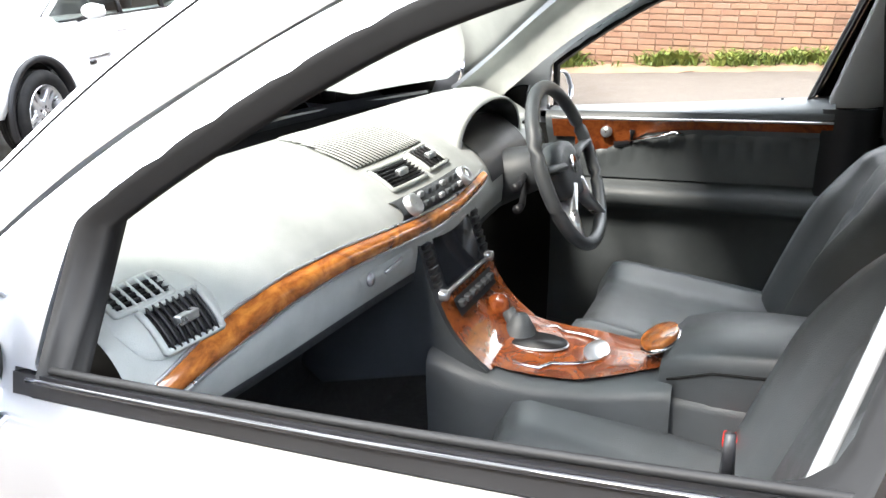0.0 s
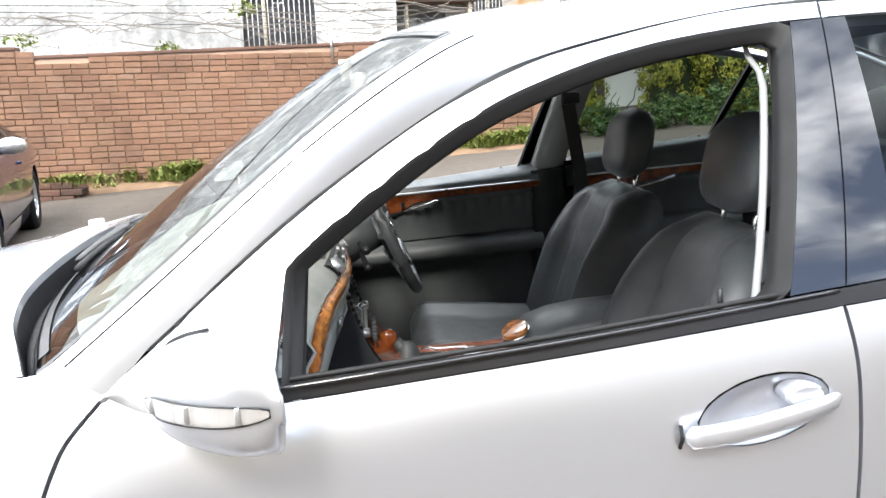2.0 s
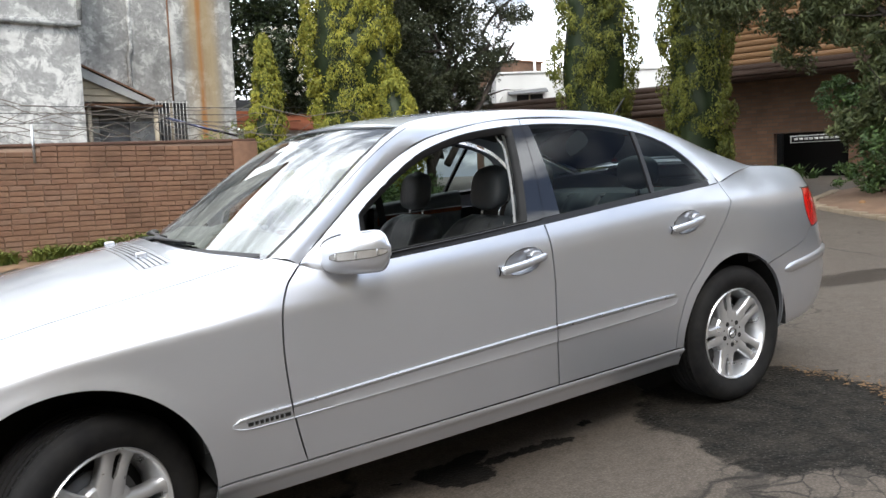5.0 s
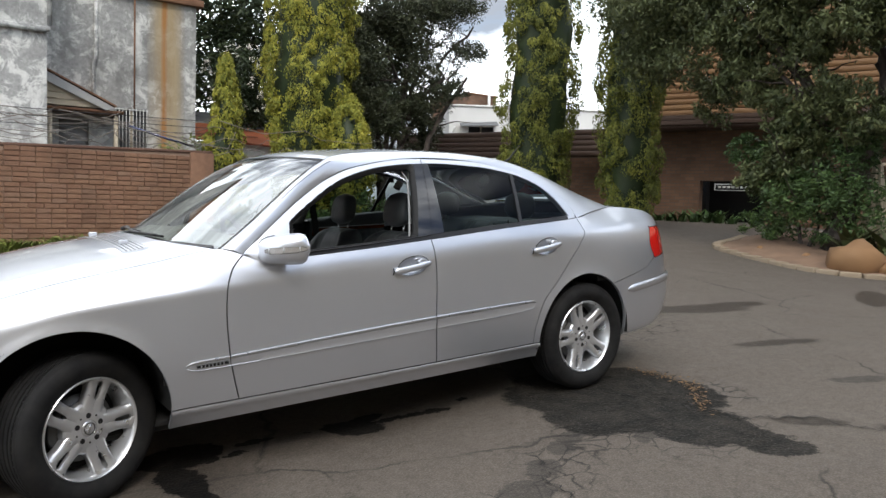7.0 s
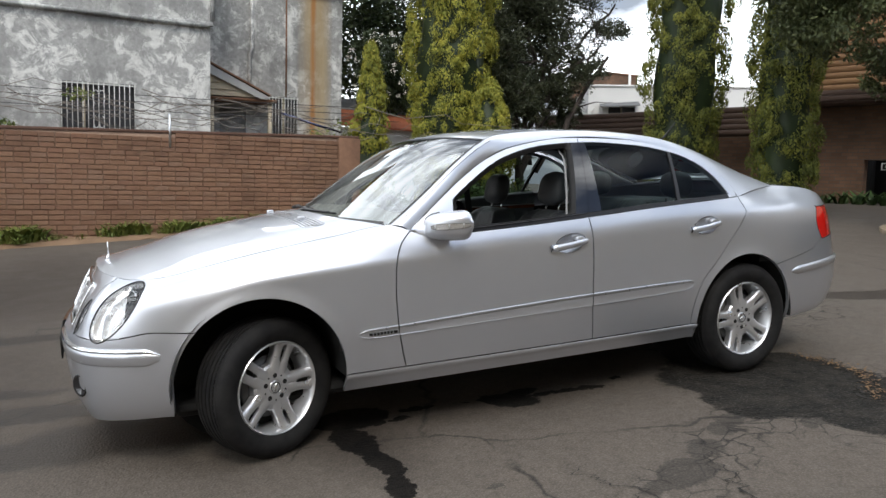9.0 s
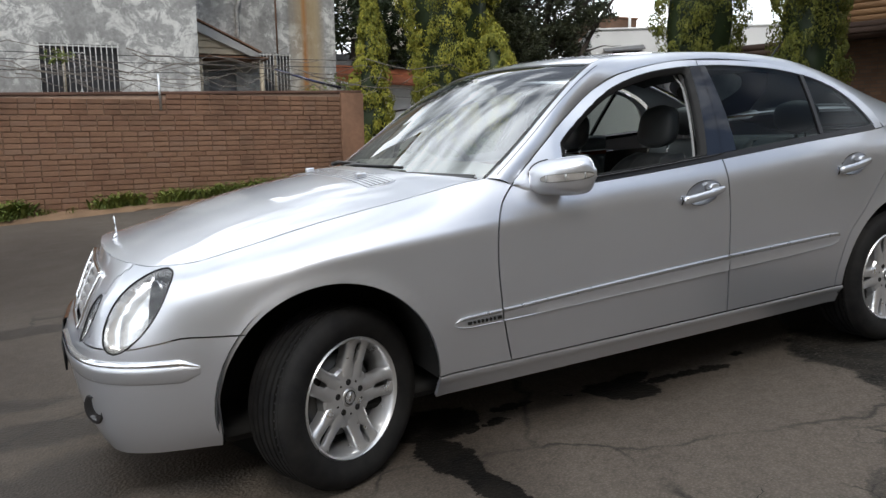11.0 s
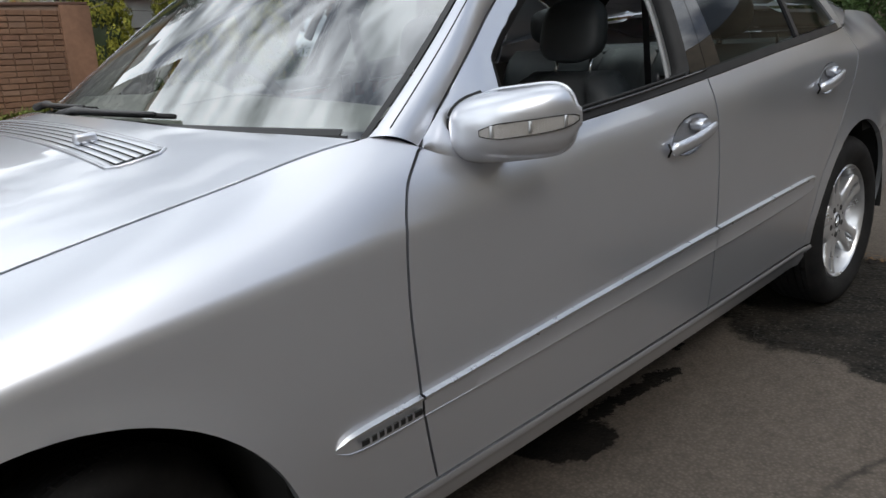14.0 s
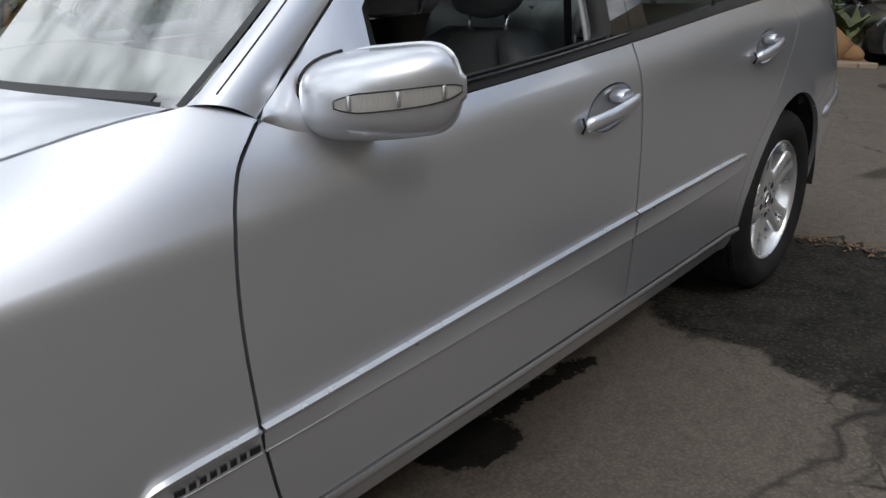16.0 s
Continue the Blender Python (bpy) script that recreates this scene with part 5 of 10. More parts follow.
parasol(12.7, 2.10, 1.85, "folded beige parasol beside the bed")
parasol(17.0, 2.98, 2.1, "taller folded beige parasol by the door")
# plain walls behind, where the yard ends
END = m_brick_bulk("tan brick far wall", ((0.20, 0.165, 0.11), (0.26, 0.215, 0.145), (0.31, 0.25, 0.17)))
far = empty("yard_building", Matrix.Translation((0, -11, 0)), "plain tan brick building that closes the yard", "building", kind="structure")
part("wall", box_bm(-14, -0.5, -1.2, 19, 0, 6.2), END, far, "", False)
part("gable", plate_bm([(-6, 0.02, 6.2), (6, 0.02, 6.2), (0, 0.02, 8.6)], 0.4, (0, -1, 0)), END, far, "", False)
part("upper_storey", box_bm(18.6, -0.5, 4.2, 19, 14.4, 9.0), END, far, "plain upper storey over the carport", False)
part("side_wall", box_bm(18.6, -0.5, -1.2, 19, 2.0, 4.2), END, far, "", False)


# ---------------------------------------------------------------- the silver saloon
# Its own axes: x to the rear from the front axle, y to the driver's side, z up.
car = empty("car", SLOPE, "silver metallic four-door saloon parked on grey asphalt", "car")

# Plan of the widest line: x, half width, then (height, inset) at seven levels from the bottom up.
STATIONS = [
    (-0.790, 0.000, ((0.215, 0.06), (0.345, 0.015), (0.53, 0.0), (0.60, 0.050), (0.69, 0.098), (0.78, 0.146), (0.850, 0.172))),
    (-0.777, 0.250, ((0.215, 0.06), (0.345, 0.015), (0.53, 0.0), (0.60, 0.044), (0.69, 0.090), (0.78, 0.138), (0.846, 0.168))),
    (-0.744, 0.500, ((0.22, 0.06), (0.345, 0.015), (0.53, 0.0), (0.61, 0.024), (0.70, 0.064), (0.785, 0.122), (0.840, 0.176))),
    (-0.690, 0.640, ((0.23, 0.06), (0.345, 0.016), (0.53, 0.0), (0.62, 0.012), (0.70, 0.042), (0.78, 0.095), (0.838, 0.175))),
    (-0.600, 0.735, ((0.24, 0.06), (0.345, 0.018), (0.53, 0.0), (0.63, 0.008), (0.70, 0.03), (0.775, 0.075), (0.832, 0.16))),
    (-0.450, 0.815, ((0.25, 0.06), (0.345, 0.02), (0.53, 0.0), (0.64, 0.006), (0.72, 0.02), (0.79, 0.058), (0.836, 0.14))),
    (-0.260, 0.868, ((0.255, 0.055), (0.345, 0.022), (0.53, 0.0), (0.66, 0.004), (0.75, 0.016), (0.825, 0.052), (0.868, 0.132))),
    (0.000, 0.888, ((0.26, 0.05), (0.345, 0.025), (0.53, 0.002), (0.68, 0.0), (0.808, 0.006), (0.868, 0.050), (0.917, 0.133))),
    (0.350, 0.898, ((0.262, 0.045), (0.345, 0.028), (0.53, 0.004), (0.69, 0.0), (0.836, 0.004), (0.912, 0.050), (0.972, 0.118))),
    (0.630, 0.903, ((0.262, 0.043), (0.345, 0.028), (0.53, 0.005), (0.70, 0.0), (0.852, 0.004), (0.938, 0.036), (1.012, 0.078))),
    (0.800, 0.905, ((0.262, 0.043), (0.345, 0.028), (0.53, 0.005), (0.70, 0.0), (0.858, 0.004), (0.912, 0.016), (0.952, 0.033))),
    (1.200, 0.909, ((0.262, 0.043), (0.348, 0.028), (0.53, 0.005), (0.70, 0.0), (0.87, 0.007), (0.925, 0.017), (0.965, 0.033))),
    (1.720, 0.911, ((0.262, 0.043), (0.350, 0.028), (0.53, 0.005), (0.71, 0.0), (0.885, 0.007), (0.945, 0.018), (0.993, 0.036))),
    (2.200, 0.908, ((0.262, 0.043), (0.350, 0.028), (0.53, 0.005), (0.71, 0.0), (0.90, 0.008), (0.97, 0.02), (1.022, 0.042))),
    (2.600, 0.901, ((0.262, 0.043), (0.350, 0.026), (0.53, 0.004), (0.71, 0.0), (0.91, 0.012), (0.985, 0.03), (1.040, 0.056))),
    (2.830, 0.895, ((0.285, 0.043), (0.350, 0.024), (0.53, 0.003), (0.71, 0.0), (0.91, 0.016), (0.985, 0.042), (1.050, 0.085))),
    (3.000, 0.888, ((0.285, 0.043), (0.350, 0.022), (0.53, 0.002), (0.71, 0.0), (0.905, 0.022), (0.99, 0.062), (1.070, 0.140))),
    (3.250, 0.868, ((0.285, 0.043), (0.350, 0.02), (0.53, 0.0), (0.71, 0.002), (0.895, 0.03), (0.995, 0.085), (1.092, 0.205))),
    (3.450, 0.840, ((0.29, 0.045), (0.350, 0.02), (0.53, 0.0), (0.71, 0.006), (0.885, 0.034), (0.985, 0.085), (1.082, 0.185))),
    (3.650, 0.790, ((0.31, 0.05), (0.37, 0.022), (0.53, 0.0), (0.71, 0.012), (0.86, 0.034), (0.96, 0.07), (1.055, 0.145))),
    (3.800, 0.700, ((0.35, 0.06), (0.41, 0.025), (0.54, 0.0), (0.70, 0.018), (0.82, 0.036), (0.93, 0.06), (1.01, 0.10))),
    (3.880, 0.550, ((0.37, 0.07), (0.43, 0.028), (0.55, 0.0), (0.70, 0.022), (0.82, 0.04), (0.93, 0.06), (1.0, 0.09))),
    (3.930, 0.300, ((0.37, 0.07), (0.43, 0.028), (0.55, 0.0), (0.70, 0.022), (0.82, 0.04), (0.93, 0.06), (1.0, 0.09))),
    (3.945, 0.000, ((0.37, 0.07), (0.43, 0.028), (0.55, 0.0), (0.70, 0.022), (0.82, 0.04), (0.93, 0.06), (1.0, 0.09))),
]
st_plan = np.array([(x, -w) for x, w, _ in STATIONS])
st_s = chord(st_plan)
plan_at = cubic(st_s, st_plan)
lvl_at = [[pchip(st_s, [p[k][c] for _, _, p in STATIONS]) for c in (0, 1)] for k in range(7)]


fold_at = pchip((-0.5, -0.15, 0.15, 0.62, 0.8, 2.3, 2.7), (0.0, 0.5, 1.0, 1.0, 0.7, 0.5, 0.0))


W7, W5, W3 = cubic(np.arange(7.0), np.eye(7)), cubic(np.arange(5.0), np.eye(5)), cubic(np.arange(4.0, 7.0), np.eye(3))
V_TAB = np.linspace(0, 6, 61)
B7, B5, B3 = W7(V_TAB), W5(V_TAB[V_TAB <= 4]), W3(V_TAB[V_TAB > 4])
columns = {}


def column(s):
    """Plan place, outward normal and (height, inset) up the flank at s."""
    key = round(float(s), 5)
    if key not in columns:
        p, d = plan_at(s), plan_at(np.minimum(s + 1e-3, st_s[-1])) - plan_at(np.maximum(s - 1e-3, 0))
        n = np.array([d[1], -d[0]]) / np.hypot(*d)
        if n[1] > 0 and abs(d[0]) > abs(d[1]):
            n = -n
        data = np.array([[lvl_at[k][0](s), lvl_at[k][1](s)] for k in range(7)])
        w = float(fold_at(p[0]))
        sharp = data.copy()
        sharp[4, 1] -= 0.002
        tab = (B7 @ data) * (1 - w) + np.vstack([B5 @ sharp[:5], B3 @ sharp[4:]]) * w
        near = np.minimum(abs(np.hypot(p[0] - 0.0, tab[:, 0] - 0.368) - 0.368), abs(np.hypot(p[0] - 2.815, tab[:, 0] - 0.345) - 0.372))
        tab[:, 1] -= np.where(tab[:, 0] > 0.25, 0.009 * np.exp(-((near / 0.028) ** 2)), 0)
        columns[key] = (p, n, tab)
    return columns[key]


def flank(s, v, sink=0.0):
    """A place on the car's side: s runs round from nose to tail, v from 0 (sill) to 6 (belt)."""
    p, n, tab = column(s)
    z, i = np.interp(v, V_TAB, tab[:, 0]), np.interp(v, V_TAB, tab[:, 1])
    q = p - n * (i + sink)
    return float(q[0]), float(min(q[1], 0.0)), float(z)


s_of_x = pchip(st_plan[:, 0], st_s)
belt_z = lambda x: float(lvl_at[6][0](s_of_x(x)))
S_COLS = np.unique(np.r_[np.linspace(0, st_s[-1], 215)])
V_ROWS = np.linspace(0, 6, 41)
side_all = grid_bm([[flank(s, v) for v in V_ROWS] for s in S_COLS])
side_all.normal_update()
if sum(f.normal.y for f in side_all.faces) > 0:
    bmesh.ops.reverse_faces(side_all, faces=side_all.faces[:])
shell_in = grid_bm([[flank(s, v, 0.028) for v in np.linspace(0, 6, 12)] for s in S_COLS[::3]])

FRONT_HUB, REAR_HUB = (0.0, 0.325), (2.845, 0.325)
ARCH_F, ARCH_R = (0.0, 0.368, 0.368), (2.815, 0.345, 0.372)
seam_a = pchip((0.2, 0.34, 0.45, 0.571, 0.703, 0.833, 0.92, 0.968, 1.017, 1.055), (0.69, 0.664, 0.64, 0.622, 0.616, 0.624, 0.656, 0.70, 0.76, 0.81))
seam_b = pchip((0.2, 0.35, 0.59, 0.80, 0.92, 1.0, 1.1), (1.725, 1.72, 1.707, 1.715, 1.712, 1.706, 1.70))
seam_c = pchip((0.2, 0.40, 0.457, 0.583, 0.684, 0.79, 0.882, 0.93, 0.969, 1.041, 1.1), (2.395, 2.402, 2.413, 2.462, 2.562, 2.665, 2.758, 2.803, 2.828, 2.812, 2.80))
SILL = 0.348
bump_r = pchip((2.9, 3.09, 3.25, 3.42, 3.56, 4.0), (0.62, 0.641, 0.668, 0.70, 0.764, 0.78))
bump_f = pchip((-0.9, -0.62, -0.52, -0.44, -0.37, -0.26, 0.0), (0.60, 0.60, 0.615, 0.628, 0.624, 0.619, 0.615))


def f_arch(c):
    return lambda x, y, z: math.hypot(x - c[0], z - c[1]) - c[2] if z > c[1] - 0.02 else abs(x - c[0]) - c[2] * (1 - 0.10 * (c[1] - 0.02 - z))


# Lamp outlines on the nose and tail, as fields over (y, z) and (x, z).
def f_lamp(x, y, z):
    u, w = (x + 0.538) * 0.72 + (-y - 0.665) * 0.35 + (z - 0.703) * 0.62, (x + 0.538) * -0.52 + (-y - 0.665) * -0.55 + (z - 0.703) * 0.62
    return math.hypot(u / 0.155, w / 0.074) - 1.0 if x < 0 else 1.0


def f_lamp_in(x, y, z):
    return math.hypot((-y - 0.507 - (z - 0.68) * 0.42) / 0.050, (z - 0.672) / 0.078) - 1.0 if x < -0.3 else 1.0


def f_tail(x, y, z):
    if x < 3.2:
        return 1.0
    return max(0.752 - z + (x - 3.56) * 0.09, z - 0.952, (3.555 - 0.055 * math.sin((z - 0.74) * 14)) - x, y + 0.45)


def f_cup(x, y, z):
    return min(math.hypot((x - cx) / 0.092, (z - cz - (x - cx) * 0.12) / 0.045) for cx, cz in CUPS) - 1.0


CUPS = ((1.575, 0.868), (2.50, 0.903))
for fld in (f_cup, f_arch(ARCH_F), f_arch(ARCH_R), lambda x, y, z: x - seam_a(z), lambda x, y, z: x - seam_b(z), lambda x, y, z: x - seam_c(z), lambda x, y, z: z - SILL,
            lambda x, y, z: z - bump_f(x) if x < 0.2 else 1.0, lambda x, y, z: z - bump_r(x) if x > 2.5 else 1.0, f_lamp, f_lamp_in, f_tail):
    cut(side_all, fld)


def region(x, y, z):
    if f_arch(ARCH_F)(x, y, z) < 0 or f_arch(ARCH_R)(x, y, z) < 0:
        return ""
    if f_cup(x, y, z) < 0:
        return "cup"
    if f_lamp(x, y, z) < 0:
        return "lamp"
    if f_lamp_in(x, y, z) < 0:
        return "lamp_in"
    if f_tail(x, y, z) < 0:
        return "tail"
    if x < 0 and z < bump_f(x):
        return "front_bumper"
    if x > 2.9 and z < bump_r(x):
        return "rear_bumper"
    if 0.2 < x < 2.6 and z < SILL:
        return "sill"
    if f_grille(x, y, z) < 0:
        return "grille"
    if x < -0.30 and y > -0.56 and z > 0.6:
        return "nose"
    if x < seam_a(z):
        return "fender"
    if x < seam_b(z):
        return "front_door"
    if x < seam_c(z):
        return "rear_door"
    return "quarter_panel"


def f_grille(x, y, z):
    return max(abs(y) - 0.30 - 0.30 * (z - 0.60), 0.600 - z, z - 0.788) if x < -0.3 else 1.0


cut(side_all, f_grille)
panels = {}
for nm in ("nose", "front_bumper", "rear_bumper", "sill", "fender", "front_door", "rear_door", "quarter_panel"):
    raw = only(side_all, lambda x, y, z, nm=nm: region(x, y, z) == nm)
    if nm == "sill":
        for v in raw.verts:
            v.co.y -= 0.009 * math.exp(-(((v.co.z - 0.337) / 0.010) ** 2)) - 0.022 * max(0.0, (0.335 - v.co.z) / 0.075)
    mid = nm in ("front_bumper", "rear_bumper", "nose")
    rule = (lambda x, y, z: y < -0.004) if mid else (lambda x, y, z: z < belt_z(x) - 0.004 or not 0.605 < x < 0.92) if nm in ("front_door", "fender") else None
    lip = lipped(raw, 0.016, 0.0030 if "door" in nm or nm == "fender" else 0.0022, rule)
    other = mirrored(lip)
    if mid:
        whole = join_bm(lip, other)
        bmesh.ops.remove_doubles(whole, verts=whole.verts[:], dist=0.0005)
        panels[nm] = part(nm, whole, SILVER, car)
    else:
        panels[nm] = part(nm, lip, SILVER, car)
        panels[nm + "_right"] = part(nm, other, SILVER, car)
inner = only(shell_in, lambda x, y, z: math.hypot(x - ARCH_F[0], z - ARCH_F[1]) > 0.40 and math.hypot(x - ARCH_R[0], z - ARCH_R[1]) > 0.40 and z < 0.93 and -0.5 < x < 3.6)
part("inner_panel", join_bm(mirrored(inner), inner), DARK, car, "black inner body sheet")

# ---- upper shell: Q is the door-frame seam, R the edge of glass and roof
Q = [flank(float(s_of_x(0.712)), 6.0), (0.888, -0.808, 1.116), (1.03, -0.757, 1.210), (1.22, -0.690, 1.310), (1.40, -0.650, 1.367), (1.75, -0.614, 1.409), (2.13, -0.612, 1.395), (2.41, -0.628, 1.343), (2.63, -0.672, 1.255), (2.774, -0.745, 1.14), (2.815, -0.812, 1.045)]
R = [flank(float(s_of_x(0.625)), 6.0), (0.812, -0.788, 1.143), (1.004, -0.737, 1.284), (1.20, -0.667, 1.396), (1.40, -0.590, 1.437), (1.75, -0.554, 1.449), (2.13, -0.552, 1.436), (2.45, -0.565, 1.395), (2.75, -0.592, 1.298), (3.0, -0.622, 1.19), (3.25, -0.665, 1.094)]
uq = np.arange(11.0)
q_at, r_at = cubic(uq, Q), cubic(uq, R)
bow = pchip((0, 1, 2, 3, 4, 6, 7, 8, 10), (0.16, 0.14, 0.105, 0.08, 0.04, 0.0, -0.04, -0.08, -0.16))
crown = pchip((0, 1, 2, 3, 4, 5, 6, 7, 8, 10), (0.012, 0.02, 0.026, 0.03, 0.034, 0.034, 0.034, 0.034, 0.03, 0.016))


def shell(u, k, lift=0.0):
    """Across the top: k = -1 at the left edge of glass or roof, 0 in the middle, 1 on the right."""
    r = r_at(u)
    e = 1 - abs(k) ** 2.2
    return (r[0] - bow(u) * e, r[1] * -k if k else 0.0, r[2] + crown(u) * e + lift)


U_WS, U_BL = 3.15, 7.35


def shell_part(u0, u1, k0, k1, nu, nk, lift=0.0):
    bm = grid_bm([[shell(u, k, lift) for k in np.linspace(k0, k1, nk)] for u in np.linspace(u0, u1, nu)])
    bm.normal_update()
    if sum(f.normal.z for f in bm.faces) < 0:
        bmesh.ops.reverse_faces(bm, faces=bm.faces[:])
    return bm


part("roof", lipped(shell_part(U_WS, U_BL, -1, 1, 60, 40), 0.012, 0.001), SILVER, car)
part("windscreen", shell_part(0.0, U_WS, -0.985, 0.985, 30, 30, -0.004), WINDSCREEN, car, "clear windscreen reflecting clouds").visible_shadow = False
part("rear_window", shell_part(U_BL, 9.75, -0.95, 0.95, 30, 24, -0.004), BACKGLASS, car, "tinted rear window").visible_shadow = False


def strip(a, b, n, bulge, m=10, u0=0.0, u1=10.0):
    rows = []
    for u in np.linspace(u0, u1, n):
        p, q = np.array(a(u)), np.array(b(u))
        rows.append([tuple(p * (1 - t) + q * t + np.array((0, -0.6, 0.8)) * bulge * 4 * t * (1 - t)) for t in np.linspace(0, 1, m)])
    bm = grid_bm(rows)
    bm.normal_update()
    if sum(f.normal.z - f.normal.y for f in bm.faces) < 0:
        bmesh.ops.reverse_faces(bm, faces=bm.faces[:])
    return bm


rail = strip(q_at, lambda u: r_at(u), 90, 0.012)
not_foot = lambda x, y, z: z > 1.03
part("roof_rail", lipped(rail.copy(), 0.02, 0.0030, not_foot), SILVER, car), part("roof_rail", lipped(mirrored(rail), 0.02, 0.0030, not_foot), SILVER, car)
rail.free()
# fine joint between the windscreen's silver garnish and the pillar
for sg in (1, -1):
    joint = [tuple((np.array(q_at(u)) * 0.30 + np.array(r_at(u)) * 0.70 + np.array((0, -0.6, 0.8)) * 0.0102) * (1, sg, 1)) for u in np.linspace(0.08, 3.3, 40)]
    part("garnish_joint", tube_bm(joint, 0.0014, 6), DARK, car)
# black glazing edges beside the windscreen and behind the roof
for sgn in (-1, 1):
    part("windscreen_seal", shell_part(0.0, U_WS, 0.982 * sgn, 0.998 * sgn, 30, 3, -0.001), TRIMBLACK, car)
    part("windscreen_seal", shell_part(U_BL, 10, 0.935 * sgn, 0.995 * sgn, 20, 3, -0.001), TRIMBLACK, car)
part("windscreen_seal", shell_part(U_WS - 0.07, U_WS, -0.96, 0.96, 3, 30, -0.001), TRIMBLACK, car)


def house_y(x, z):
    """The half width of door frames and side glass."""
    t = z - 1.0
    return -(0.872 - 0.42 * t - 0.5 * t * t - 0.034 * max(0.0, (x - 1.72) / 1.05) ** 2 - 0.016 * max(0.0, (1.6 - x) / 0.9) ** 2)


wtop = pchip((0.905, 0.935, 0.961, 1.011, 1.10, 1.20, 1.28, 1.37, 1.46, 1.56, 1.66, 1.757, 1.868, 2.178, 2.415, 2.592, 2.699, 2.75), (1.03, 1.083, 1.113, 1.150, 1.206, 1.262, 1.299, 1.328, 1.350, 1.366, 1.375, 1.380, 1.381, 1.361, 1.318, 1.245, 1.137, 1.045))
qtop = pchip([p[0] for p in Q], [p[2] for p in Q])
xs_h, zs_h = np.linspace(0.712, 2.815, 120), np.linspace(0, 1, 40)


cubic_y = pchip([p[0] for p in Q], [p[1] for p in Q])


def house_pt(x, t, sink=0.0):
    lo = belt_z(x)
    z = lo + (qtop(x) - lo) * t
    y = house_y(x, z)
    y += (flank(float(s_of_x(x)), 6.0)[1] - house_y(x, lo)) * (1 - t) ** 3
    base = float(wtop(x)) if 0.93 < x < 2.74 else lo
    top_z = float(qtop(x))
    out = min(1.0, max(0.0, (z - base) / max(0.01, top_z - base)))
    y += (float(cubic_y(x)) - house_y(x, top_z)) * out if x < 1.75 else 0.0
    return (x, y + sink, float(z))


house = grid_bm([[house_pt(x, t) for t in zs_h] for x in xs_h])
house.normal_update()
if sum(f.normal.y for f in house.faces) > 0:
    bmesh.ops.reverse_faces(house, faces=house.faces[:])
BP0 = lambda z: 1.628 + (z - 1.0) * 0.345
BP1 = lambda z: 1.71 + (z - 1.0) * 0.27
BP2 = lambda z: 1.794 + (z - 1.0) * 0.155
RG = lambda z: 2.333 + (z - 1.036) * 0.29


def f_win(x, y, z):
    lo = belt_z(min(max(x, 0.8), 2.9)) + 0.022
    return max(z - wtop(x), lo - z, 0.938 + (z - 1.0) * 0.20 - x, x - 2.74)


for fld in (f_win, lambda x, y, z: x - BP0(z), lambda x, y, z: x - BP2(z), lambda x, y, z: x - BP1(z), lambda x, y, z: x - RG(z) + 0.012, lambda x, y, z: x - RG(z) - 0.012,
            lambda x, y, z: z - belt_z(min(max(x, 0.8), 2.9)) - 0.022):
    cut(house, fld)


def house_region(x, y, z):
    if z < belt_z(min(max(x, 0.8), 2.9)) + 0.022 and 0.915 < x < 2.725:
        return "belt"
    if BP0(z) < x < BP1(z) and f_win(1.4, 0, min(z, 1.34)) < 0.06 and z < wtop(x):
        return "pillar_front"
    if BP1(z) < x < BP2(z) and z < wtop(x):
        return "pillar_rear"
    if f_win(x, y, z) < 0:
        if x < BP0(z):
            return "open"
        if abs(x - RG(z)) < 0.012:
            return "divider"
        return "rear_glass" if x < RG(z) else "quarter_glass"
    return "frame_front" if x < BP1(z) else "frame_rear"


def house_part(nm, which, mat, depth, gap, label="", shift=0.0, right=None):
    raw = only(house, lambda x, y, z: house_region(x, y, z) == which)
    for v in raw.verts:
        v.co.y += shift
    if depth:
        lipped(raw, depth, gap, (lambda x, y, z: x > 0.9 or z > belt_z(x) + 0.01) if which == "frame_front" else None)
    part(nm, mirrored(raw), right or mat, panels["front_door_right" if "front" in which or which == "open" else "rear_door_right"], label)
    return part(nm, raw, mat, panels["front_door" if "front" in which else "rear_door"], label)


house_part("window_frame", "frame_front", SILVER, 0.03, 0.0026)
house_part("window_frame", "frame_rear", SILVER, 0.03, 0.0026)
house_part("belt_strip", "belt", TRIMBLACK, 0.02, 0.0005, "black rubber window strip", -0.004)
house_part("pillar_cover", "pillar_front", GLOSSBLACK, 0.02, 0.0012, "gloss black pillar cover", -0.001)
house_part("pillar_cover", "pillar_rear", GLOSSBLACK, 0.02, 0.0012, "gloss black pillar cover", -0.001)
house_part("window_divider", "divider", TRIMBLACK, 0.012, 0.0005)
house_part("window_pane", "rear_glass", TINT, 0, 0, "tinted rear door glass", 0.008).visible_shadow = False
house_part("quarter_pane", "quarter_glass", TINT, 0, 0, "tinted quarter glass", 0.008).visible_shadow = False

# ---- bonnet and boot lid between the two flanks' top edges
def top_edge(s):
    return flank(s, 6.0)


def deck(x0, x1, n, crown_of, m=40, drop=0.0):
    rows = []
    for x in np.linspace(x0, x1, n):
        e = top_edge(float(s_edge(x)))
        rows.append([(e[0], e[1] * -k, e[2] + crown_of(x) * (1 - abs(k) ** 2.4) + drop) for k in np.linspace(-1, 1, m)])
    return grid_bm(rows)


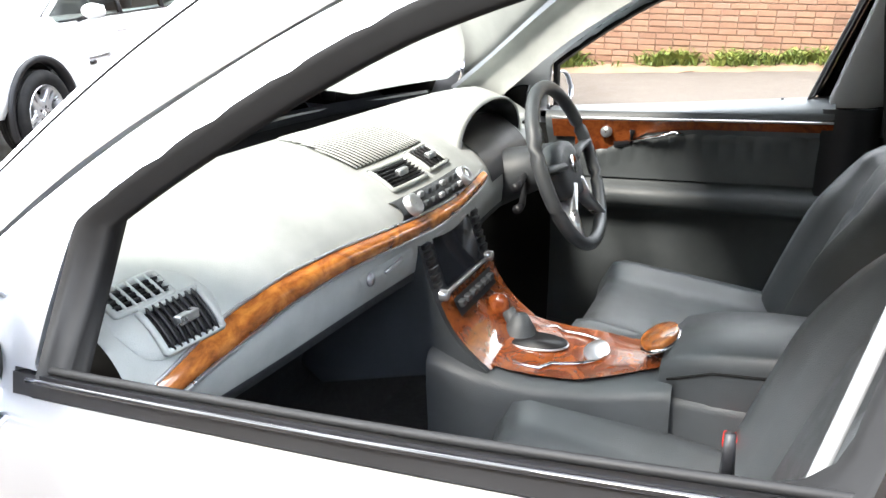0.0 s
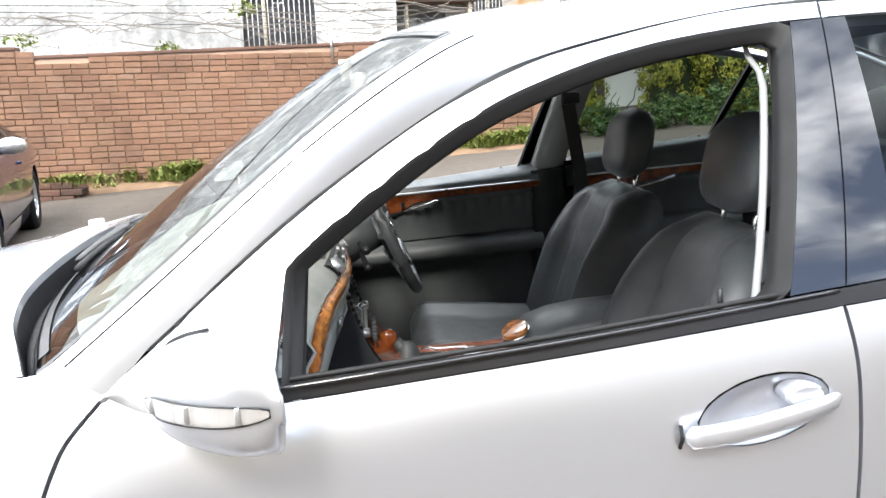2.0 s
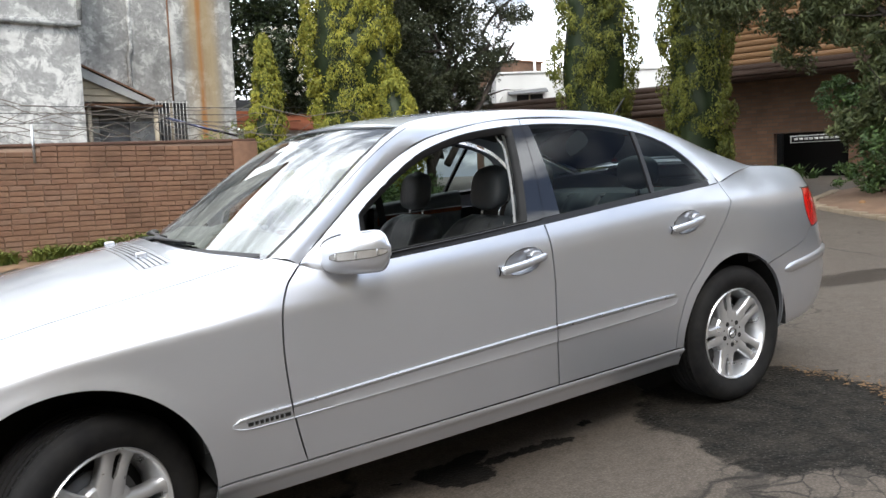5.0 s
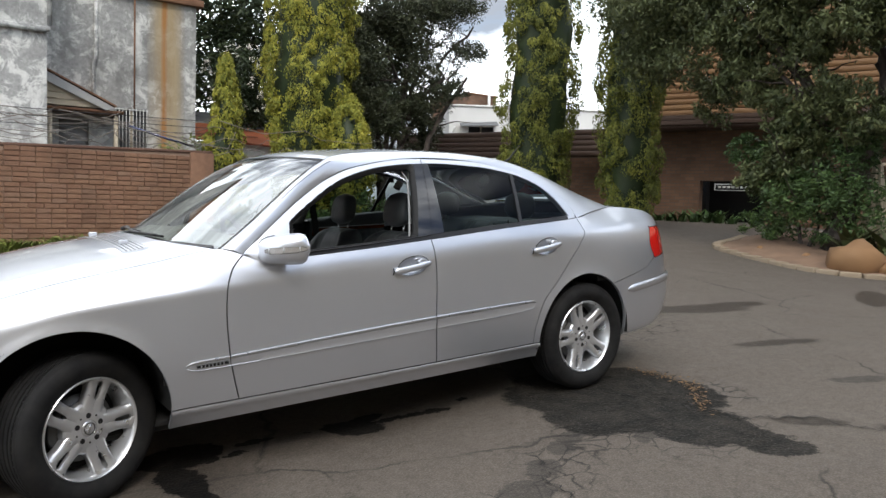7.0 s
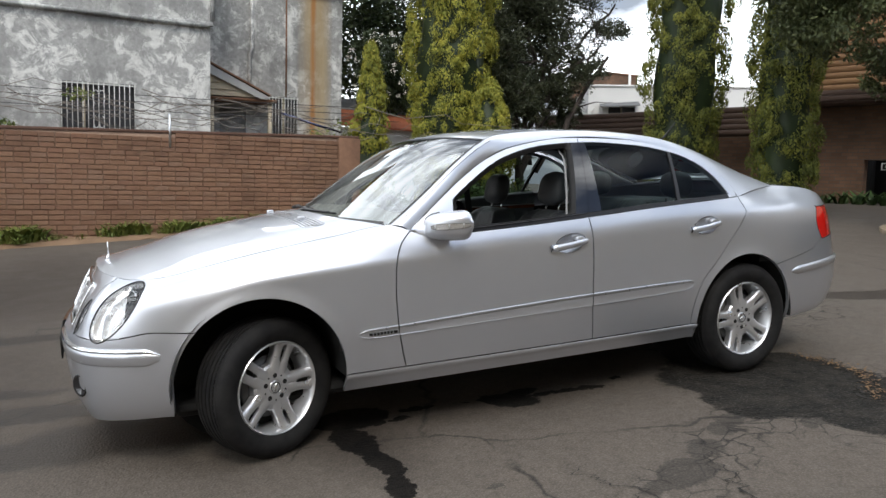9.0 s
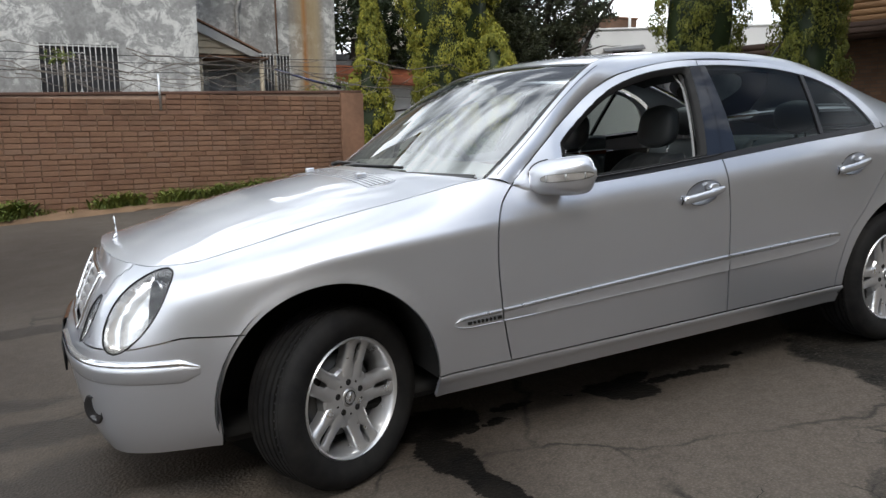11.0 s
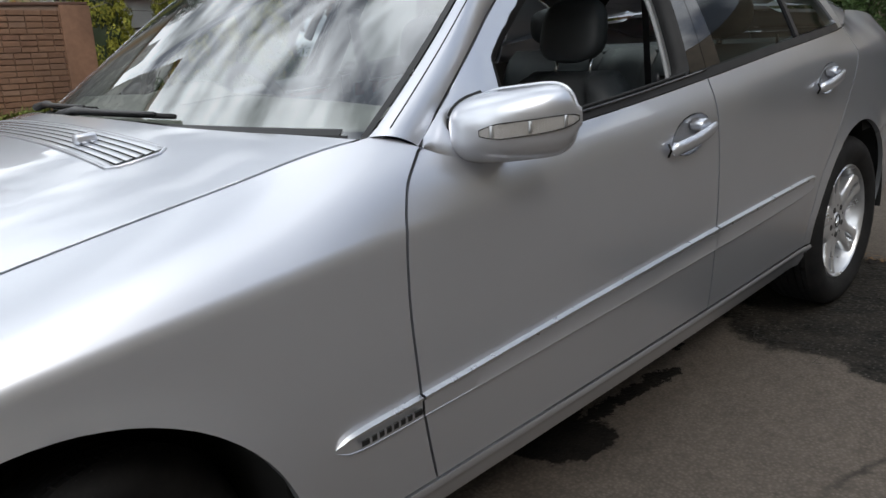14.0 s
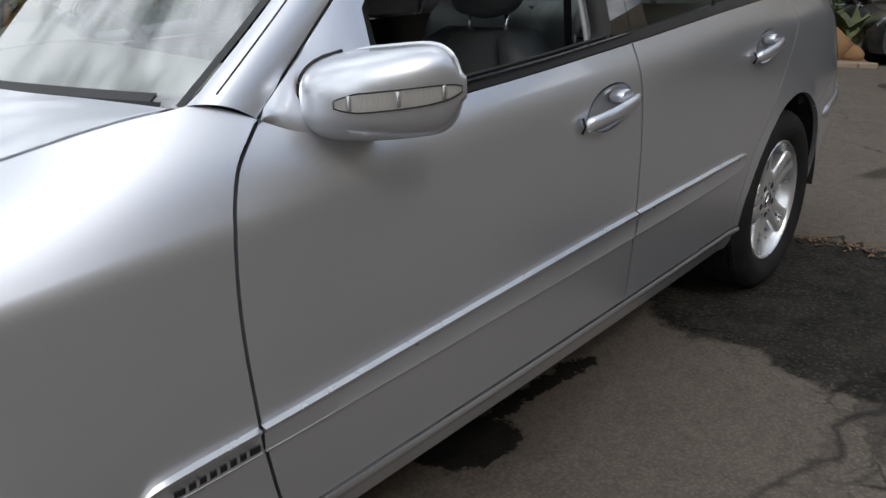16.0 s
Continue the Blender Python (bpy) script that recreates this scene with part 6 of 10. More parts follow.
ss = np.linspace(0, st_s[-1], 500)
ed = np.array([top_edge(s) for s in ss])
mono = np.maximum.accumulate(ed[:, 0] + np.arange(500) * 1e-7)
s_edge = lambda x: np.interp(x, mono, ss)
crown_f = pchip((-0.62, -0.55, -0.43, -0.2, 0.1, 0.4, 0.62), (0.0, 0.02, 0.055, 0.078, 0.075, 0.06, 0.045))
xe0 = float(ed[0, 0])


def bonnet_pt(x, k):
    """The bonnet narrows to its rounded front edge."""
    e = top_edge(float(s_edge(x)))
    return (e[0] - 0.07 * smooth01((x - 0.2) / 0.42) * (1 - abs(k) ** 2.0), e[1] * -k, e[2] + float(crown_f(x)) * (1 - abs(k) ** 2.4))


hood_x = np.r_[xe0 + 0.0015, xe0 + 0.006, xe0 + 0.015, np.linspace(xe0 + 0.03, 0.605, 60)]
hood_end = pchip((0.0, 0.50, 0.74, 0.875, 1.0), (0.487, 0.500, 0.536, 0.574, 0.609))
hood = grid_bm([[bonnet_pt(xe0 + (x - xe0) * (float(hood_end(abs(k))) - xe0) / (0.605 - xe0), k) for k in np.sin(np.linspace(-1, 1, 61) * math.pi / 2)] for x in hood_x])
hood.normal_update()
if sum(f.normal.z for f in hood.faces) < 0:
    bmesh.ops.reverse_faces(hood, faces=hood.faces[:])
bonnet = part("bonnet", lipped(hood, 0.014, 0.002), SILVER, car)
crown_r = pchip((3.2, 3.4, 3.7, 3.84, 3.9), (0.03, 0.03, 0.022, 0.012, 0.0))
boot = grid_bm([[(e[0] + 0.10 * (1 - abs(k) ** 2) * smooth01((3.3 - x) / 0.1), e[1] * -k, e[2] + float(crown_r(x)) * (1 - abs(k) ** 2.4)) for k in np.linspace(-1, 1, 41)] for x in np.linspace(3.245, float(ed[-1, 0]) - 0.002, 36) for e in [top_edge(float(s_edge(x)))]])
boot.normal_update()
if sum(f.normal.z for f in boot.faces) < 0:
    bmesh.ops.reverse_faces(boot, faces=boot.faces[:])
part("boot_lid", lipped(boot, 0.014, 0.002), SILVER, car)


# ---- places on the finished flank
def round_corner(s, z, out=0.0):
    """The place at s and height z, moved outwards."""
    tab = column(s)[2]
    return flank(s, float(np.interp(z, tab[:, 0], V_TAB)), -out)


def side(x, z, out=0.0):
    """The place on the left flank at x and height z, moved outwards."""
    return round_corner(float(s_of_x(x)), z, out)


def both(name, bm, mat, parent, label="", smooth=True, sharp=None, parent_right=None):
    other = mirrored(bm)
    return part(name, bm, mat, parent, label, smooth, sharp), part(name, other, mat, parent_right or parent, label, smooth, sharp)


# ---- rubbing strips along the doors
strip_top = pchip((0.43, 0.45, 0.5, 0.62, 0.894, 1.204, 1.712, 2.30, 2.38, 2.40), (0.53, 0.545, 0.551, 0.555, 0.568, 0.582, 0.599, 0.607, 0.604, 0.588))
strip_low = pchip((0.43, 0.45, 0.5, 0.62, 1.203, 1.712, 2.30, 2.38, 2.40), (0.524, 0.512, 0.506, 0.507, 0.519, 0.530, 0.548, 0.558, 0.582))
SECTION = ((0.0, -0.004), (0.015, 0.0061), (0.06, 0.0071), (0.10, 0.0058), (0.6, 0.0068), (0.74, 0.0068), (0.76, 0.0035), (0.79, 0.0035), (0.81, 0.0105), (0.93, 0.0115), (1.0, -0.004))


def moulding(x0, x1, a, b):
    xs = np.linspace(x0, x1, max(8, int((x1 - x0) / 0.02)))
    ends = lambda x: min(1.0, (x - 0.43) / 0.03 + 0.05, (2.402 - x) / 0.03 + 0.05)
    rows = [[side(x, strip_low(x) + (strip_top(x) - strip_low(x)) * t, o * max(0.1, ends(x)) if o > 0 else o) for t, o in SECTION[a:b]] for x in xs]
    bm = grid_bm(rows)
    bmesh.ops.recalc_face_normals(bm, faces=bm.faces[:])
    bm.normal_update()
    if sum(f.normal.y for f in bm.faces) > 0:
        bmesh.ops.reverse_faces(bm, faces=bm.faces[:])
    return bm


for x0, x1, host in ((0.432, 0.619, "fender"), (0.625, 1.703, "front_door"), (1.709, 2.40, "rear_door")):
    for nm, a, b, mat, lab in (("moulding", 0, 8, SILVER, "silver rubbing strip"), ("moulding_strip", 7, 11, SATIN, "bright strip on the moulding")):
        both(nm, moulding(x0, x1, a, b), mat, panels[host], lab, True, 35, panels[host + "_right"])
# dark raised lettering plate on the front moulding, as bars
for x0, x1 in ((0.475, 0.492), (0.497, 0.508), (0.513, 0.524), (0.529, 0.540), (0.545, 0.556), (0.561, 0.572), (0.577, 0.588), (0.593, 0.612)):
    rows = [[side(x, strip_low(x) + (strip_top(x) - strip_low(x)) * t, o) for t, o in ((0.30, 0.011), (0.33, 0.0145), (0.55, 0.0145), (0.58, 0.012))] for x in (x0, x0 + 0.002, x1 - 0.002, x1)]
    part("badge_bar", grid_bm(rows), BLACK, panels["fender"], "black badge bar", False)

# ---- door handles in their cups
def handle(cx, cz, host):
    ring = np.linspace(0, 2 * math.pi, 40, endpoint=False)
    rows = []
    for r, sink in ((1.0, -0.0006), (0.97, 0.003), (0.9, 0.009), (0.75, 0.017), (0.5, 0.023), (0.2, 0.026), (0.01, 0.026)):
        row = []
        for k in ring:
            dx, dz = 0.092 * r * math.cos(k), 0.045 * r * math.sin(k)
            row.append(side(cx + dx, cz + dz + dx * 0.12, -sink))
        rows.append(row)
    cup = grid_bm(rows, closed_v=True)
    bmesh.ops.recalc_face_normals(cup, faces=cup.faces[:])
    cup.normal_update()
    if sum(f.normal.y for f in cup.faces) > 0:
        bmesh.ops.reverse_faces(cup, faces=cup.faces[:])
    both("handle_cup", cup, SILVER, panels[host], "", True, None, panels[host + "_right"])
    rows = []
    for t in np.linspace(0, 1, 24):
        x = cx - 0.118 + 0.222 * t
        z = cz - 0.020 + 0.020 * t + 0.010 * t * t
        base = side(x, z)[1]
        bend = math.sin(math.pi * min(1, max(0, t))) ** 0.5
        hh = np.interp(t, (0, 0.04, 0.3, 0.7, 0.95, 1), (0.004, 0.016, 0.0165, 0.0155, 0.012, 0.003))
        dd = np.interp(t, (0, 0.04, 0.3, 0.7, 0.95, 1), (0.003, 0.010, 0.010, 0.010, 0.008, 0.002))
        out = 0.010 + 0.014 * bend
        rows.append([(x, base - out + dd * math.cos(k), z + hh * math.sin(k)) for k in np.linspace(0, 2 * math.pi, 14, endpoint=False)])
    bm = grid_bm(rows, closed_v=True)
    bm.faces.new([v for v in bm.verts if abs(v.co.x - (cx - 0.118)) < 1e-5])
    bmesh.ops.recalc_face_normals(bm, faces=bm.faces[:])
    both("door_handle", bm, SILVER, panels[host], "silver pull handle", True, None, panels[host + "_right"])
    edge = tube_bm([side(cx - 0.121, cz - 0.036, 0.004), side(cx - 0.1205, cz - 0.02, 0.012), side(cx - 0.119, cz - 0.004, 0.004)], 0.003, 6)
    part("handle_gasket", edge, BLACK, panels[host])
    lock = grid_bm([[(cx + 0.055 + 0.028 * math.cos(k) * r, side(cx + 0.055, cz + 0.012)[1] - o, cz + 0.016 + 0.016 * math.sin(k) * r) for k in np.linspace(0, 2 * math.pi, 16, endpoint=False)] for r, o in ((1.0, -0.02), (1.0, 0.006), (0.85, 0.010), (0.02, 0.011))], closed_v=True)
    bmesh.ops.recalc_face_normals(lock, faces=lock.faces[:])
    both("handle_lock", lock, SILVER, panels[host], "", True, 40, panels[host + "_right"])


handle(CUPS[0][0], CUPS[0][1], "front_door")
handle(CUPS[1][0], CUPS[1][1], "rear_door")

# ---- wing mirrors
M_OFF = np.array((0.015, 0.032))
M_FRONT = M_OFF + through_points([(0.862, -0.866), (0.808, -0.868), (0.768, -0.892), (0.768, -0.938), (0.795, -0.985), (0.842, -1.026), (0.898, -1.052), (0.944, -1.056)], 34)
M_REAR = [(0.872 + 0.084 * t, -0.834 - 0.186 * t) for t in np.linspace(0, 1, 34)]


def mirror_pt(i, w, out=0.0):
    t = i / 33
    half = 0.067 * max(0.05, 1 - abs(2 * t - 0.96) ** 5.0) ** 0.5
    e = max(0.0, 1 - abs(w) ** 3.2) ** 0.42
    f, r = np.array(M_FRONT[i]), np.array(M_REAR[i])
    q = r + (f - r) * e
    n = (f - r) / max(1e-6, np.linalg.norm(f - r))
    q = q + n * out
    return (float(q[0]), float(q[1]), 0.990 + 0.016 * t + half * w)


W_ROWS = np.sin(np.linspace(-math.pi / 2, math.pi / 2, 25))
mir = grid_bm([[mirror_pt(i, w) for w in W_ROWS] for i in range(8, 34)])
bmesh.ops.remove_doubles(mir, verts=mir.verts[:], dist=0.0004)
bmesh.ops.recalc_face_normals(mir, faces=mir.faces[:])
mir.normal_update()
if sum(f.normal.x for f in mir.faces) > 0:
    bmesh.ops.reverse_faces(mir, faces=mir.faces[:])
wm, wm2 = both("wing_mirror", mir, SILVER, panels["front_door"], "silver door mirror with clear indicator", True, None, panels["front_door_right"])
face = grid_bm([[(M_REAR[i][0] - 0.004, M_REAR[i][1], mirror_pt(i, w)[2]) for w in np.linspace(-0.93, 0.93, 5)] for i in range(1, 33)])
both("mirror_glass", face, MIRROR, wm, "mirror glass", True, None, wm2)
rim_pts = [(M_REAR[i][0] + 0.003, M_REAR[i][1], mirror_pt(i, 1)[2]) for i in range(0, 34)] + [(M_REAR[i][0] + 0.003, M_REAR[i][1], mirror_pt(i, -1)[2]) for i in range(33, -1, -1)]
both("mirror_rim", tube_bm(rim_pts + rim_pts[:1], 0.003, 8), SILVER, wm, "", True, None, wm2)
ind_h = lambda i: 0.19 * min(1.0, (i - 14.6) / 3.4) ** 0.5
lens = grid_bm([[mirror_pt(i, 0.0 + ind_h(i) * w, 0.0048) for w in np.linspace(-1, 1, 6)] for i in range(15, 33)])
back = grid_bm([[mirror_pt(i, 0.0 + ind_h(i) * w, 0.0026) for w in np.linspace(-1, 1, 6)] for i in range(15, 33)])
for bm in (lens, back):
    bm.normal_update()
    if sum(f.normal.x + f.normal.y for f in bm.faces) > 0:
        bmesh.ops.reverse_faces(bm, faces=bm.faces[:])
both("indicator_reflector", back, INDICATOR, wm, "", True, None, wm2)
for ob in both("indicator_lens", lens, LENS, wm, "clear indicator lens", True, None, wm2):
    ob.visible_shadow = False
for i0 in (17, 23, 29):
    both("indicator_bulb", join_bm(*[box_bm(-0.003, -0.003, -0.010, 0.003, 0.003, 0.010, 0.001, 1, Matrix.Translation(mirror_pt(i, 0.02, 0.003))) for i in (i0, )]), SATIN, wm, "", True, None, wm2)
edge_pts = [mirror_pt(i, 0.01 + ind_h(i), 0.003) for i in range(15, 33)] + [mirror_pt(i, -0.01 - ind_h(i), 0.003) for i in range(32, 14, -1)]
both("indicator_frame", tube_bm(edge_pts + edge_pts[:1], 0.0011, 6), TRIMBLACK, wm, "", True, None, wm2)
neck = grid_bm([[mirror_pt(i, w, -0.003) for w in W_ROWS] for i in range(0, 10)])
bmesh.ops.recalc_face_normals(neck, faces=neck.faces[:])
both("mirror_neck", neck, BLACK, wm, "black mirror neck", True, None, wm2)
gasket = [mirror_pt(8, w, 0.0) for w in np.linspace(-0.98, 0.98, 24)]
both("mirror_gasket", tube_bm(gasket, 0.0045, 8), BLACK, wm, "", True, None, wm2)
foot = grid_bm([[(0.846 + 0.044 * (1 - 0.15 * t) * math.cos(k), -0.856 - 0.03 * t, 0.982 - 0.018 * (1 - t) + 0.05 * (1 - 0.1 * t) * math.sin(k)) for k in np.linspace(0, 2 * math.pi, 20, endpoint=False)] for t in np.linspace(0, 1, 6)], closed_v=True)
bmesh.ops.recalc_face_normals(foot, faces=foot.faces[:])
both("mirror_foot", foot, BLACK, wm, "", True, None, wm2)

# ---- lamps
def lamp_fill(which, nm, sink, mat_in, lens_mat, lab):
    raw = only(side_all, lambda x, y, z: region(x, y, z) == which)
    raw.normal_update()
    inside = raw.copy()
    c = sum((v.co for v in inside.verts), Vector()) / len(inside.verts)
    nrm = {v.index: v.normal.copy() for v in inside.verts}
    inside.verts.index_update()
    for v in inside.verts:
        rim = any(len(e.link_faces) == 1 for e in v.link_edges)
        v.co -= v.normal * (0.006 if rim else sink)
    for v in raw.verts:
        v.co -= v.normal * 0.001
    both(nm, inside, mat_in, car, lab)
    for ob in both(nm + "_lens", raw.copy(), lens_mat, car):
        ob.visible_shadow = False
    loops = [e for e in raw.edges if len(e.link_faces) == 1]
    nxt = {}
    for e in loops:
        for p, q in (e.verts, reversed(e.verts)):
            nxt.setdefault(p, []).append(q)
    start = loops[0].verts[0]
    path, prev, cur = [start.co.copy()], None, start
    while True:
        step = [v for v in nxt[cur] if v is not prev]
        if not step:
            break
        prev, cur = cur, step[0]
        path.append(cur.co.copy())
        if cur is start or len(path) > 500:
            break
    ring = tube_bm(path, 0.0032, 6, False)
    both(nm + "_rim", ring, BLACK, car)
    raw.free()


lamp_fill("lamp", "headlamp", 0.03, REFLECTOR, LENS, "clear oval headlamp")
lamp_fill("lamp_in", "headlamp", 0.025, REFLECTOR, LENS, "clear oval headlamp")
lamp_fill("tail", "tail_lamp", 0.012, REDLENS, REDLENS, "red tail lamp")
for x, y, z, r in ((-0.565, -0.655, 0.68, 0.045), (-0.50, -0.69, 0.765, 0.032), (-0.655, -0.50, 0.67, 0.04)):
    bm = lathe_bm(((0.05, r * 0.35), (0.02, r * 0.7), (-0.012, r), (-0.016, r * 0.96), (0.0, r * 0.8), (0.03, 0.002)), 20, "x")
    bm.transform(Matrix.Translation((x + 0.02, y + 0.01, z)) @ Matrix.Rotation(radians(22), 4, "Z"))
    both("headlamp_projector", bm, CHROME, car)

# ---- grille, emblem, plate, bumper strips
s_half = lambda y: float(np.interp(y, [p[1] for p in st_plan[7::-1]], st_s[7::-1]))


def nose_pt(y, z, out=0.0):
    p = round_corner(s_half(-abs(y)), z, out)
    return (p[0], y, z)


gr = [nose_pt(y, z, 0.004) for y, z in [(k * 0.30, 0.603) for k in np.linspace(-1, 1, 15)] + [(0.30 + 0.30 * (z - 0.6), z) for z in np.linspace(0.615, 0.775, 7)] + [(-k * 0.355, 0.786) for k in np.linspace(-1, 1, 15)] + [(-0.30 - 0.30 * (z - 0.6), z) for z in np.linspace(0.775, 0.615, 7)]]
grille = part("grille_frame", tube_bm(gr + gr[:1], 0.009, 8, False), CHROME, car, "chrome radiator grille frame")
for z in (0.632, 0.664, 0.696, 0.728, 0.760):
    hw = 0.295 + 0.30 * (z - 0.6)
    rows = [[(p[0] - o, p[1], p[2] + d) for o, d in ((-0.02, 0.012), (0.004, 0.008), (0.008, 0.0), (0.002, -0.007), (-0.02, -0.004))] for p in [nose_pt(y, z) for y in np.linspace(-hw, hw, 25)]]
    part("grille_slat", grid_bm(rows), SATIN, grille)
part("grille_bar", tube_bm([nose_pt(0.0, z, 0.006) for z in np.linspace(0.61, 0.782, 8)], 0.008, 8), SATIN, grille)
part("grille_back", grid_bm([[(p[0] + 0.04, p[1], p[2]) for p in [nose_pt(y, z) for z in (0.59, 0.69, 0.80)]] for y in np.linspace(-0.38, 0.38, 15)]), DARK, grille)
e0 = bonnet_pt(xe0 + 0.05, 0.0)
ringp = [(e0[0] + 0.008, 0.032 * math.cos(k), e0[2] + 0.062 + 0.032 * math.sin(k)) for k in np.linspace(0, 2 * math.pi, 25)]
part("bonnet_ornament", join_bm(tube_bm(ringp, 0.0025, 6, False), tube_bm([e0, (e0[0] + 0.008, 0, e0[2] + 0.03)], [0.012, 0.004], 8), *[tube_bm([(e0[0] + 0.008, 0, e0[2] + 0.062), (e0[0] + 0.008, 0.031 * math.cos(a), e0[2] + 0.062 + 0.031 * math.sin(a))], 0.0025, 6) for a in (math.pi / 2, math.pi * 7 / 6, -math.pi / 6)]), CHROME, car, "chrome ornament on a short stalk")
plate = [nose_pt(y, z, 0.012) for y, z in ((-0.19, 0.43), (0.19, 0.43), (0.19, 0.53), (-0.19, 0.53))]
npl = part("number_plate", plate_bm(plate, 0.006, (-1, 0, 0)), BLACK, car, "dark number plate")
for y in np.linspace(-0.13, 0.13, 6):
    part("plate_bar", box_bm(plate[0][0] - 0.0085, y - 0.014, 0.455, plate[0][0] - 0.006, y + 0.014, 0.51), WHITE_PLASTIC, npl)


def corner_strip(s0, s1, zlow, zhigh, sec, n=60):
    rows = []
    for i, s in enumerate(np.linspace(s0, s1, n)):
        x = plan_at(s)[0]
        fade = min(1.0, (n - 1 - i) / 4 + 0.08) if s1 > s0 else min(1.0, (n - 1 - i) / 4 + 0.08)
        lo, hi = zlow(x), zhigh(x)
        mid = (lo + hi) / 2
        rows.append([round_corner(s, mid + ((lo + (hi - lo) * t) - mid) * (0.3 + 0.7 * fade), o * fade if o > 0 else o) for t, o in sec])
    bm = grid_bm(rows)
    bmesh.ops.recalc_face_normals(bm, faces=bm.faces[:])
    bm.normal_update()
    c = Vector((1.5, 0, 0.5))
    if sum(f.normal.dot(f.calc_center_median() - c) for f in bm.faces) < 0:
        bmesh.ops.reverse_faces(bm, faces=bm.faces[:])
    return bm


sf0, sf1 = float(st_s[1]) * 0.4, float(s_of_x(-0.41))
both("bumper_strip", corner_strip(sf0, sf1, lambda x: 0.488, lambda x: 0.565, ((0.0, -0.004), (0.04, 0.004), (0.12, 0.007), (0.5, 0.010), (0.76, 0.010), (0.78, 0.006))), SILVER, panels["front_bumper"])
both("bumper_chrome", corner_strip(sf0, sf1, lambda x: 0.488, lambda x: 0.565, ((0.77, 0.007), (0.80, 0.014), (0.88, 0.016), (0.96, 0.010), (1.0, -0.004))), CHROME, panels["front_bumper"], "chrome bumper strip")
sr0, sr1 = float(s_of_x(3.90)), float(s_of_x(3.205))
rz = lambda x: float(np.interp(x, (3.2, 3.88), (0.575, 0.615)))
both("bumper_strip", corner_strip(sr0, sr1, lambda x: rz(x) - 0.022, lambda x: rz(x) + 0.03, ((0.0, -0.004), (0.05, 0.008), (0.5, 0.013), (0.8, 0.012), (1.0, -0.004))), SILVER, panels["rear_bumper"])
for x, y, z in ((-0.735, -0.56, 0.385), (-0.70, -0.62, 0.505)):
    r = 0.05 if z < 0.45 else 0.009
    bm = lathe_bm(((0.03, 0.01), (0.012, r * 0.8), (-0.004, r), (-0.008, r * 0.9), (-0.004, r * 0.75), (0.004, 0.002)), 20, "x")
    q = round_corner(s_half(y), z)
    bm.transform(Matrix.Translation(q) @ Matrix.Rotation(radians(32), 4, "Z"))
    both("fog_lamp" if r > 0.02 else "parking_sensor", bm, GLOSSBLACK if r > 0.02 else SILVER, panels["front_bumper"])

# ---- bonnet louvres, cowl, wipers
lou = part("bonnet_louvre", grid_bm([[tuple(np.array(bonnet_pt(x, k)) + (0, 0, 0.002)) for k in np.linspace(-0.70, 0.70, 40)] for x in np.linspace(0.295, 0.405, 6)]), DARK, bonnet, "silver louvred panel in the bonnet")
for x in np.linspace(0.302, 0.40, 6):
    rows = [[tuple(np.array(bonnet_pt(x + d, k)) + (0, 0, o)) for d, o in ((-0.0095, 0.0008), (-0.008, 0.0024), (0.005, 0.0029), (0.0085, 0.0008))] for k in np.linspace(-0.70, 0.70, 40)]
    part("louvre_slat", grid_bm(rows), SILVER, lou)
frame_l = [tuple(np.array(bonnet_pt(0.292, k)) + (0, 0, 0.001)) for k in np.linspace(-0.70, 0.70, 30)] + [tuple(np.array(bonnet_pt(x, 0.72)) + (0, 0, 0.001)) for x in (0.31, 0.35, 0.39)] + [tuple(np.array(bonnet_pt(0.41, -k)) + (0, 0, 0.001)) for k in np.linspace(-0.70, 0.70, 30)] + [tuple(np.array(bonnet_pt(x, -0.72)) + (0, 0, 0.001)) for x in (0.39, 0.35, 0.31)]
part("louvre_frame", tube_bm(frame_l + frame_l[:1], 0.0035, 6, False), SILVER, lou)
for k in (-0.45, 0.45):
    p = bonnet_pt(0.345, k)
    part("washer_jet", box_bm(p[0] - 0.02, p[1] - 0.014, p[2], p[0] + 0.02, p[1] + 0.014, p[2] + 0.02, 0.006), SILVER, lou)
ks = np.sin(np.linspace(-1, 1, 61) * math.pi / 2) * 0.985
edge_r = [np.array(bonnet_pt(float(hood_end(abs(k))), k)) for k in ks]
foot_w = [np.array(shell(0.03, k * 0.97)) for k in ks]
cowl = [[tuple(e + (-0.004, 0, -0.012)) for e in edge_r], [tuple(e + (0.004, 0, -0.05)) for e in edge_r]] + [[tuple(e * (1 - t) + f * t + np.array((0, 0, -0.05 - 0.012 * math.sin(t * 3.1)))) for e, f in zip(edge_r, foot_w)] for t in (0.25, 0.5, 0.75, 0.95)] + [[tuple(f + (-0.012, 0, -0.02)) for f in foot_w], [tuple(np.array(shell(0.012, k * 0.97)) + (0, 0, 0.001)) for k in ks]]
cw = part("cowl", grid_bm(cowl), TRIMBLACK, car, "black scuttle panel under the windscreen")
part("windscreen_band", shell_part(0.0, 0.10, -0.93, 0.93, 5, 40, -0.002), TRIMBLACK, car, "black edge band of the windscreen")
part("cowl_seal", tube_bm([tuple(e * 0.55 + f * 0.45 + np.array((0, 0, -0.045))) for e, f in zip(edge_r[4:-4], foot_w[4:-4])], 0.009, 8), BLACK, cw)
part("cowl_rib", tube_bm([tuple(e * 0.25 + f * 0.75 + np.array((0, 0, -0.045))) for e, f in zip(edge_r[4:-4], foot_w[4:-4])], 0.006, 8), WHITE_PLASTIC, cw)
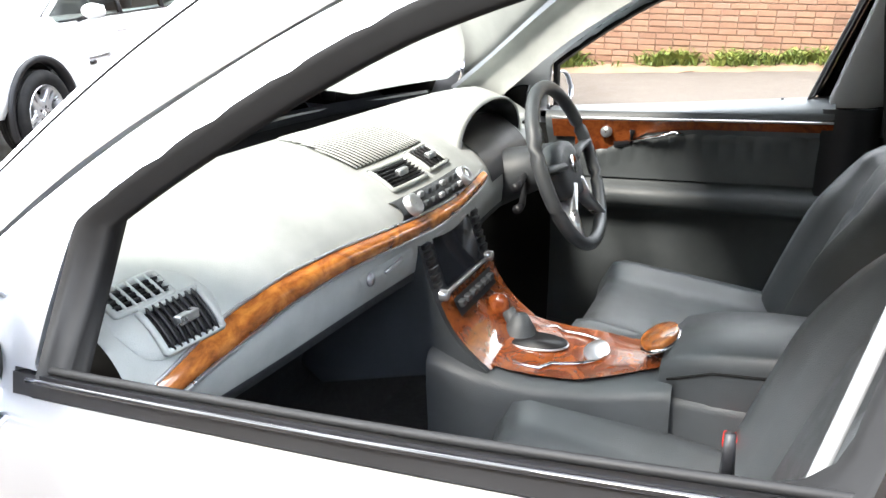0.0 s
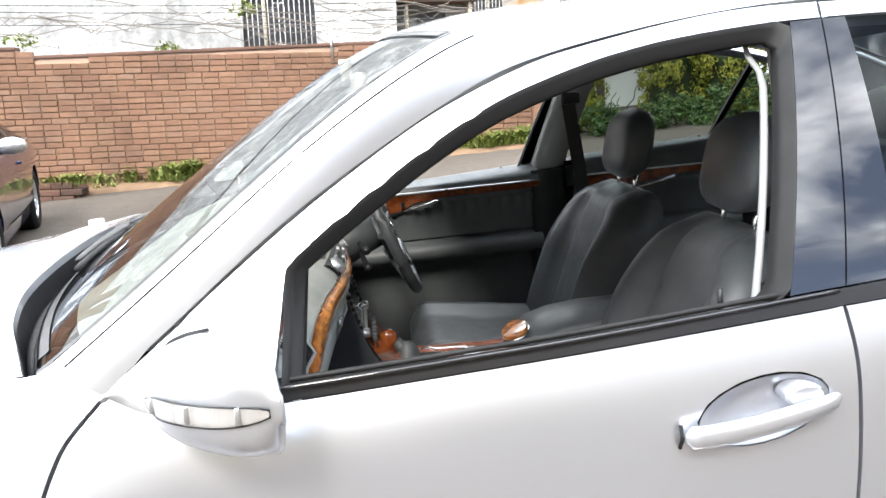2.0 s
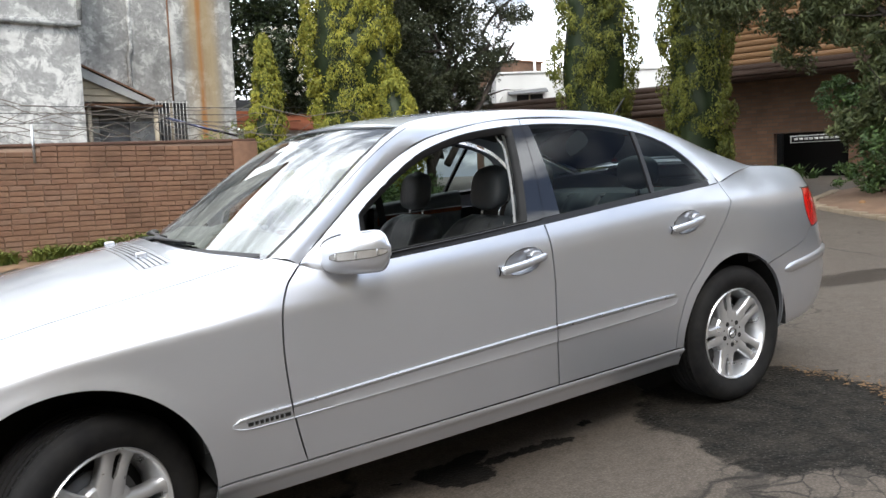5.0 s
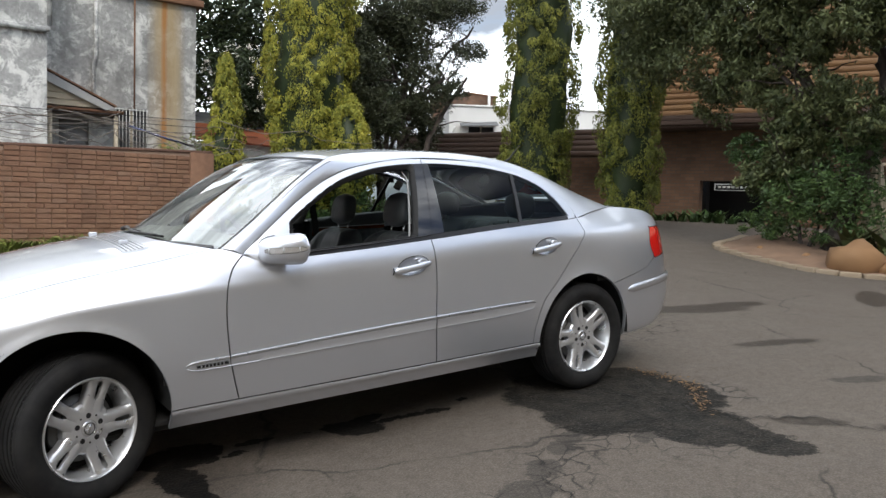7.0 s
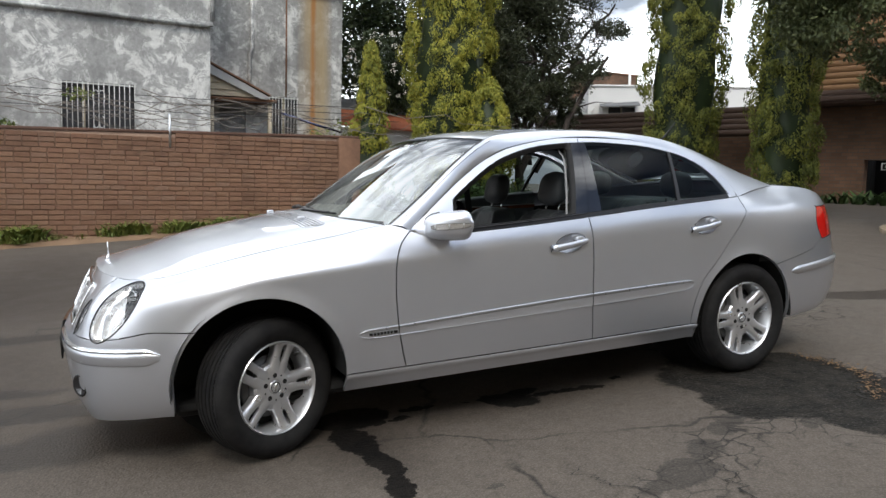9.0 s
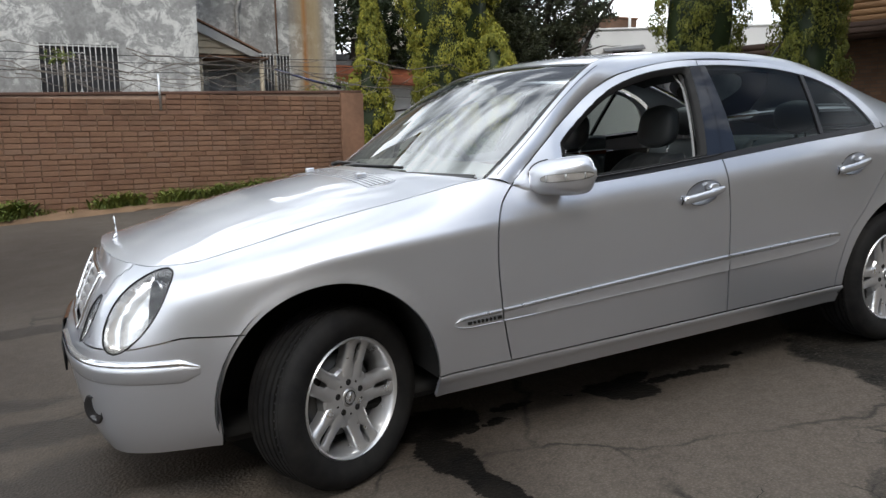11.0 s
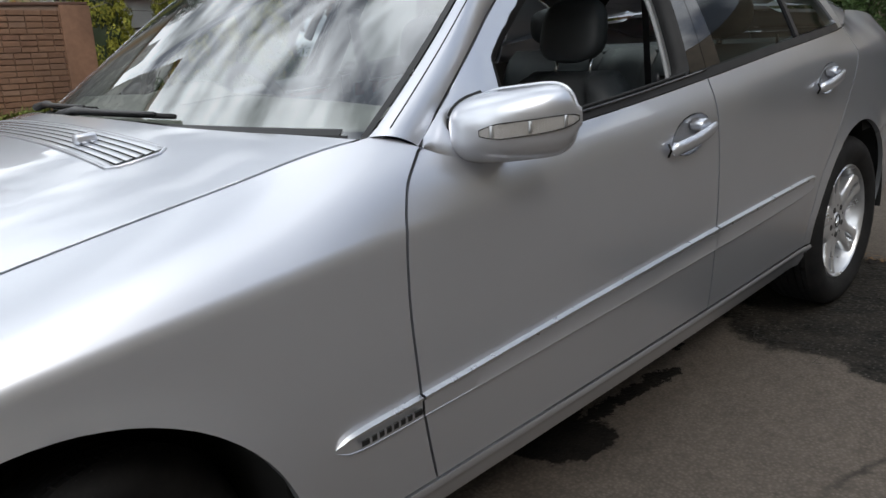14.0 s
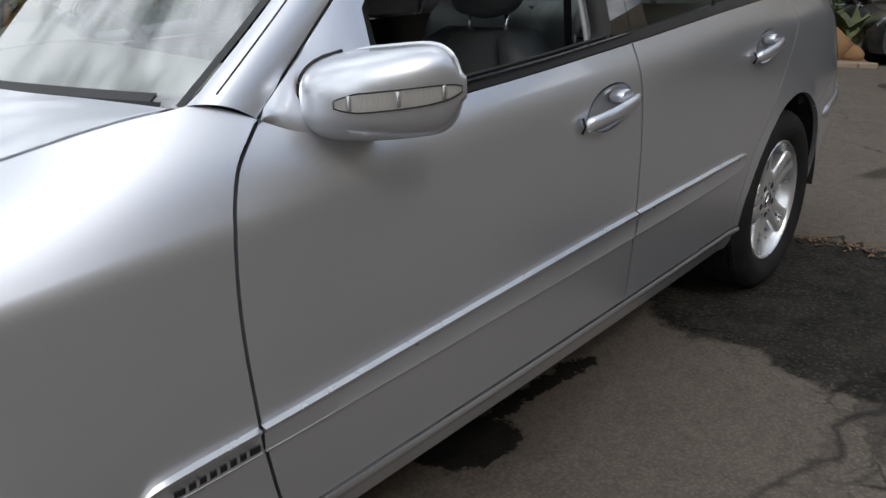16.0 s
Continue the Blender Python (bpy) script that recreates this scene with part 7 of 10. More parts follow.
for y in (-0.60, -0.52, -0.30, -0.05, 0.2, 0.45):
    part("cowl_grating", box_bm(0.50, y - 0.02, 0.935, 0.56, y + 0.02, 0.95, 0.004), TRIMBLACK, cw)
for k0, k1, u1 in ((0.86, 0.14, 0.17), (0.20, -0.34, 0.13)):
    a = np.array(shell(0.06, k0)) + (-0.03, 0, 0.012)
    pts = [tuple(a)] + [tuple(np.array(shell(np.interp(t, (0, 1), (0.10, u1)), k0 + (k1 - k0) * t)) + (-0.008, 0, 0.014)) for t in np.linspace(0.08, 1, 10)]
    wip = part("wiper", tube_bm(pts, [0.017] + [0.016, 0.014, 0.012, 0.011, 0.010, 0.009, 0.008, 0.008, 0.007, 0.006], 8, True, 0.7), plain("satin black metal", (0.03, 0.03, 0.032), 0.35), car, "black windscreen wiper")
    blade = [tuple(np.array(shell(np.interp(t, (0, 1), (0.12, u1 + 0.015)), k0 + 0.06 + (k1 - k0 - 0.1) * t)) + (-0.002, 0, 0.006)) for t in np.linspace(0.1, 1.05, 10)]
    part("wiper_blade", tube_bm(blade, 0.006, 6), BLACK, wip)

# ---- seals round the open window
def opening_path(inset, sink):
    """The outline of the front door's window opening, drawn in by inset."""
    pts = []
    for x in np.linspace(0.960 + inset, 1.74 - inset, 40):
        z = float(wtop(x)) - inset * 1.15
        if x < BP0(z) - inset:
            pts.append((x, house_y(x, z) + sink, z))
    zs = np.linspace(pts[-1][2] - 0.01, belt_z(1.62) + 0.03, 14)
    pts += [(BP0(z) - inset * 0.5, house_y(BP0(z), z) + sink, z) for z in zs]
    pts += [(x, house_y(x, belt_z(x) + 0.018 - inset * 0.5) + sink, belt_z(x) + 0.018 - inset * 0.5) for x in np.linspace(1.60 - inset, 0.942 + inset, 30)]
    return pts


rows = [opening_path(i, s) for i, s in ((-0.002, 0.0), (0.006, 0.004), (0.012, 0.014), (0.022, 0.018), (0.026, 0.032), (0.022, 0.045))]
rows = [through_points(r, 90) for r in rows]
seal = grid_bm([list(map(tuple, r)) for r in rows], closed_v=True)
bmesh.ops.recalc_face_normals(seal, faces=seal.faces[:])
both("window_seal", seal, BLACK, panels["front_door"], "black rubber window seal", True, None, panels["front_door_right"])

# ---- bead and lip along the window slot
for nm, dy, dz, r, mat, lab in (("belt_bead", -0.005, 0.0195, 0.0032, GLOSSBLACK, "gloss black bead"), ("belt_lip", 0.010, 0.0235, 0.0042, BLACK, "rubber wiping lip")):
    pts = [(x, house_y(x, belt_z(x) + dz) + dy, belt_z(x) + dz) for x in np.linspace(0.935, 1.70, 40)]
    both(nm, tube_bm(pts, r, 8), mat, panels["front_door"], lab, True, None, panels["front_door_right"])

# ---- wheels
def build_wheel():
    hub = empty("wheel", Matrix(), "", "")
    r_t, half = 0.325, 0.112
    prof = [(-0.088, 0.218), (-0.100, 0.232), (-0.1125, 0.262), (-0.110, 0.288), (-0.100, 0.307), (-0.090, 0.316), (-0.078, 0.3205)]
    grooves = (-0.078, -0.055, -0.030, 0.0, 0.030, 0.055, 0.078)
    for g0, g1 in zip(grooves, grooves[1:]):
        prof += [(g0 + 0.003, 0.3245), (g1 - 0.008, 0.3245), (g1 - 0.006, 0.315), (g1 + 0.001, 0.315)]
    prof += [(0.090, 0.316), (0.100, 0.307), (0.1125, 0.262), (0.088, 0.218)]
    tyre = lathe_bm(prof, 72)
    t_ob = part("tyre", tyre, TYRE, hub, "black road tyre", True, 40)
    cuts = bmesh.new()
    for k in np.linspace(0, 2 * math.pi, 72, endpoint=False):
        for y0, y1 in ((-0.104, -0.080), (-0.072, -0.058), (0.080, 0.104)):
            b = box_bm(-0.0024, y0, 0.290, 0.0024, y1, 0.3215)
            for v in b.verts:
                if v.co.z > 0.30:
                    v.co.z = float(np.interp(abs(v.co.y), (0.074, 0.078, 0.09, 0.10, 0.104), (0.3245, 0.3205, 0.316, 0.307, 0.299))) + 0.0008
            b.transform(Matrix.Rotation(k, 4, "Y"))
            me = bpy.data.meshes.new("t")
            b.to_mesh(me)
            b.free()
            cuts.from_mesh(me)
            bpy.data.meshes.remove(me)
    tagged(part("tread", cuts, DARK, hub), kind="stuff")
    rim = lathe_bm([(0.088, 0.218), (0.080, 0.205), (0.02, 0.185), (-0.045, 0.190), (-0.075, 0.203), (-0.088, 0.207), (-0.094, 0.214), (-0.088, 0.2195)], 64)
    r_ob = part("rim", rim, RIM, hub, "silver five twin-spoke alloy rim", True, 40)
    part("rim_barrel_back", lathe_bm([(0.03, 0.19), (0.03, 0.02)], 40), DARK, hub)
    part("brake_disc", lathe_bm([(0.0, 0.03), (-0.012, 0.06), (-0.012, 0.145), (0.006, 0.147), (0.006, 0.03)], 40), plain("worn steel disc", (0.10, 0.10, 0.10), 0.5, 0.6), hub)
    # broad dished centre with bolts and small vent holes
    part("hub_plate", lathe_bm([(-0.02, 0.112), (-0.052, 0.110), (-0.061, 0.102), (-0.066, 0.080), (-0.066, 0.036), (-0.062, 0.0345), (-0.062, 0.002)], 50), RIM, hub, "", True, 35)
    part("hub_cap", lathe_bm([(-0.060, 0.034), (-0.0665, 0.033), (-0.068, 0.026), (-0.067, 0.002)], 32), RIM, hub)
    cap = [(0.024 * math.cos(k), -0.0695, 0.024 * math.sin(k)) for k in np.linspace(0, 2 * math.pi, 25)]
    part("cap_ring", tube_bm(cap, 0.0020, 6, False), TRIMBLACK, hub)
    part("cap_bar", box_bm(-0.004, -0.072, -0.018, 0.004, -0.067, 0.018, 0.001, 1, Matrix.Rotation(0.4, 4, "Y")), CHROME, hub)
    for k in range(5):
        a = k * 2 * math.pi / 5 + 0.3
        bolt = lathe_bm([(-0.05, 0.0115), (-0.0675, 0.0115), (-0.0680, 0.0095), (-0.0672, 0.0075), (-0.0672, 0.0005)], 12)
        bolt.transform(Matrix.Translation((0.056 * math.cos(a), 0, 0.056 * math.sin(a))))
        part("wheel_bolt", bolt, TRIMBLACK, hub)
        hole = lathe_bm([(-0.05, 0.0045), (-0.0668, 0.0045), (-0.0670, 0.0005)], 8)
        hole.transform(Matrix.Translation((0.060 * math.cos(a + 0.63), 0, 0.060 * math.sin(a + 0.63))))
        part("vent_hole", hole, DARK, hub)
    outer_w = pchip((0.07, 0.10, 0.13, 0.17, 0.20, 0.211), (0.052, 0.0505, 0.048, 0.051, 0.058, 0.064))
    slot_w = pchip((0.07, 0.118, 0.128, 0.145, 0.180, 0.193, 0.200, 0.211), (0.0004, 0.0004, 0.0075, 0.0095, 0.0115, 0.010, 0.0004, 0.0004))
    for k in range(5):
        a0 = k * 2 * math.pi / 5
        for sg in (-1, 1):
            sec = []
            for r in np.r_[np.linspace(0.07, 0.118, 5), np.linspace(0.121, 0.205, 20), 0.211]:
                lo, hi = float(slot_w(r)), float(outer_w(r))
                top = -0.0655 - 0.007 * smooth01((r - 0.09) / 0.09) - 0.009 * smooth01((r - 0.165) / 0.045)
                lip_w = 0.3 if lo > 0.002 else 0.0
                ring = []
                for tang, w in ((lo, 0.045 * lip_w + 0.001), (lo, 0.004 * lip_w), (lo + 0.003, -0.0008), ((lo + hi) / 2, -0.0025), (hi - 0.010, 0.0), (hi - 0.003, 0.005), (hi, 0.014), (hi - 0.006, 0.05)):
                    tang *= sg
                    ring.append((r * math.cos(a0) - tang * math.sin(a0), top + w, r * math.sin(a0) + tang * math.cos(a0)))
                sec.append(ring)
            bm = grid_bm(sec)
            bmesh.ops.recalc_face_normals(bm, faces=bm.faces[:])
            bm.normal_update()
            if sum(f.normal.y for f in bm.faces) > 0:
                bmesh.ops.reverse_faces(bm, faces=bm.faces[:])
            part("spoke", bm, RIM, hub, "", True, 40)
    return hub


def wheel_at(hub, m, parent):
    """Hangs a wheel on the car: the tyre and rim become parts of it."""
    hub.matrix_basis = m
    hub.parent = parent


wheel = build_wheel()
spots = [Matrix.Translation((0.040, -0.728, 0.315)) @ Matrix.Rotation(radians(24), 4, "Z") @ Matrix.Scale(0.968, 4), pose(2.845, -0.765, 0.325, 0, 37, 0),
         Matrix.Translation((0.035, 0.768, 0.325)) @ Matrix.Rotation(radians(24 + 180), 4, "Z"), pose(2.845, 0.765, 0.325, 0, 20, 180)]
more = [copy_thing(wheel, Matrix()) for _ in spots[1:]]
for w_ob, m in zip([wheel] + more, spots):
    wheel_at(w_ob, m, car)
# dark wheel housings
for c, r in ((ARCH_F, 0.385), (ARCH_R, 0.385)):
    rows = []
    for k in np.linspace(-0.10, math.pi + 0.10, 26):
        rows.append([(c[0] + r * math.cos(k), y, c[1] + r * math.sin(k)) for y in (-0.876, -0.6, -0.45)])
    both("wheel_housing", grid_bm(rows), DARK, car, "black wheel housing")
    disc = bmesh.new()
    bmesh.ops.create_circle(disc, cap_ends=True, segments=30, radius=r)
    disc.transform(Matrix.Translation((c[0], -0.45, c[1])) @ Matrix.Rotation(math.pi / 2, 4, "X"))
    both("wheel_housing", disc, DARK, car)
part("underbody", box_bm(-0.35, -0.70, 0.21, 3.0, 0.70, 0.27, 0.03), DARK, car, "black underbody")
part("antenna", tube_bm([(2.93, 0, 1.40), (2.97, 0, 1.42), (3.07, 0, 1.52)], [0.014, 0.007, 0.003], 8), BLACK, car, "short black roof aerial")
side_all.free(), house.free(), shell_in.free()


# ---------------------------------------------------------------- inside the saloon
part("floor_carpet", box_bm(0.5, -0.74, 0.275, 3.0, 0.74, 0.31, 0.01), CARPET, car, "dark carpeted floor")
part("firewall", box_bm(0.48, -0.78, 0.3, 0.52, 0.78, 0.93), DARK, car)
part("headlining", grid_bm([[tuple(np.array(shell(u, k)) - (0, 0, 0.035)) for k in np.linspace(-1, 1, 20)] for u in np.linspace(U_WS + 0.02, U_BL, 20)]), plain("grey headlining", (0.10, 0.102, 0.104), 0.9, 0, 200, 0.1, 0.2), car, "grey roof lining")

# dashboard: sections in x and z swept across the car
def dash_pt(y, t):
    """t runs from the windscreen (0) over the pad to the knee panel (1)."""
    a = abs(y) / 0.75
    pull = 0.045 * a**3
    nose = 0.022 * math.exp(-((y + 0.05) / 0.22) ** 2)
    c = DASH_CURVE(t * 11)
    x = max(float(c[0]) - pull + nose * smooth01(t * 3), 0.492 + 0.17 * a * a)
    return (x, y, min(float(c[1]) + 0.008 * (1 - a * a), 0.998 + 0.5 * (x - 0.472 - 0.15 * a * a)))


DASH_CURVE = cubic(np.arange(12.0), np.array([(0.562, 1.012), (0.716, 1.046), (0.818, 1.038), (0.894, 1.007), (0.944, 0.975), (0.977, 0.940), (0.991, 0.900), (0.987, 0.855), (0.964, 0.785), (0.92, 0.695), (0.82, 0.61), (0.68, 0.56)]))
ys_d = np.linspace(-0.775, 0.775, 60)
T_W0, T_W1, T_KNEE = 5.05 / 11, 5.85 / 11, 7.35 / 11
dash = part("dashboard", grid_bm([[dash_pt(y, t) for t in np.linspace(0, T_KNEE, 44)] for y in ys_d], flip=True), DASHGREY, car, "grey soft-touch dashboard with burl wood trim")


def dash_at(y, t, out=0.0):
    p, q = np.array(dash_pt(y, t)), np.array(dash_pt(y, t + 0.004))
    d = q - p
    n = np.array((-d[2], 0, d[0])) / np.hypot(d[0], d[2])
    r = p + n * out
    return (float(r[0]), float(r[1]), float(r[2]))


# the wood band sweeps down towards the passenger's door and curls up beside the instruments
band_top = pchip((-0.775, -0.69, -0.645, -0.58, -0.49, -0.41, -0.30, -0.165, -0.03, 0.09, 0.165), (6.22, 5.58, 5.28, 5.06, 4.94, 4.97, 5.12, 5.26, 5.30, 5.18, 5.12))
band_low = pchip((-0.775, -0.66, -0.585, -0.51, -0.405, -0.25, -0.10, 0.01, 0.155, 0.165), (7.0, 6.32, 6.00, 5.80, 5.76, 5.92, 6.04, 5.92, 5.68, 5.60))
wy = np.linspace(-0.765, 0.165, 70)
part("wood_trim", grid_bm([[dash_at(y, (float(band_top(y)) + float(band_low(y) - band_top(y)) * k) / 11, 0.010 * math.sin(math.pi * max(0.0, min(1.0, k))) + 0.002) for k in np.linspace(0, 1, 8)] for y in wy], flip=True), WOOD, dash, "polished burl walnut trim")
part("trim_bead", tube_bm([dash_at(y, float(band_top(y)) / 11 - 0.002, 0.003) for y in wy], 0.0024, 6), SATIN, dash)
part("trim_bead", tube_bm([dash_at(y, float(band_low(y)) / 11 + 0.002, 0.003) for y in wy], 0.0020, 6), SATIN, dash)
under = [[(dash_pt(y, T_KNEE)[0] - dx, y, dash_pt(y, T_KNEE)[2] - dz) for dx, dz in ((0.0, 0.0), (0.006, 0.018), (0.025, 0.030), (0.10, 0.045), (0.24, 0.06))] for y in ys_d]
part("knee_panel", grid_bm(under, flip=True), SOFT, dash, "dark underside of the dashboard")
part("footwell_panel", grid_bm([[(x, y, z) for x, z in ((0.78, 0.79), (0.72, 0.60), (0.66, 0.44), (0.70, 0.31))] for y in np.linspace(-0.76, 0.76, 6)], flip=True), CARPET, dash, "dark carpeted footwell")
# glovebox lock plate
part("glovebox_lock", grid_bm([[dash_at(y, t, o) for t, o in zip(np.linspace(0.572, 0.662, 6), (0.0, 0.004, 0.004, 0.004, 0.004, 0.0))] for y in np.linspace(-0.36, -0.205, 8)], flip=True), DASHGREY, dash, "", True, 20)
part("glovebox_handle", tube_bm([dash_at(-0.295, 0.600, 0.007), dash_at(-0.27, 0.588, 0.010), dash_at(-0.245, 0.585, 0.006)], 0.003, 6), SATIN, dash)
lk = lathe_bm(((0.0, 0.011), (0.004, 0.010), (0.005, 0.002)), 14, "x")
lk.transform(Matrix.Translation(dash_at(-0.335, 0.597, 0.004)))
part("glovebox_keyhole", lk, SATIN, dash)


def vent(y0, y1, t0, t1, slats, bar=0.0035, across=True, nm="air_vent"):
    """A louvred outlet set into the dashboard's skin."""
    lift = 0.0055 if y1 < -0.6 else 0.0
    bed = part(nm, grid_bm([[dash_at(y, t, lift + 0.0015) for t in np.linspace(t0, t1, 6)] for y in np.linspace(y0, y1, 8)], flip=True), DARK, dash, "dark louvred air vent")
    ringp = [dash_at(y, t0, lift + 0.003) for y in np.linspace(y0, y1, 8)] + [dash_at(y1, t, lift + 0.003) for t in np.linspace(t0, t1, 6)] + [dash_at(y, t1, lift + 0.003) for y in np.linspace(y1, y0, 8)] + [dash_at(y0, t, lift + 0.003) for t in np.linspace(t1, t0, 6)]
    part("vent_frame", tube_bm(ringp + ringp[:1], 0.0045, 6, False), DASHGREY, bed)
    for k in np.linspace(0, 1, slats + 2)[1:-1]:
        if across:
            pts = [dash_at(y, t0 + (t1 - t0) * k, lift + 0.005) for y in np.linspace(y0, y1, 6)]
        else:
            pts = [dash_at(y0 + (y1 - y0) * k, t, lift + 0.005) for t in np.linspace(t0, t1, 6)]
        part("vent_slat", tube_bm(pts, bar * 0.7, 6), TRIMBLACK, bed)
    m_y, m_t = (y0 + y1) / 2, (t0 + t1) / 2
    if nm == "air_vent":
        c = dash_at(m_y, m_t, lift + 0.009)
        part("vent_tab", box_bm(c[0] - 0.006, c[1] - 0.016, c[2] - 0.006, c[0] + 0.006, c[1] + 0.016, c[2] + 0.006, 0.002), SATIN, bed)
    return bed


# outer pair of outlets in one raised pale surround
def surround_t(y, low):
    k = (y + 0.688) / 0.068
    e = math.sqrt(max(0.0, 1 - min(1.0, abs(k)) ** 4))
    return 4.40 + (1.12 if low else -1.10) * e


rows = []
for y in np.linspace(-0.756, -0.620, 24):
    t0, t1 = surround_t(y, False), surround_t(y, True)
    edge = 1.0 - smooth01((abs(y + 0.688) / 0.068 - 0.8) / 0.2)
    rows.append([dash_at(y, (t0 + (t1 - t0) * k) / 11, 0.0005 + 0.006 * edge * math.sin(math.pi * k) ** 0.35) for k in np.linspace(0.001, 0.999, 16)])
part("vent_surround", grid_bm(rows, flip=True), DASHGREY, dash, "pale vent surround")
grid_v = vent(-0.744, -0.668, 3.45 / 11, 4.08 / 11, 3, 0.0032, True, "grid_vent")
for y in np.linspace(-0.744, -0.668, 7)[1:-1]:
    part("vent_slat", tube_bm([dash_at(y, t / 11, 0.0115) for t in np.linspace(3.45, 4.08, 5)], 0.0022, 6), DASHGREY, grid_v)
vent(-0.722, -0.640, 4.20 / 11, 5.36 / 11, 8, 0.0036, False)
vent(-0.176, -0.058, 3.07 / 11, 4.0 / 11, 6, 0.0032)
vent(-0.032, 0.058, 2.98 / 11, 3.9 / 11, 5, 0.0032, False)
# half-oval slotted speaker grille on the pad, cut straight behind the middle vents
def oval_half(t):
    return 0.128 * math.sqrt(max(0.0, 1 - ((t - 2.35) / 1.75) ** 2)) if t < 2.35 else 0.128


bed = part("speaker_grille", grid_bm([[dash_at(-0.062 + oval_half(t) * k, t / 11, 0.0035) for k in np.linspace(-1, 1, 9)] for t in np.linspace(0.62, 2.82, 26)]), DARK, dash, "half-oval slotted speaker grille")
for y in np.linspace(-0.185, 0.061, 22):
    k = min(0.999, abs(y + 0.062) / 0.128)
    t0 = 2.35 - 1.75 * math.sqrt(1 - k * k)
    part("grille_bar", tube_bm([dash_at(y, t / 11, 0.0038) for t in np.linspace(t0, 2.82, 9)], 0.0021, 6), DASHGREY, bed)
# climate panel with two knobs and buttons
cl = part("climate_panel", grid_bm([[dash_at(y, t, o) for t, o in zip(np.linspace(4.32 / 11, 5.18 / 11, 7), (0.0, 0.008, 0.010, 0.010, 0.010, 0.008, 0.0))] for y in np.linspace(-0.212, 0.075, 14)], flip=True), SOFT, dash, "grey climate control panel", True, 25)
for y in (-0.175, 0.048):
    kn = lathe_bm(((0.0, 0.021), (0.012, 0.019), (0.014, 0.015), (0.011, 0.012), (0.011, 0.001)), 20, "x")
    kn.transform(Matrix.Translation(dash_at(y, 4.80 / 11, 0.008)) @ Matrix.Rotation(radians(-35), 4, "Y"))
    part("climate_knob", kn, SATIN, cl)
for i, y in enumerate(np.linspace(-0.135, 0.010, 6)):
    for t in (4.58 / 11, 4.95 / 11):
        c = dash_at(y, t, 0.011)
        part("climate_button", box_bm(c[0] - 0.004, c[1] - 0.008, c[2] - 0.005, c[0] + 0.004, c[1] + 0.008, c[2] + 0.005, 0.002), SATIN if (i + int(t * 30)) % 3 == 0 else SOFT, cl)
# instrument hood behind the wheel
hood_rows = []
for k in np.linspace(0, math.pi, 26):
    cy, cz = 0.36 + 0.20 * math.cos(k), 0.965 + 0.105 * math.sin(k) ** 0.7
    hood_rows.append([(x, 0.36 + (cy - 0.36) * w, 0.965 + (cz - 0.965) * h) for x, w, h in ((0.70, 1.02, 0.45), (0.80, 1.05, 0.85), (0.88, 1.05, 1.0), (0.935, 1.03, 1.02), (0.945, 0.98, 0.97), (0.93, 0.94, 0.92), (0.86, 0.90, 0.86))])
part("instrument_hood", grid_bm(hood_rows), DASHGREY, dash, "curved instrument hood")
part("instrument_cluster", grid_bm([[(0.868 + 0.02 * k, 0.36 + 0.19 * j, 0.955 + 0.09 * k * (1 - 0.3 * j * j)) for k in np.linspace(0, 1, 5)] for j in np.linspace(-1, 1, 12)]), SCREEN, dash, "dark instrument dials")
part("cluster_shroud", grid_bm([[dash_at(y, t / 11, 0.004) for t in np.linspace(2.9, 5.9, 12)] for y in np.linspace(0.20, 0.53, 14)], flip=True), TRIMBLACK, dash, "black shroud round the dials")
part("hood_lining", grid_bm([[(r[4][0] - dx, 0.36 + (r[4][1] - 0.36) * w, 0.965 + (r[4][2] - 0.965) * h) for dx, w, h in ((0.004, 0.985, 0.975), (0.02, 0.93, 0.91), (0.09, 0.88, 0.84), (0.16, 0.6, 0.5))] for r in hood_rows]), TRIMBLACK, dash, "black inside of the hood")
for y, r in ((0.26, 0.042), (0.36, 0.055), (0.46, 0.042)):
    rp = [(0.862, y + r * math.cos(a), 0.995 + r * math.sin(a)) for a in np.linspace(0, 2 * math.pi, 25)]
    part("dial_ring", tube_bm(rp, 0.003, 6, False), SATIN, dash)
vent_r = part("door_vent", box_bm(0.885, 0.60, 0.90, 0.93, 0.70, 0.985, 0.008), DASHGREY, dash)
for z in np.linspace(0.915, 0.97, 5):
    part("vent_slat", box_bm(0.932, 0.612, z, 0.937, 0.688, z + 0.006), DARK, vent_r)

# centre stack: screen, buttons, wood, console
def stack_pt(y, t, out=0.0):
    """The sloping centre panel from under the wood band (0) down to the console (1)."""
    p = STACK(t * 4)
    return (float(p[0]) + out * 0.9, y, float(p[1]) + out * 0.43)


STACK = cubic(np.arange(5.0), np.array([(1.004, 0.900), (1.018, 0.845), (1.036, 0.788), (1.070, 0.722), (1.13, 0.667)]))
yl, yr = -0.185, 0.085
stack = part("centre_panel", grid_bm([[stack_pt(y, t) for t in np.linspace(0, 1, 16)] for y in np.linspace(yl, yr, 6)], flip=True), SOFT, car, "dark centre stack with screen and burl wood")
part("stack_cheek", grid_bm([[(stack_pt(yl, t)[0] - d, yl + 0.01 * (d > 0), stack_pt(yl, t)[2] - d * 0.25) for d in (0, 0.06, 0.2, 0.36)] for t in np.linspace(0, 1, 12)]), SOFT, stack)
part("stack_cheek", grid_bm([[(stack_pt(yr, t)[0] - d, yr, stack_pt(yr, t)[2] - d * 0.25) for d in (0, 0.06, 0.2)] for t in np.linspace(0, 1, 12)], flip=True), SOFT, stack)
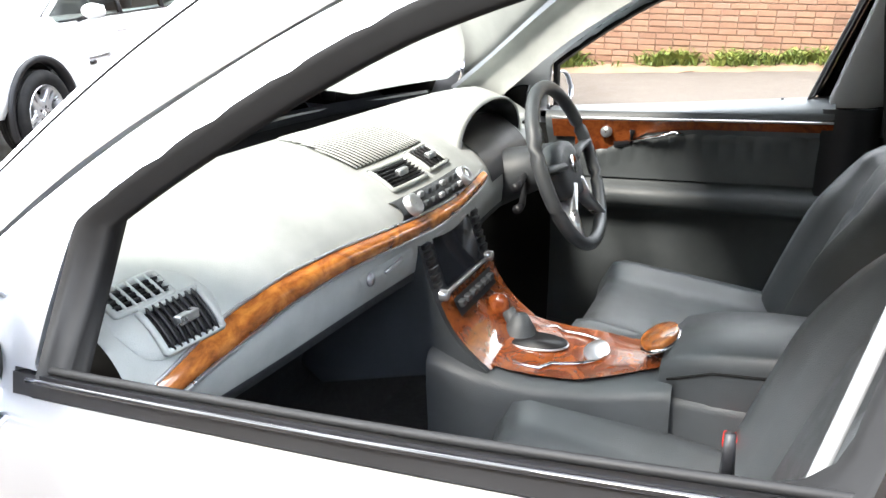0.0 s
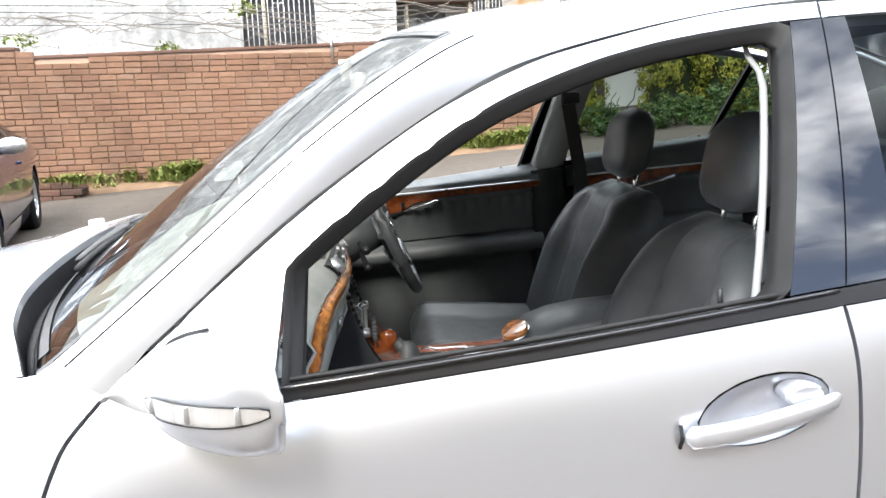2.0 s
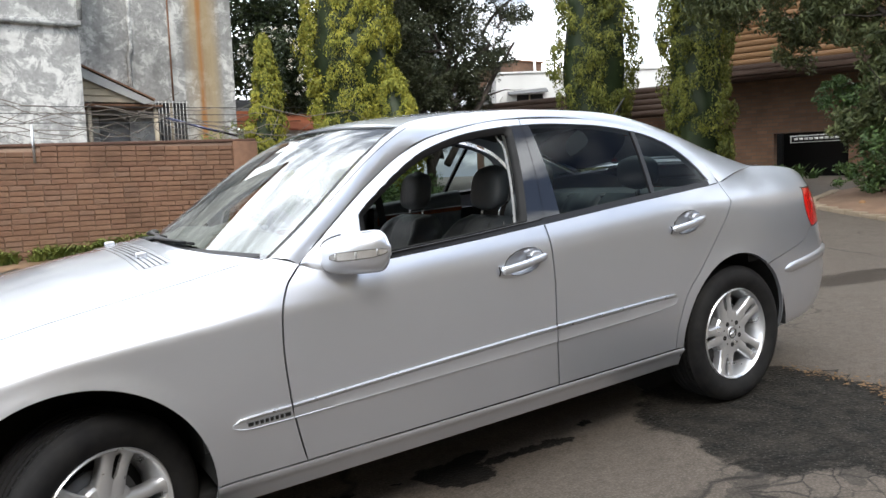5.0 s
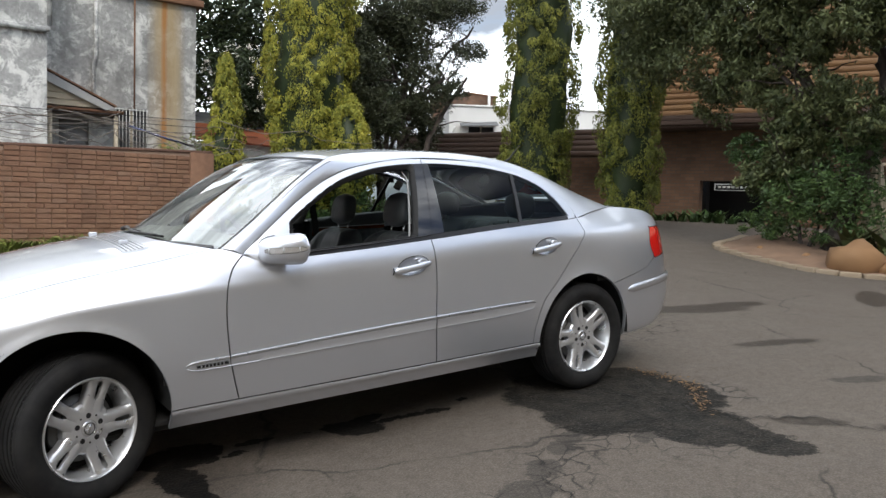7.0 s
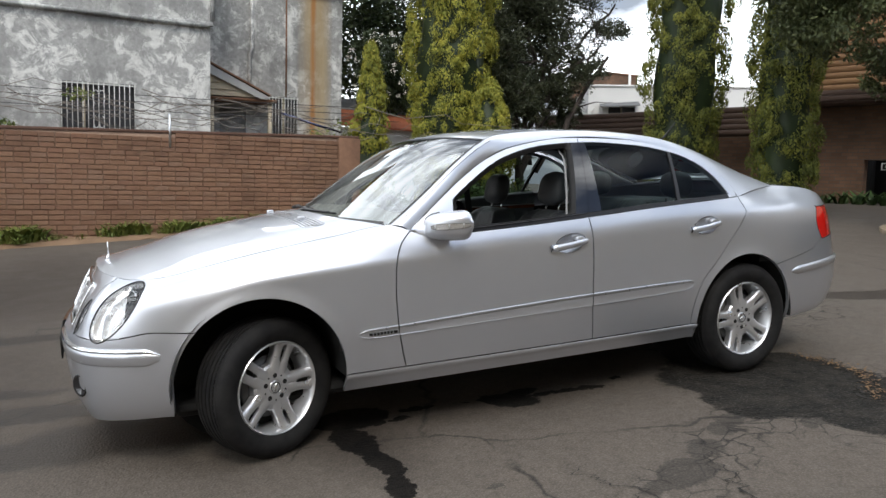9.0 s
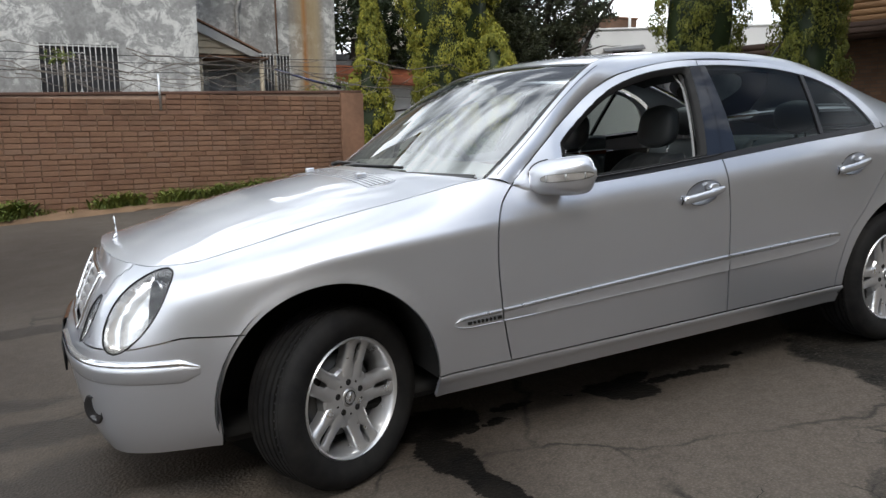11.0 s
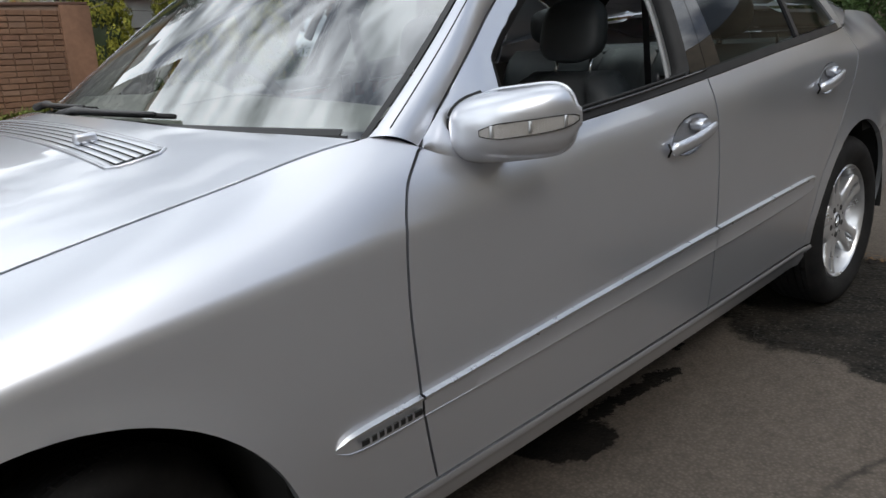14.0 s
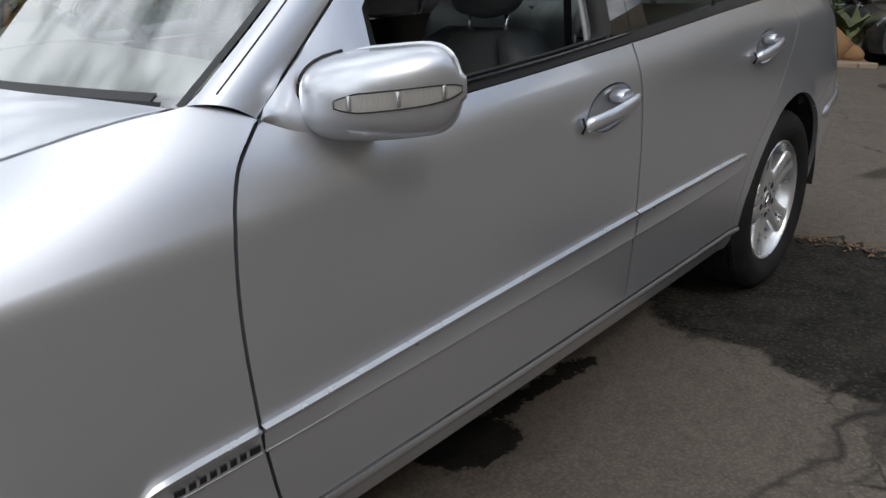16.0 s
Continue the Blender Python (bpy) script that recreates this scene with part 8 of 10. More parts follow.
scr = part("display", grid_bm([[stack_pt(y, t, 0.004) for t in np.linspace(0.06, 0.46, 5)] for y in np.linspace(-0.135, 0.035, 5)], flip=True), SCREEN, stack, "dark colour display")
part("display_ledge", tube_bm([stack_pt(y, 0.49, 0.007) for y in np.linspace(-0.14, 0.04, 6)], 0.004, 8), SATIN, stack)
part("disc_slot", tube_bm([stack_pt(y, 0.045, 0.005) for y in np.linspace(-0.12, 0.02, 6)], 0.0022, 6), SATIN, stack)
for y in (-0.162, 0.062):
    for t in np.linspace(0.08, 0.40, 6):
        c = stack_pt(y, t, 0.004)
        part("radio_button", box_bm(c[0] - 0.005, c[1] - 0.013, c[2] - 0.005, c[0] + 0.004, c[1] + 0.013, c[2] + 0.005, 0.0015), TRIMBLACK, stack)
    kn = lathe_bm(((0.0, 0.011), (0.014, 0.010), (0.015, 0.002)), 14, "x")
    kn.transform(Matrix.Translation(stack_pt(y, 0.475, 0.002)))
    part("radio_knob", kn, SATIN, stack)
part("stack_wood", grid_bm([[stack_pt(y, t, 0.005) for t in np.linspace(0.52, 1.0, 10)] for y in np.linspace(-0.178, 0.078, 8)], flip=True), WOOD_DARKENED, stack, "polished burl walnut panel")
sw = part("switch_panel", grid_bm([[stack_pt(y, t, 0.010) for t in np.linspace(0.55, 0.67, 4)] for y in np.linspace(-0.14, 0.04, 6)], flip=True), TRIMBLACK, stack)
for y in np.linspace(-0.12, 0.02, 6):
    c = stack_pt(y, 0.61, 0.012)
    part("switch_key", box_bm(c[0] - 0.006, c[1] - 0.010, c[2] - 0.004, c[0] + 0.006, c[1] + 0.010, c[2] + 0.008, 0.002), SOFT, sw)
# console body, gear plate, lever, armrest
con_rows = []
for x, z, h in ((1.02, 0.70, 0.155), (1.10, 0.672, 0.15), (1.20, 0.657, 0.142), (1.32, 0.662, 0.128), (1.40, 0.675, 0.118), (1.44, 0.68, 0.115)):
    con_rows.append([(x, -0.05 + h * k, z - d) for k, d in ((-1.06, 0.36), (-1.03, 0.06), (-1.0, 0.022), (-0.92, 0.004), (-0.5, 0.0), (0, 0.0), (0.5, 0.0), (0.92, 0.004), (1.0, 0.022), (1.03, 0.06), (1.06, 0.36))])
con = part("centre_console", grid_bm(con_rows), SOFT, car, "dark console with burl wood gear plate")
part("console_wood", grid_bm([[(x, -0.05 + h * k, z + 0.005 + 0.004 * (1 - k * k)) for k in np.linspace(-0.78, 0.78, 10)] for x, z, h in ((1.10, 0.672, 0.148), (1.16, 0.662, 0.146), (1.22, 0.658, 0.140), (1.28, 0.659, 0.134), (1.34, 0.665, 0.10), (1.40, 0.677, 0.07), (1.435, 0.685, 0.055))]), WOOD_DARKENED, con, "polished burl walnut gear surround")
ov = [(1.21 + 0.105 * math.cos(a), -0.05 + 0.092 * math.sin(a) * (1.0 if math.cos(a) < 0 else 0.75), 0.669 + 0.004 * math.cos(a)) for a in np.linspace(0, 2 * math.pi, 41)]
part("gear_plate_rim", tube_bm(ov, 0.0035, 6, False), CHROME, con, "chrome gear plate rim")
gate = [(1.175 + 0.062 * math.cos(a), -0.045 + 0.036 * math.sin(a), 0.672) for a in np.linspace(0, 2 * math.pi, 30, endpoint=False)]
part("gear_gate", plate_bm(gate, 0.003, (0, 0, 1)), TRIMBLACK, con)
part("gear_gate_rim", tube_bm(gate + gate[:1], 0.0025, 6, False), SATIN, con)
part("ashtray_cap", plate_bm([(1.292 + 0.022 * math.cos(a), -0.05 + 0.042 * math.sin(a), 0.672) for a in np.linspace(0, 2 * math.pi, 20, endpoint=False)], 0.005, (0, 0, 1), 0.001), SATIN, con)
boot_g = lathe_bm(((0.672, 0.034), (0.69, 0.026), (0.71, 0.016), (0.715, 0.002)), 20, "z")
boot_g.transform(Matrix.Translation((1.135, -0.02, 0)))
lev = part("gear_lever", boot_g, SOFT, con, "gear lever with wooden knob")
knob = lathe_bm(((0.0, 0.011), (0.012, 0.019), (0.032, 0.024), (0.052, 0.023), (0.062, 0.016), (0.066, 0.002)), 20, "z")
knob.transform(Matrix.Translation((1.098, -0.012, 0.695)) @ Matrix.Rotation(radians(-16), 4, "Y") @ Matrix.Diagonal((0.95, 0.75, 0.8, 1)))
part("gear_knob", knob, [WOOD_DARKENED], lev, "walnut and leather knob")
part("gear_neck", tube_bm([(1.137, -0.02, 0.675), (1.108, -0.014, 0.715)], [0.018, 0.014], 10), SOFT, lev)
arm_rows = []
for x, z, h in ((1.415, 0.70, 0.085), (1.44, 0.728, 0.095), (1.50, 0.744, 0.10), (1.58, 0.752, 0.10), (1.68, 0.752, 0.10), (1.75, 0.748, 0.10), (1.77, 0.73, 0.098)):
    arm_rows.append([(x, -0.045 + h * k, z - d) for k, d in ((-1.0, 0.10), (-1.0, 0.03), (-0.96, 0.008), (-0.85, 0.0), (0, -0.004), (0.85, 0.0), (0.96, 0.008), (1.0, 0.03), (1.0, 0.10))])
arm = part("armrest", grid_bm(arm_rows), LEATHER, con, "dark leather centre armrest")
part("armrest_base", box_bm(1.42, -0.15, 0.32, 1.76, 0.06, 0.66, 0.02), SOFT, con)
part("armrest_seam", tube_bm([(x, -0.146, z) for x, z in ((1.43, 0.69), (1.5, 0.712), (1.6, 0.718), (1.75, 0.715))], 0.0025, 6), DARK, arm)
tip = [(1.405 + 0.032 * math.cos(a), -0.045 + 0.052 * math.sin(a), 0.712 + 0.013 * math.cos(a)) for a in np.linspace(0, 2 * math.pi, 30, endpoint=False)]
part("armrest_cap", plate_bm(tip, 0.012, (-0.35, 0, 0.94), 0.003), WOOD, con, "oval burl wood cap with chrome edge")
part("cap_rim", tube_bm(tip + tip[:1], 0.004, 6, False), CHROME, con)

# steering wheel, right-hand drive
SW = Matrix.Translation((1.130, 0.345, 0.925)) @ Matrix.Rotation(radians(-20), 4, "Y")
rim_w = [(0, 0.183 * math.cos(a), 0.183 * math.sin(a)) for a in np.linspace(0, 2 * math.pi, 61)]
wring = tube_bm(rim_w, 0.0155, 14, False)
bmesh.ops.remove_doubles(wring, verts=wring.verts[:], dist=0.002)
wring.transform(SW)
steer = part("steering_wheel", wring, LEATHER, car, "black leather four-spoke steering wheel")
pad = grid_bm([[(0.018 + 0.022 * math.cos(b) - 0.03, 0.085 * r_ * math.copysign(abs(math.cos(a)) ** 0.7, math.cos(a)), 0.068 * r_ * math.copysign(abs(math.sin(a)) ** 0.8, math.sin(a)) - 0.01) for a in np.linspace(0, 2 * math.pi, 32, endpoint=False)] for b, r_ in ((2.6, 1.0), (1.5, 1.0), (0.8, 0.92), (0.35, 0.7), (0.0, 0.35), (0.0, 0.01))], closed_v=True)
bmesh.ops.recalc_face_normals(pad, faces=pad.faces[:])
pad.transform(SW)
part("airbag_pad", pad, SOFT, steer, "grey airbag cover")
for a, b in ((0.10, 0.30), (-0.10, -0.30), (0.55 * math.pi + 1.05, 0), (-0.55 * math.pi - 1.05, 0)):
    ang = {0.10: 0.12, -0.10: math.pi - 0.12}.get(a, math.pi * 1.5 + (0.62 if a > 0 else -0.62))
    sp_b = tube_bm([(-0.012, 0.05 * math.cos(ang), 0.05 * math.sin(ang)), (-0.010, 0.12 * math.cos(ang), 0.12 * math.sin(ang)), (0, 0.18 * math.cos(ang), 0.18 * math.sin(ang))], [0.028, 0.019, 0.017], 10, True, 0.5)
    sp_b.transform(SW)
    part("wheel_spoke", sp_b, SATIN if ang > 4 else SOFT, steer)
emb = lathe_bm(((0.0, 0.022), (0.003, 0.021), (0.003, 0.001)), 20, "x")
emb.transform(SW @ Matrix.Translation((0.012, 0, 0)))
part("wheel_emblem", emb, CHROME, steer)
col = tube_bm([(0.90, 0.355, 0.86), (1.0, 0.355, 0.90), (1.10, 0.355, 0.93)], [0.07, 0.06, 0.045], 14)
part("steering_column", col, SOFT, steer)
for dy, dz in ((-0.16, -0.01), (-0.15, -0.06), (0.15, -0.01)):
    part("column_stalk", tube_bm([(1.04, 0.355 + dy * 0.3, 0.91 + dz * 0.4), (1.055, 0.355 + dy * 0.8, 0.915 + dz), (1.06, 0.355 + dy * 1.1, 0.918 + dz)], [0.006, 0.008, 0.011], 8), TRIMBLACK, steer)

# seats
def seat(y0, x0, lift, name="seat", z_top=1.0):
    s = empty(name, Matrix.Translation((x0, y0, 0)), "", "")
    s.parent = car
    rows = []
    for t in np.linspace(0, 1, 18):
        x = 1.17 + 0.52 * t
        zc = 0.625 - 0.075 * t + (-0.07 * (1 - t / 0.10) ** 2 if t < 0.10 else 0)
        hw = 0.245 + 0.012 * math.sin(math.pi * t)
        ring = []
        for k in np.linspace(-1, 1, 21):
            bol = 0.028 * smooth01((abs(k) - 0.52) / 0.22) * (1 - smooth01((abs(k) - 0.86) / 0.14) * 1.4) - 0.012 * math.exp(-((abs(k) - 0.56) / 0.04) ** 2)
            drop = 0.09 * max(0.0, abs(k) - 0.88) / 0.12 * 0.6
            groove = -0.008 * math.exp(-((t - 0.42) / 0.03) ** 2) * (1 if abs(k) < 0.55 else 0)
            ring.append((x, hw * k, zc + bol - drop + groove + lift))
        ring += [(x, hw * 0.98, zc - 0.19 + lift), (x, -hw * 0.98, zc - 0.19 + lift)]
        rows.append(ring)
    bm = grid_bm(rows, closed_v=True)
    bm.verts.ensure_lookup_table()
    bm.faces.new([bm.verts[i] for i in range(23)]), bm.faces.new([bm.verts[i] for i in range(17 * 23, 18 * 23)][::-1])
    bmesh.ops.recalc_face_normals(bm, faces=bm.faces[:])
    part("cushion", bm, LEATHER, s, "pleated black leather cushion")
    rows = []
    for t in np.linspace(0, 1, 24):
        z = 0.50 + (z_top - 0.50) * t
        x = 1.655 + 0.16 * t + 0.03 * t * t
        hw = 0.235 + 0.02 * math.sin(math.pi * min(1, t * 1.2)) - 0.075 * smooth01((t - 0.80) / 0.2)
        cap = math.sqrt(max(0.02, 1 - max(0, (t - 0.90) / 0.10) ** 2))
        ring = []
        for k in np.linspace(-1, 1, 21):
            bol = 0.055 * smooth01((abs(k) - 0.45) / 0.3) * (1 - 0.6 * smooth01((t - 0.6) / 0.35)) * (1 - smooth01((abs(k) - 0.88) / 0.12)) - 0.012 * math.exp(-((abs(k) - 0.52) / 0.035) ** 2) - 0.009 * math.exp(-((t - 0.62 - 0.10 * (1 - k * k)) / 0.018) ** 2) * (abs(k) < 0.5)
            fr = 0.075 * cap * (1 - 0.5 * max(0, abs(k) - 0.8) / 0.2)
            ring.append((x - fr - bol * cap, hw * k, z + 0.10 * (fr + bol)))
        ring += [(x + 0.045 * cap, hw * 0.96, z), (x + 0.06 * cap, 0, z), (x + 0.045 * cap, -hw * 0.96, z)]
        rows.append(ring)
    bm = grid_bm(rows, closed_v=True)
    bm.verts.ensure_lookup_table()
    bm.faces.new([bm.verts[i] for i in range(24)]), bm.faces.new([bm.verts[i] for i in range(23 * 24, 24 * 24)][::-1])
    bmesh.ops.recalc_face_normals(bm, faces=bm.faces[:])
    part("backrest", bm, LEATHER, s, "black leather backrest with side bolsters")
    hz = z_top + 0.125 + lift * 0
    rows = []
    for b in np.linspace(-1, 1, 15):
        r_ = max(0.02, 1 - abs(b) ** 3.4) ** 0.42
        rows.append([(1.845 + 0.02 * b + 0.052 * r_ * math.copysign(abs(math.cos(a)) ** 0.75, math.cos(a)), 0.122 * r_ * (0.93 + 0.07 * -b) * math.copysign(abs(math.sin(a)) ** 0.6, math.sin(a)), hz + 0.098 * b) for a in np.linspace(0, 2 * math.pi, 24, endpoint=False)])
    bm = grid_bm(rows, closed_v=True)
    bm.verts.ensure_lookup_table()
    bm.faces.new([bm.verts[i] for i in range(24)]), bm.faces.new([bm.verts[i] for i in range(14 * 24, 15 * 24)][::-1])
    bmesh.ops.recalc_face_normals(bm, faces=bm.faces[:])
    part("headrest", bm, LEATHER, s, "black leather headrest")
    for dy in (-0.065, 0.065):
        part("headrest_post", tube_bm([(1.83, dy, z_top - 0.03), (1.845, dy, hz - 0.07)], 0.006, 8), CHROME, s)
    part("seat_base", box_bm(1.22, -0.2, 0.3, 1.66, 0.2, 0.42, 0.02), TRIMBLACK, s)
    return s


seat(0.335, 0.0, 0.0, "driver_seat", 0.985)
seat(-0.37, -0.02, -0.01, "passenger_seat", 1.0)
# rear bench, three places
for y, w in ((-0.40, 0.27), (0.40, 0.27), (0.0, 0.13)):
    rows = []
    for t in np.linspace(0, 1, 16):
        z, x = 0.48 + 0.53 * t, 2.50 + 0.24 * t
        rows.append([(x - (0.07 if abs(k) < 0.93 else 0.03) - 0.012 * math.cos(k * 4.5) + (0.05 * smooth01((t - 0.9) / 0.1)), y + w * k, z) for k in np.linspace(-1, 1, 15)])
    part("rear_backrest", grid_bm(rows), LEATHER, car, "black leather rear backrest")
part("rear_cushion", box_bm(2.02, -0.66, 0.34, 2.50, 0.66, 0.55, 0.04, 3), LEATHER, car, "black leather rear cushion")
for y in (-0.40, 0.40):
    rows = []
    for b in np.linspace(-1, 1, 13):
        r_ = max(0.02, 1 - abs(b) ** 3) ** 0.45
        rows.append([(2.72 + 0.05 * r_ * math.cos(a), y + 0.13 * r_ * math.copysign(abs(math.sin(a)) ** 0.6, math.sin(a)), 1.115 + 0.085 * b) for a in np.linspace(0, 2 * math.pi, 22, endpoint=False)])
    part("rear_headrest", grid_bm(rows, closed_v=True), LEATHER, car, "black leather rear headrest")
    part("headrest_post", tube_bm([(2.72, y, 0.98), (2.72, y, 1.06)], 0.012, 8), SATIN, car)
part("parcel_shelf", box_bm(2.72, -0.66, 0.975, 3.18, 0.66, 1.0, 0.01), SOFT, car, "dark parcel shelf")

# door linings, both sides
def lining(x0, x1, sg, host, full):
    def inner(x, z):
        if z <= belt_z(x):
            return abs(side(x, z)[1])
        return abs(house_y(x, z))

    def skin(x, z, out):
        return (x, sg * (inner(x, min(z, belt_z(x))) - 0.10 - out), z)

    xs = np.linspace(x0, x1, 26)
    top = lambda x: belt_z(x) + (0.030 if sg > 0 else 0.012)
    tops = ((0.012, 0.004), (0.03, 0.0), (0.07, 0.0), (0.10, 0.012)) if sg > 0 else ((0.012, 0.008), (0.026, 0.006), (0.040, 0.012), (0.060, 0.03), (0.085, 0.06))
    falls = ((0.985, 0.02), (0.955, 0.025), (0.93, 0.028), (0.90, 0.02), (0.84, 0.012)) if sg > 0 else ((0.88, 0.002), (0.84, 0.006))
    falls += ((0.80, 0.015), (0.785, 0.045), (0.775, 0.075), (0.755, 0.08), (0.735, 0.075), (0.72, 0.04), (0.70, 0.012), (0.6, 0.01), (0.45, 0.015), (0.33, 0.02))
    rows = [[(x, sg * (inner(x, belt_z(x)) - d), top(x) - dz) for d, dz in tops] + [skin(x, z, o) for z, o in falls] for x in xs]
    bm = grid_bm(rows)
    # the far side's lining has daylight in its colour, the near side's has not
    d = part("door_lining", bm, LIT_LINING if sg > 0 else SOFT, car, "dark padded door lining")
    rows = [[skin(x, z - (0.03 * smooth01((x0 + 0.42 - x) / 0.3) if k == 1 else 0) + 0.0, 0.034 - 0.004 * k) for k, z in ((0, 0.963), (0.4, 0.958), (0.7, 0.950), (1, 0.941))] for x in np.linspace(x0 + 0.02, x1, 30)]
    if sg > 0:
        part("lining_wood", grid_bm(rows), WOOD_DARKENED, d, "polished burl walnut strip")
        # gathered leather below the wood
        fold = lambda x, z: 0.034 + 0.006 * abs(math.sin((x - x0) * 75)) * smooth01((z - 0.84) / 0.08) - 0.016 * smooth01((z - 0.918) / 0.015)
        part("door_pad", grid_bm([[skin(x, z - 0.055 * smooth01((x0 + 0.34 - x) / 0.25) * smooth01((z - 0.8) / 0.1), fold(x, z)) for z in np.linspace(0.93, 0.80, 12)] for x in np.linspace(x0 + 0.06, x1 - 0.02, 150)]), LIT_LINING, d, "gathered charcoal leather pad")
        part("lining_bead", tube_bm([skin(x, 0.968, 0.034) for x in np.linspace(x0 + 0.02, x1, 20)], 0.003, 6), SATIN, d)
    hx = x0 + 0.36
    if sg > 0:
        part("inner_handle", tube_bm([skin(hx - 0.13, 0.905, 0.04), skin(hx - 0.05, 0.922, 0.055), skin(hx - 0.01, 0.935, 0.055), skin(hx + 0.012, 0.928, 0.04)], [0.004, 0.008, 0.011, 0.006], 8, True, 0.6), CHROME, d, "chrome inner handle")
    if full:
        kn = lathe_bm(((0.0, 0.016), (0.008, 0.015), (0.009, 0.002)), 16, "y")
        kn.transform(Matrix.Translation(skin(x0 + 0.17, 0.93, 0.035)) @ (Matrix.Rotation(math.pi, 4, "Z") if sg > 0 else Matrix()))
        part("mirror_switch", kn, SATIN, d)
        part("seat_switch", tube_bm([skin(x0 + 0.19, 0.893, 0.036), skin(x0 + 0.235, 0.90, 0.036), skin(x0 + 0.24, 0.935, 0.036)], 0.008, 8), TRIMBLACK, d)
        part("wood_plate", grid_bm([[skin(x, z, 0.031) for z in np.linspace(0.935 - 0.075 * smooth01((0.30 - (x - x0)) / 0.14), 0.95, 5)] for x in np.linspace(x0 + 0.08, x0 + 0.30, 10)]), WOOD_DARKENED, d)
    part("lock_pin", tube_bm([(x1 - 0.12, sg * (inner(x1 - 0.12, belt_z(x1 - 0.12)) - 0.055), belt_z(x1 - 0.12)), (x1 - 0.12, sg * (inner(x1 - 0.12, belt_z(x1 - 0.12)) - 0.055), belt_z(x1 - 0.12) + 0.035)], [0.005, 0.0038], 8), TRIMBLACK, d)
    return d


for sg, sfx in ((-1, ""), (1, "_right")):
    lining(0.955, 1.675, sg, panels["front_door" + sfx], sg > 0)
    lining(1.80, 2.40, sg, panels["rear_door" + sfx], False)
    # middle pillar trim, belt and inner door frame edges
    pil = [[(BP1(z) + dx + 0.0, sg * (abs(house_y(1.7, z)) - dy), z) for dx, dy in ((-0.055, 0.05), (-0.05, 0.085), (0.03, 0.09), (0.07, 0.05))] for z in np.linspace(1.0, 1.37, 10)]
    part("pillar_trim", grid_bm(pil), WHITE_PLASTIC if sg < 0 else plain("grey pillar cloth", (0.34, 0.345, 0.345), 0.8), car, "pale grey middle pillar trim")
    low = [[(1.70 + dx, sg * (0.80 - dy), z) for dx, dy in ((-0.06, 0.0), (-0.05, 0.04), (0.05, 0.04), (0.08, 0.0))] for z in np.linspace(0.3, 1.0, 6)]
    part("pillar_trim", grid_bm(low), TRIMBLACK, car)
    belt = [(1.76 + 0.10 * t, sg * (0.66 - 0.02 * t), 1.25 - 0.85 * t) for t in np.linspace(0, 1, 10)]
    part("seat_belt", grid_bm([[(p[0] - 0.022, p[1], p[2]), (p[0] + 0.022, p[1] - 0.006 * sg, p[2])] for p in belt]), TRIMBLACK, car, "black seat belt webbing")
    part("belt_guide", box_bm(1.74, sg * 0.655 - 0.012, 1.22, 1.80, sg * 0.655 + 0.012, 1.28, 0.006), TRIMBLACK, car)
    # inner side of A pillar
    part("pillar_lining", grid_bm([([tuple(np.array(r_at(u)) * (1, -sg, 1) + (-0.035, -sg * 0.025, -0.028))] if sg > 0 else []) + [tuple(np.array(r_at(u)) * (1, -sg, 1) + (0.02, -sg * -0.0, -0.02)) , tuple(np.array(q_at(u)) * (1, -sg, 1) + (0.035, -sg * 0.05, -0.015))] for u in np.linspace(0.3, 4, 16)]), DASHGREY, car, "grey windscreen pillar lining")
for y in (-0.18, 0.12):
    part("belt_buckle", box_bm(1.53, y - 0.014, 0.52, 1.565, y + 0.014, 0.61, 0.005), TRIMBLACK, car)
    part("buckle_button", box_bm(1.525, y - 0.014, 0.61, 1.572, y + 0.014, 0.628, 0.003), RED, car, "red belt release button")
# rear-view mirror and sun visors
mir_in = grid_bm([[(1.085 + 0.022 * r_ * math.cos(b), -0.01 + 0.125 * r_ * math.copysign(abs(math.cos(a)) ** 0.7, math.cos(a)), 1.335 + 0.036 * r_ * math.copysign(abs(math.sin(a)) ** 0.8, math.sin(a))) for a in np.linspace(0, 2 * math.pi, 24, endpoint=False)] for r_, b in ((0.02, math.pi), (0.8, math.pi * 0.9), (1.0, math.pi / 2), (0.9, 0.1), (0.02, 0.0))], closed_v=True)
bmesh.ops.recalc_face_normals(mir_in, faces=mir_in.faces[:])
part("interior_mirror", mir_in, WHITE_PLASTIC, car, "pale grey interior mirror")
part("mirror_stem", tube_bm([(1.06, -0.01, 1.34), (1.06, -0.01, 1.40)], 0.014, 8), WHITE_PLASTIC, car)

# pale inner edge of the middle pillar beside the open window
for sg in (-1, 1):
    edge = [(float(BP0(z)) - 0.018 - 0.03 * smooth01((z - 1.29) / 0.06), sg * -(float(house_y(1.7, z)) + 0.055), z) for z in np.linspace(0.95, 1.355, 18)]
    edge += [(edge[-1][0] - 0.03 * i, edge[-1][1], edge[-1][2] + 0.006) for i in (1, 2)]
    part("pillar_edge", tube_bm(edge, 0.006, 8, True, 0.6), plain("grey pillar trim", (0.20, 0.205, 0.21), 0.6), car, "pale grey pillar edging")

# parts with pieces of their own hang from the car itself
for ob in list(bpy.data.objects):
    if ob.children and ob.parent is not None and ob.parent.parent is not None:
        ob.parent = car


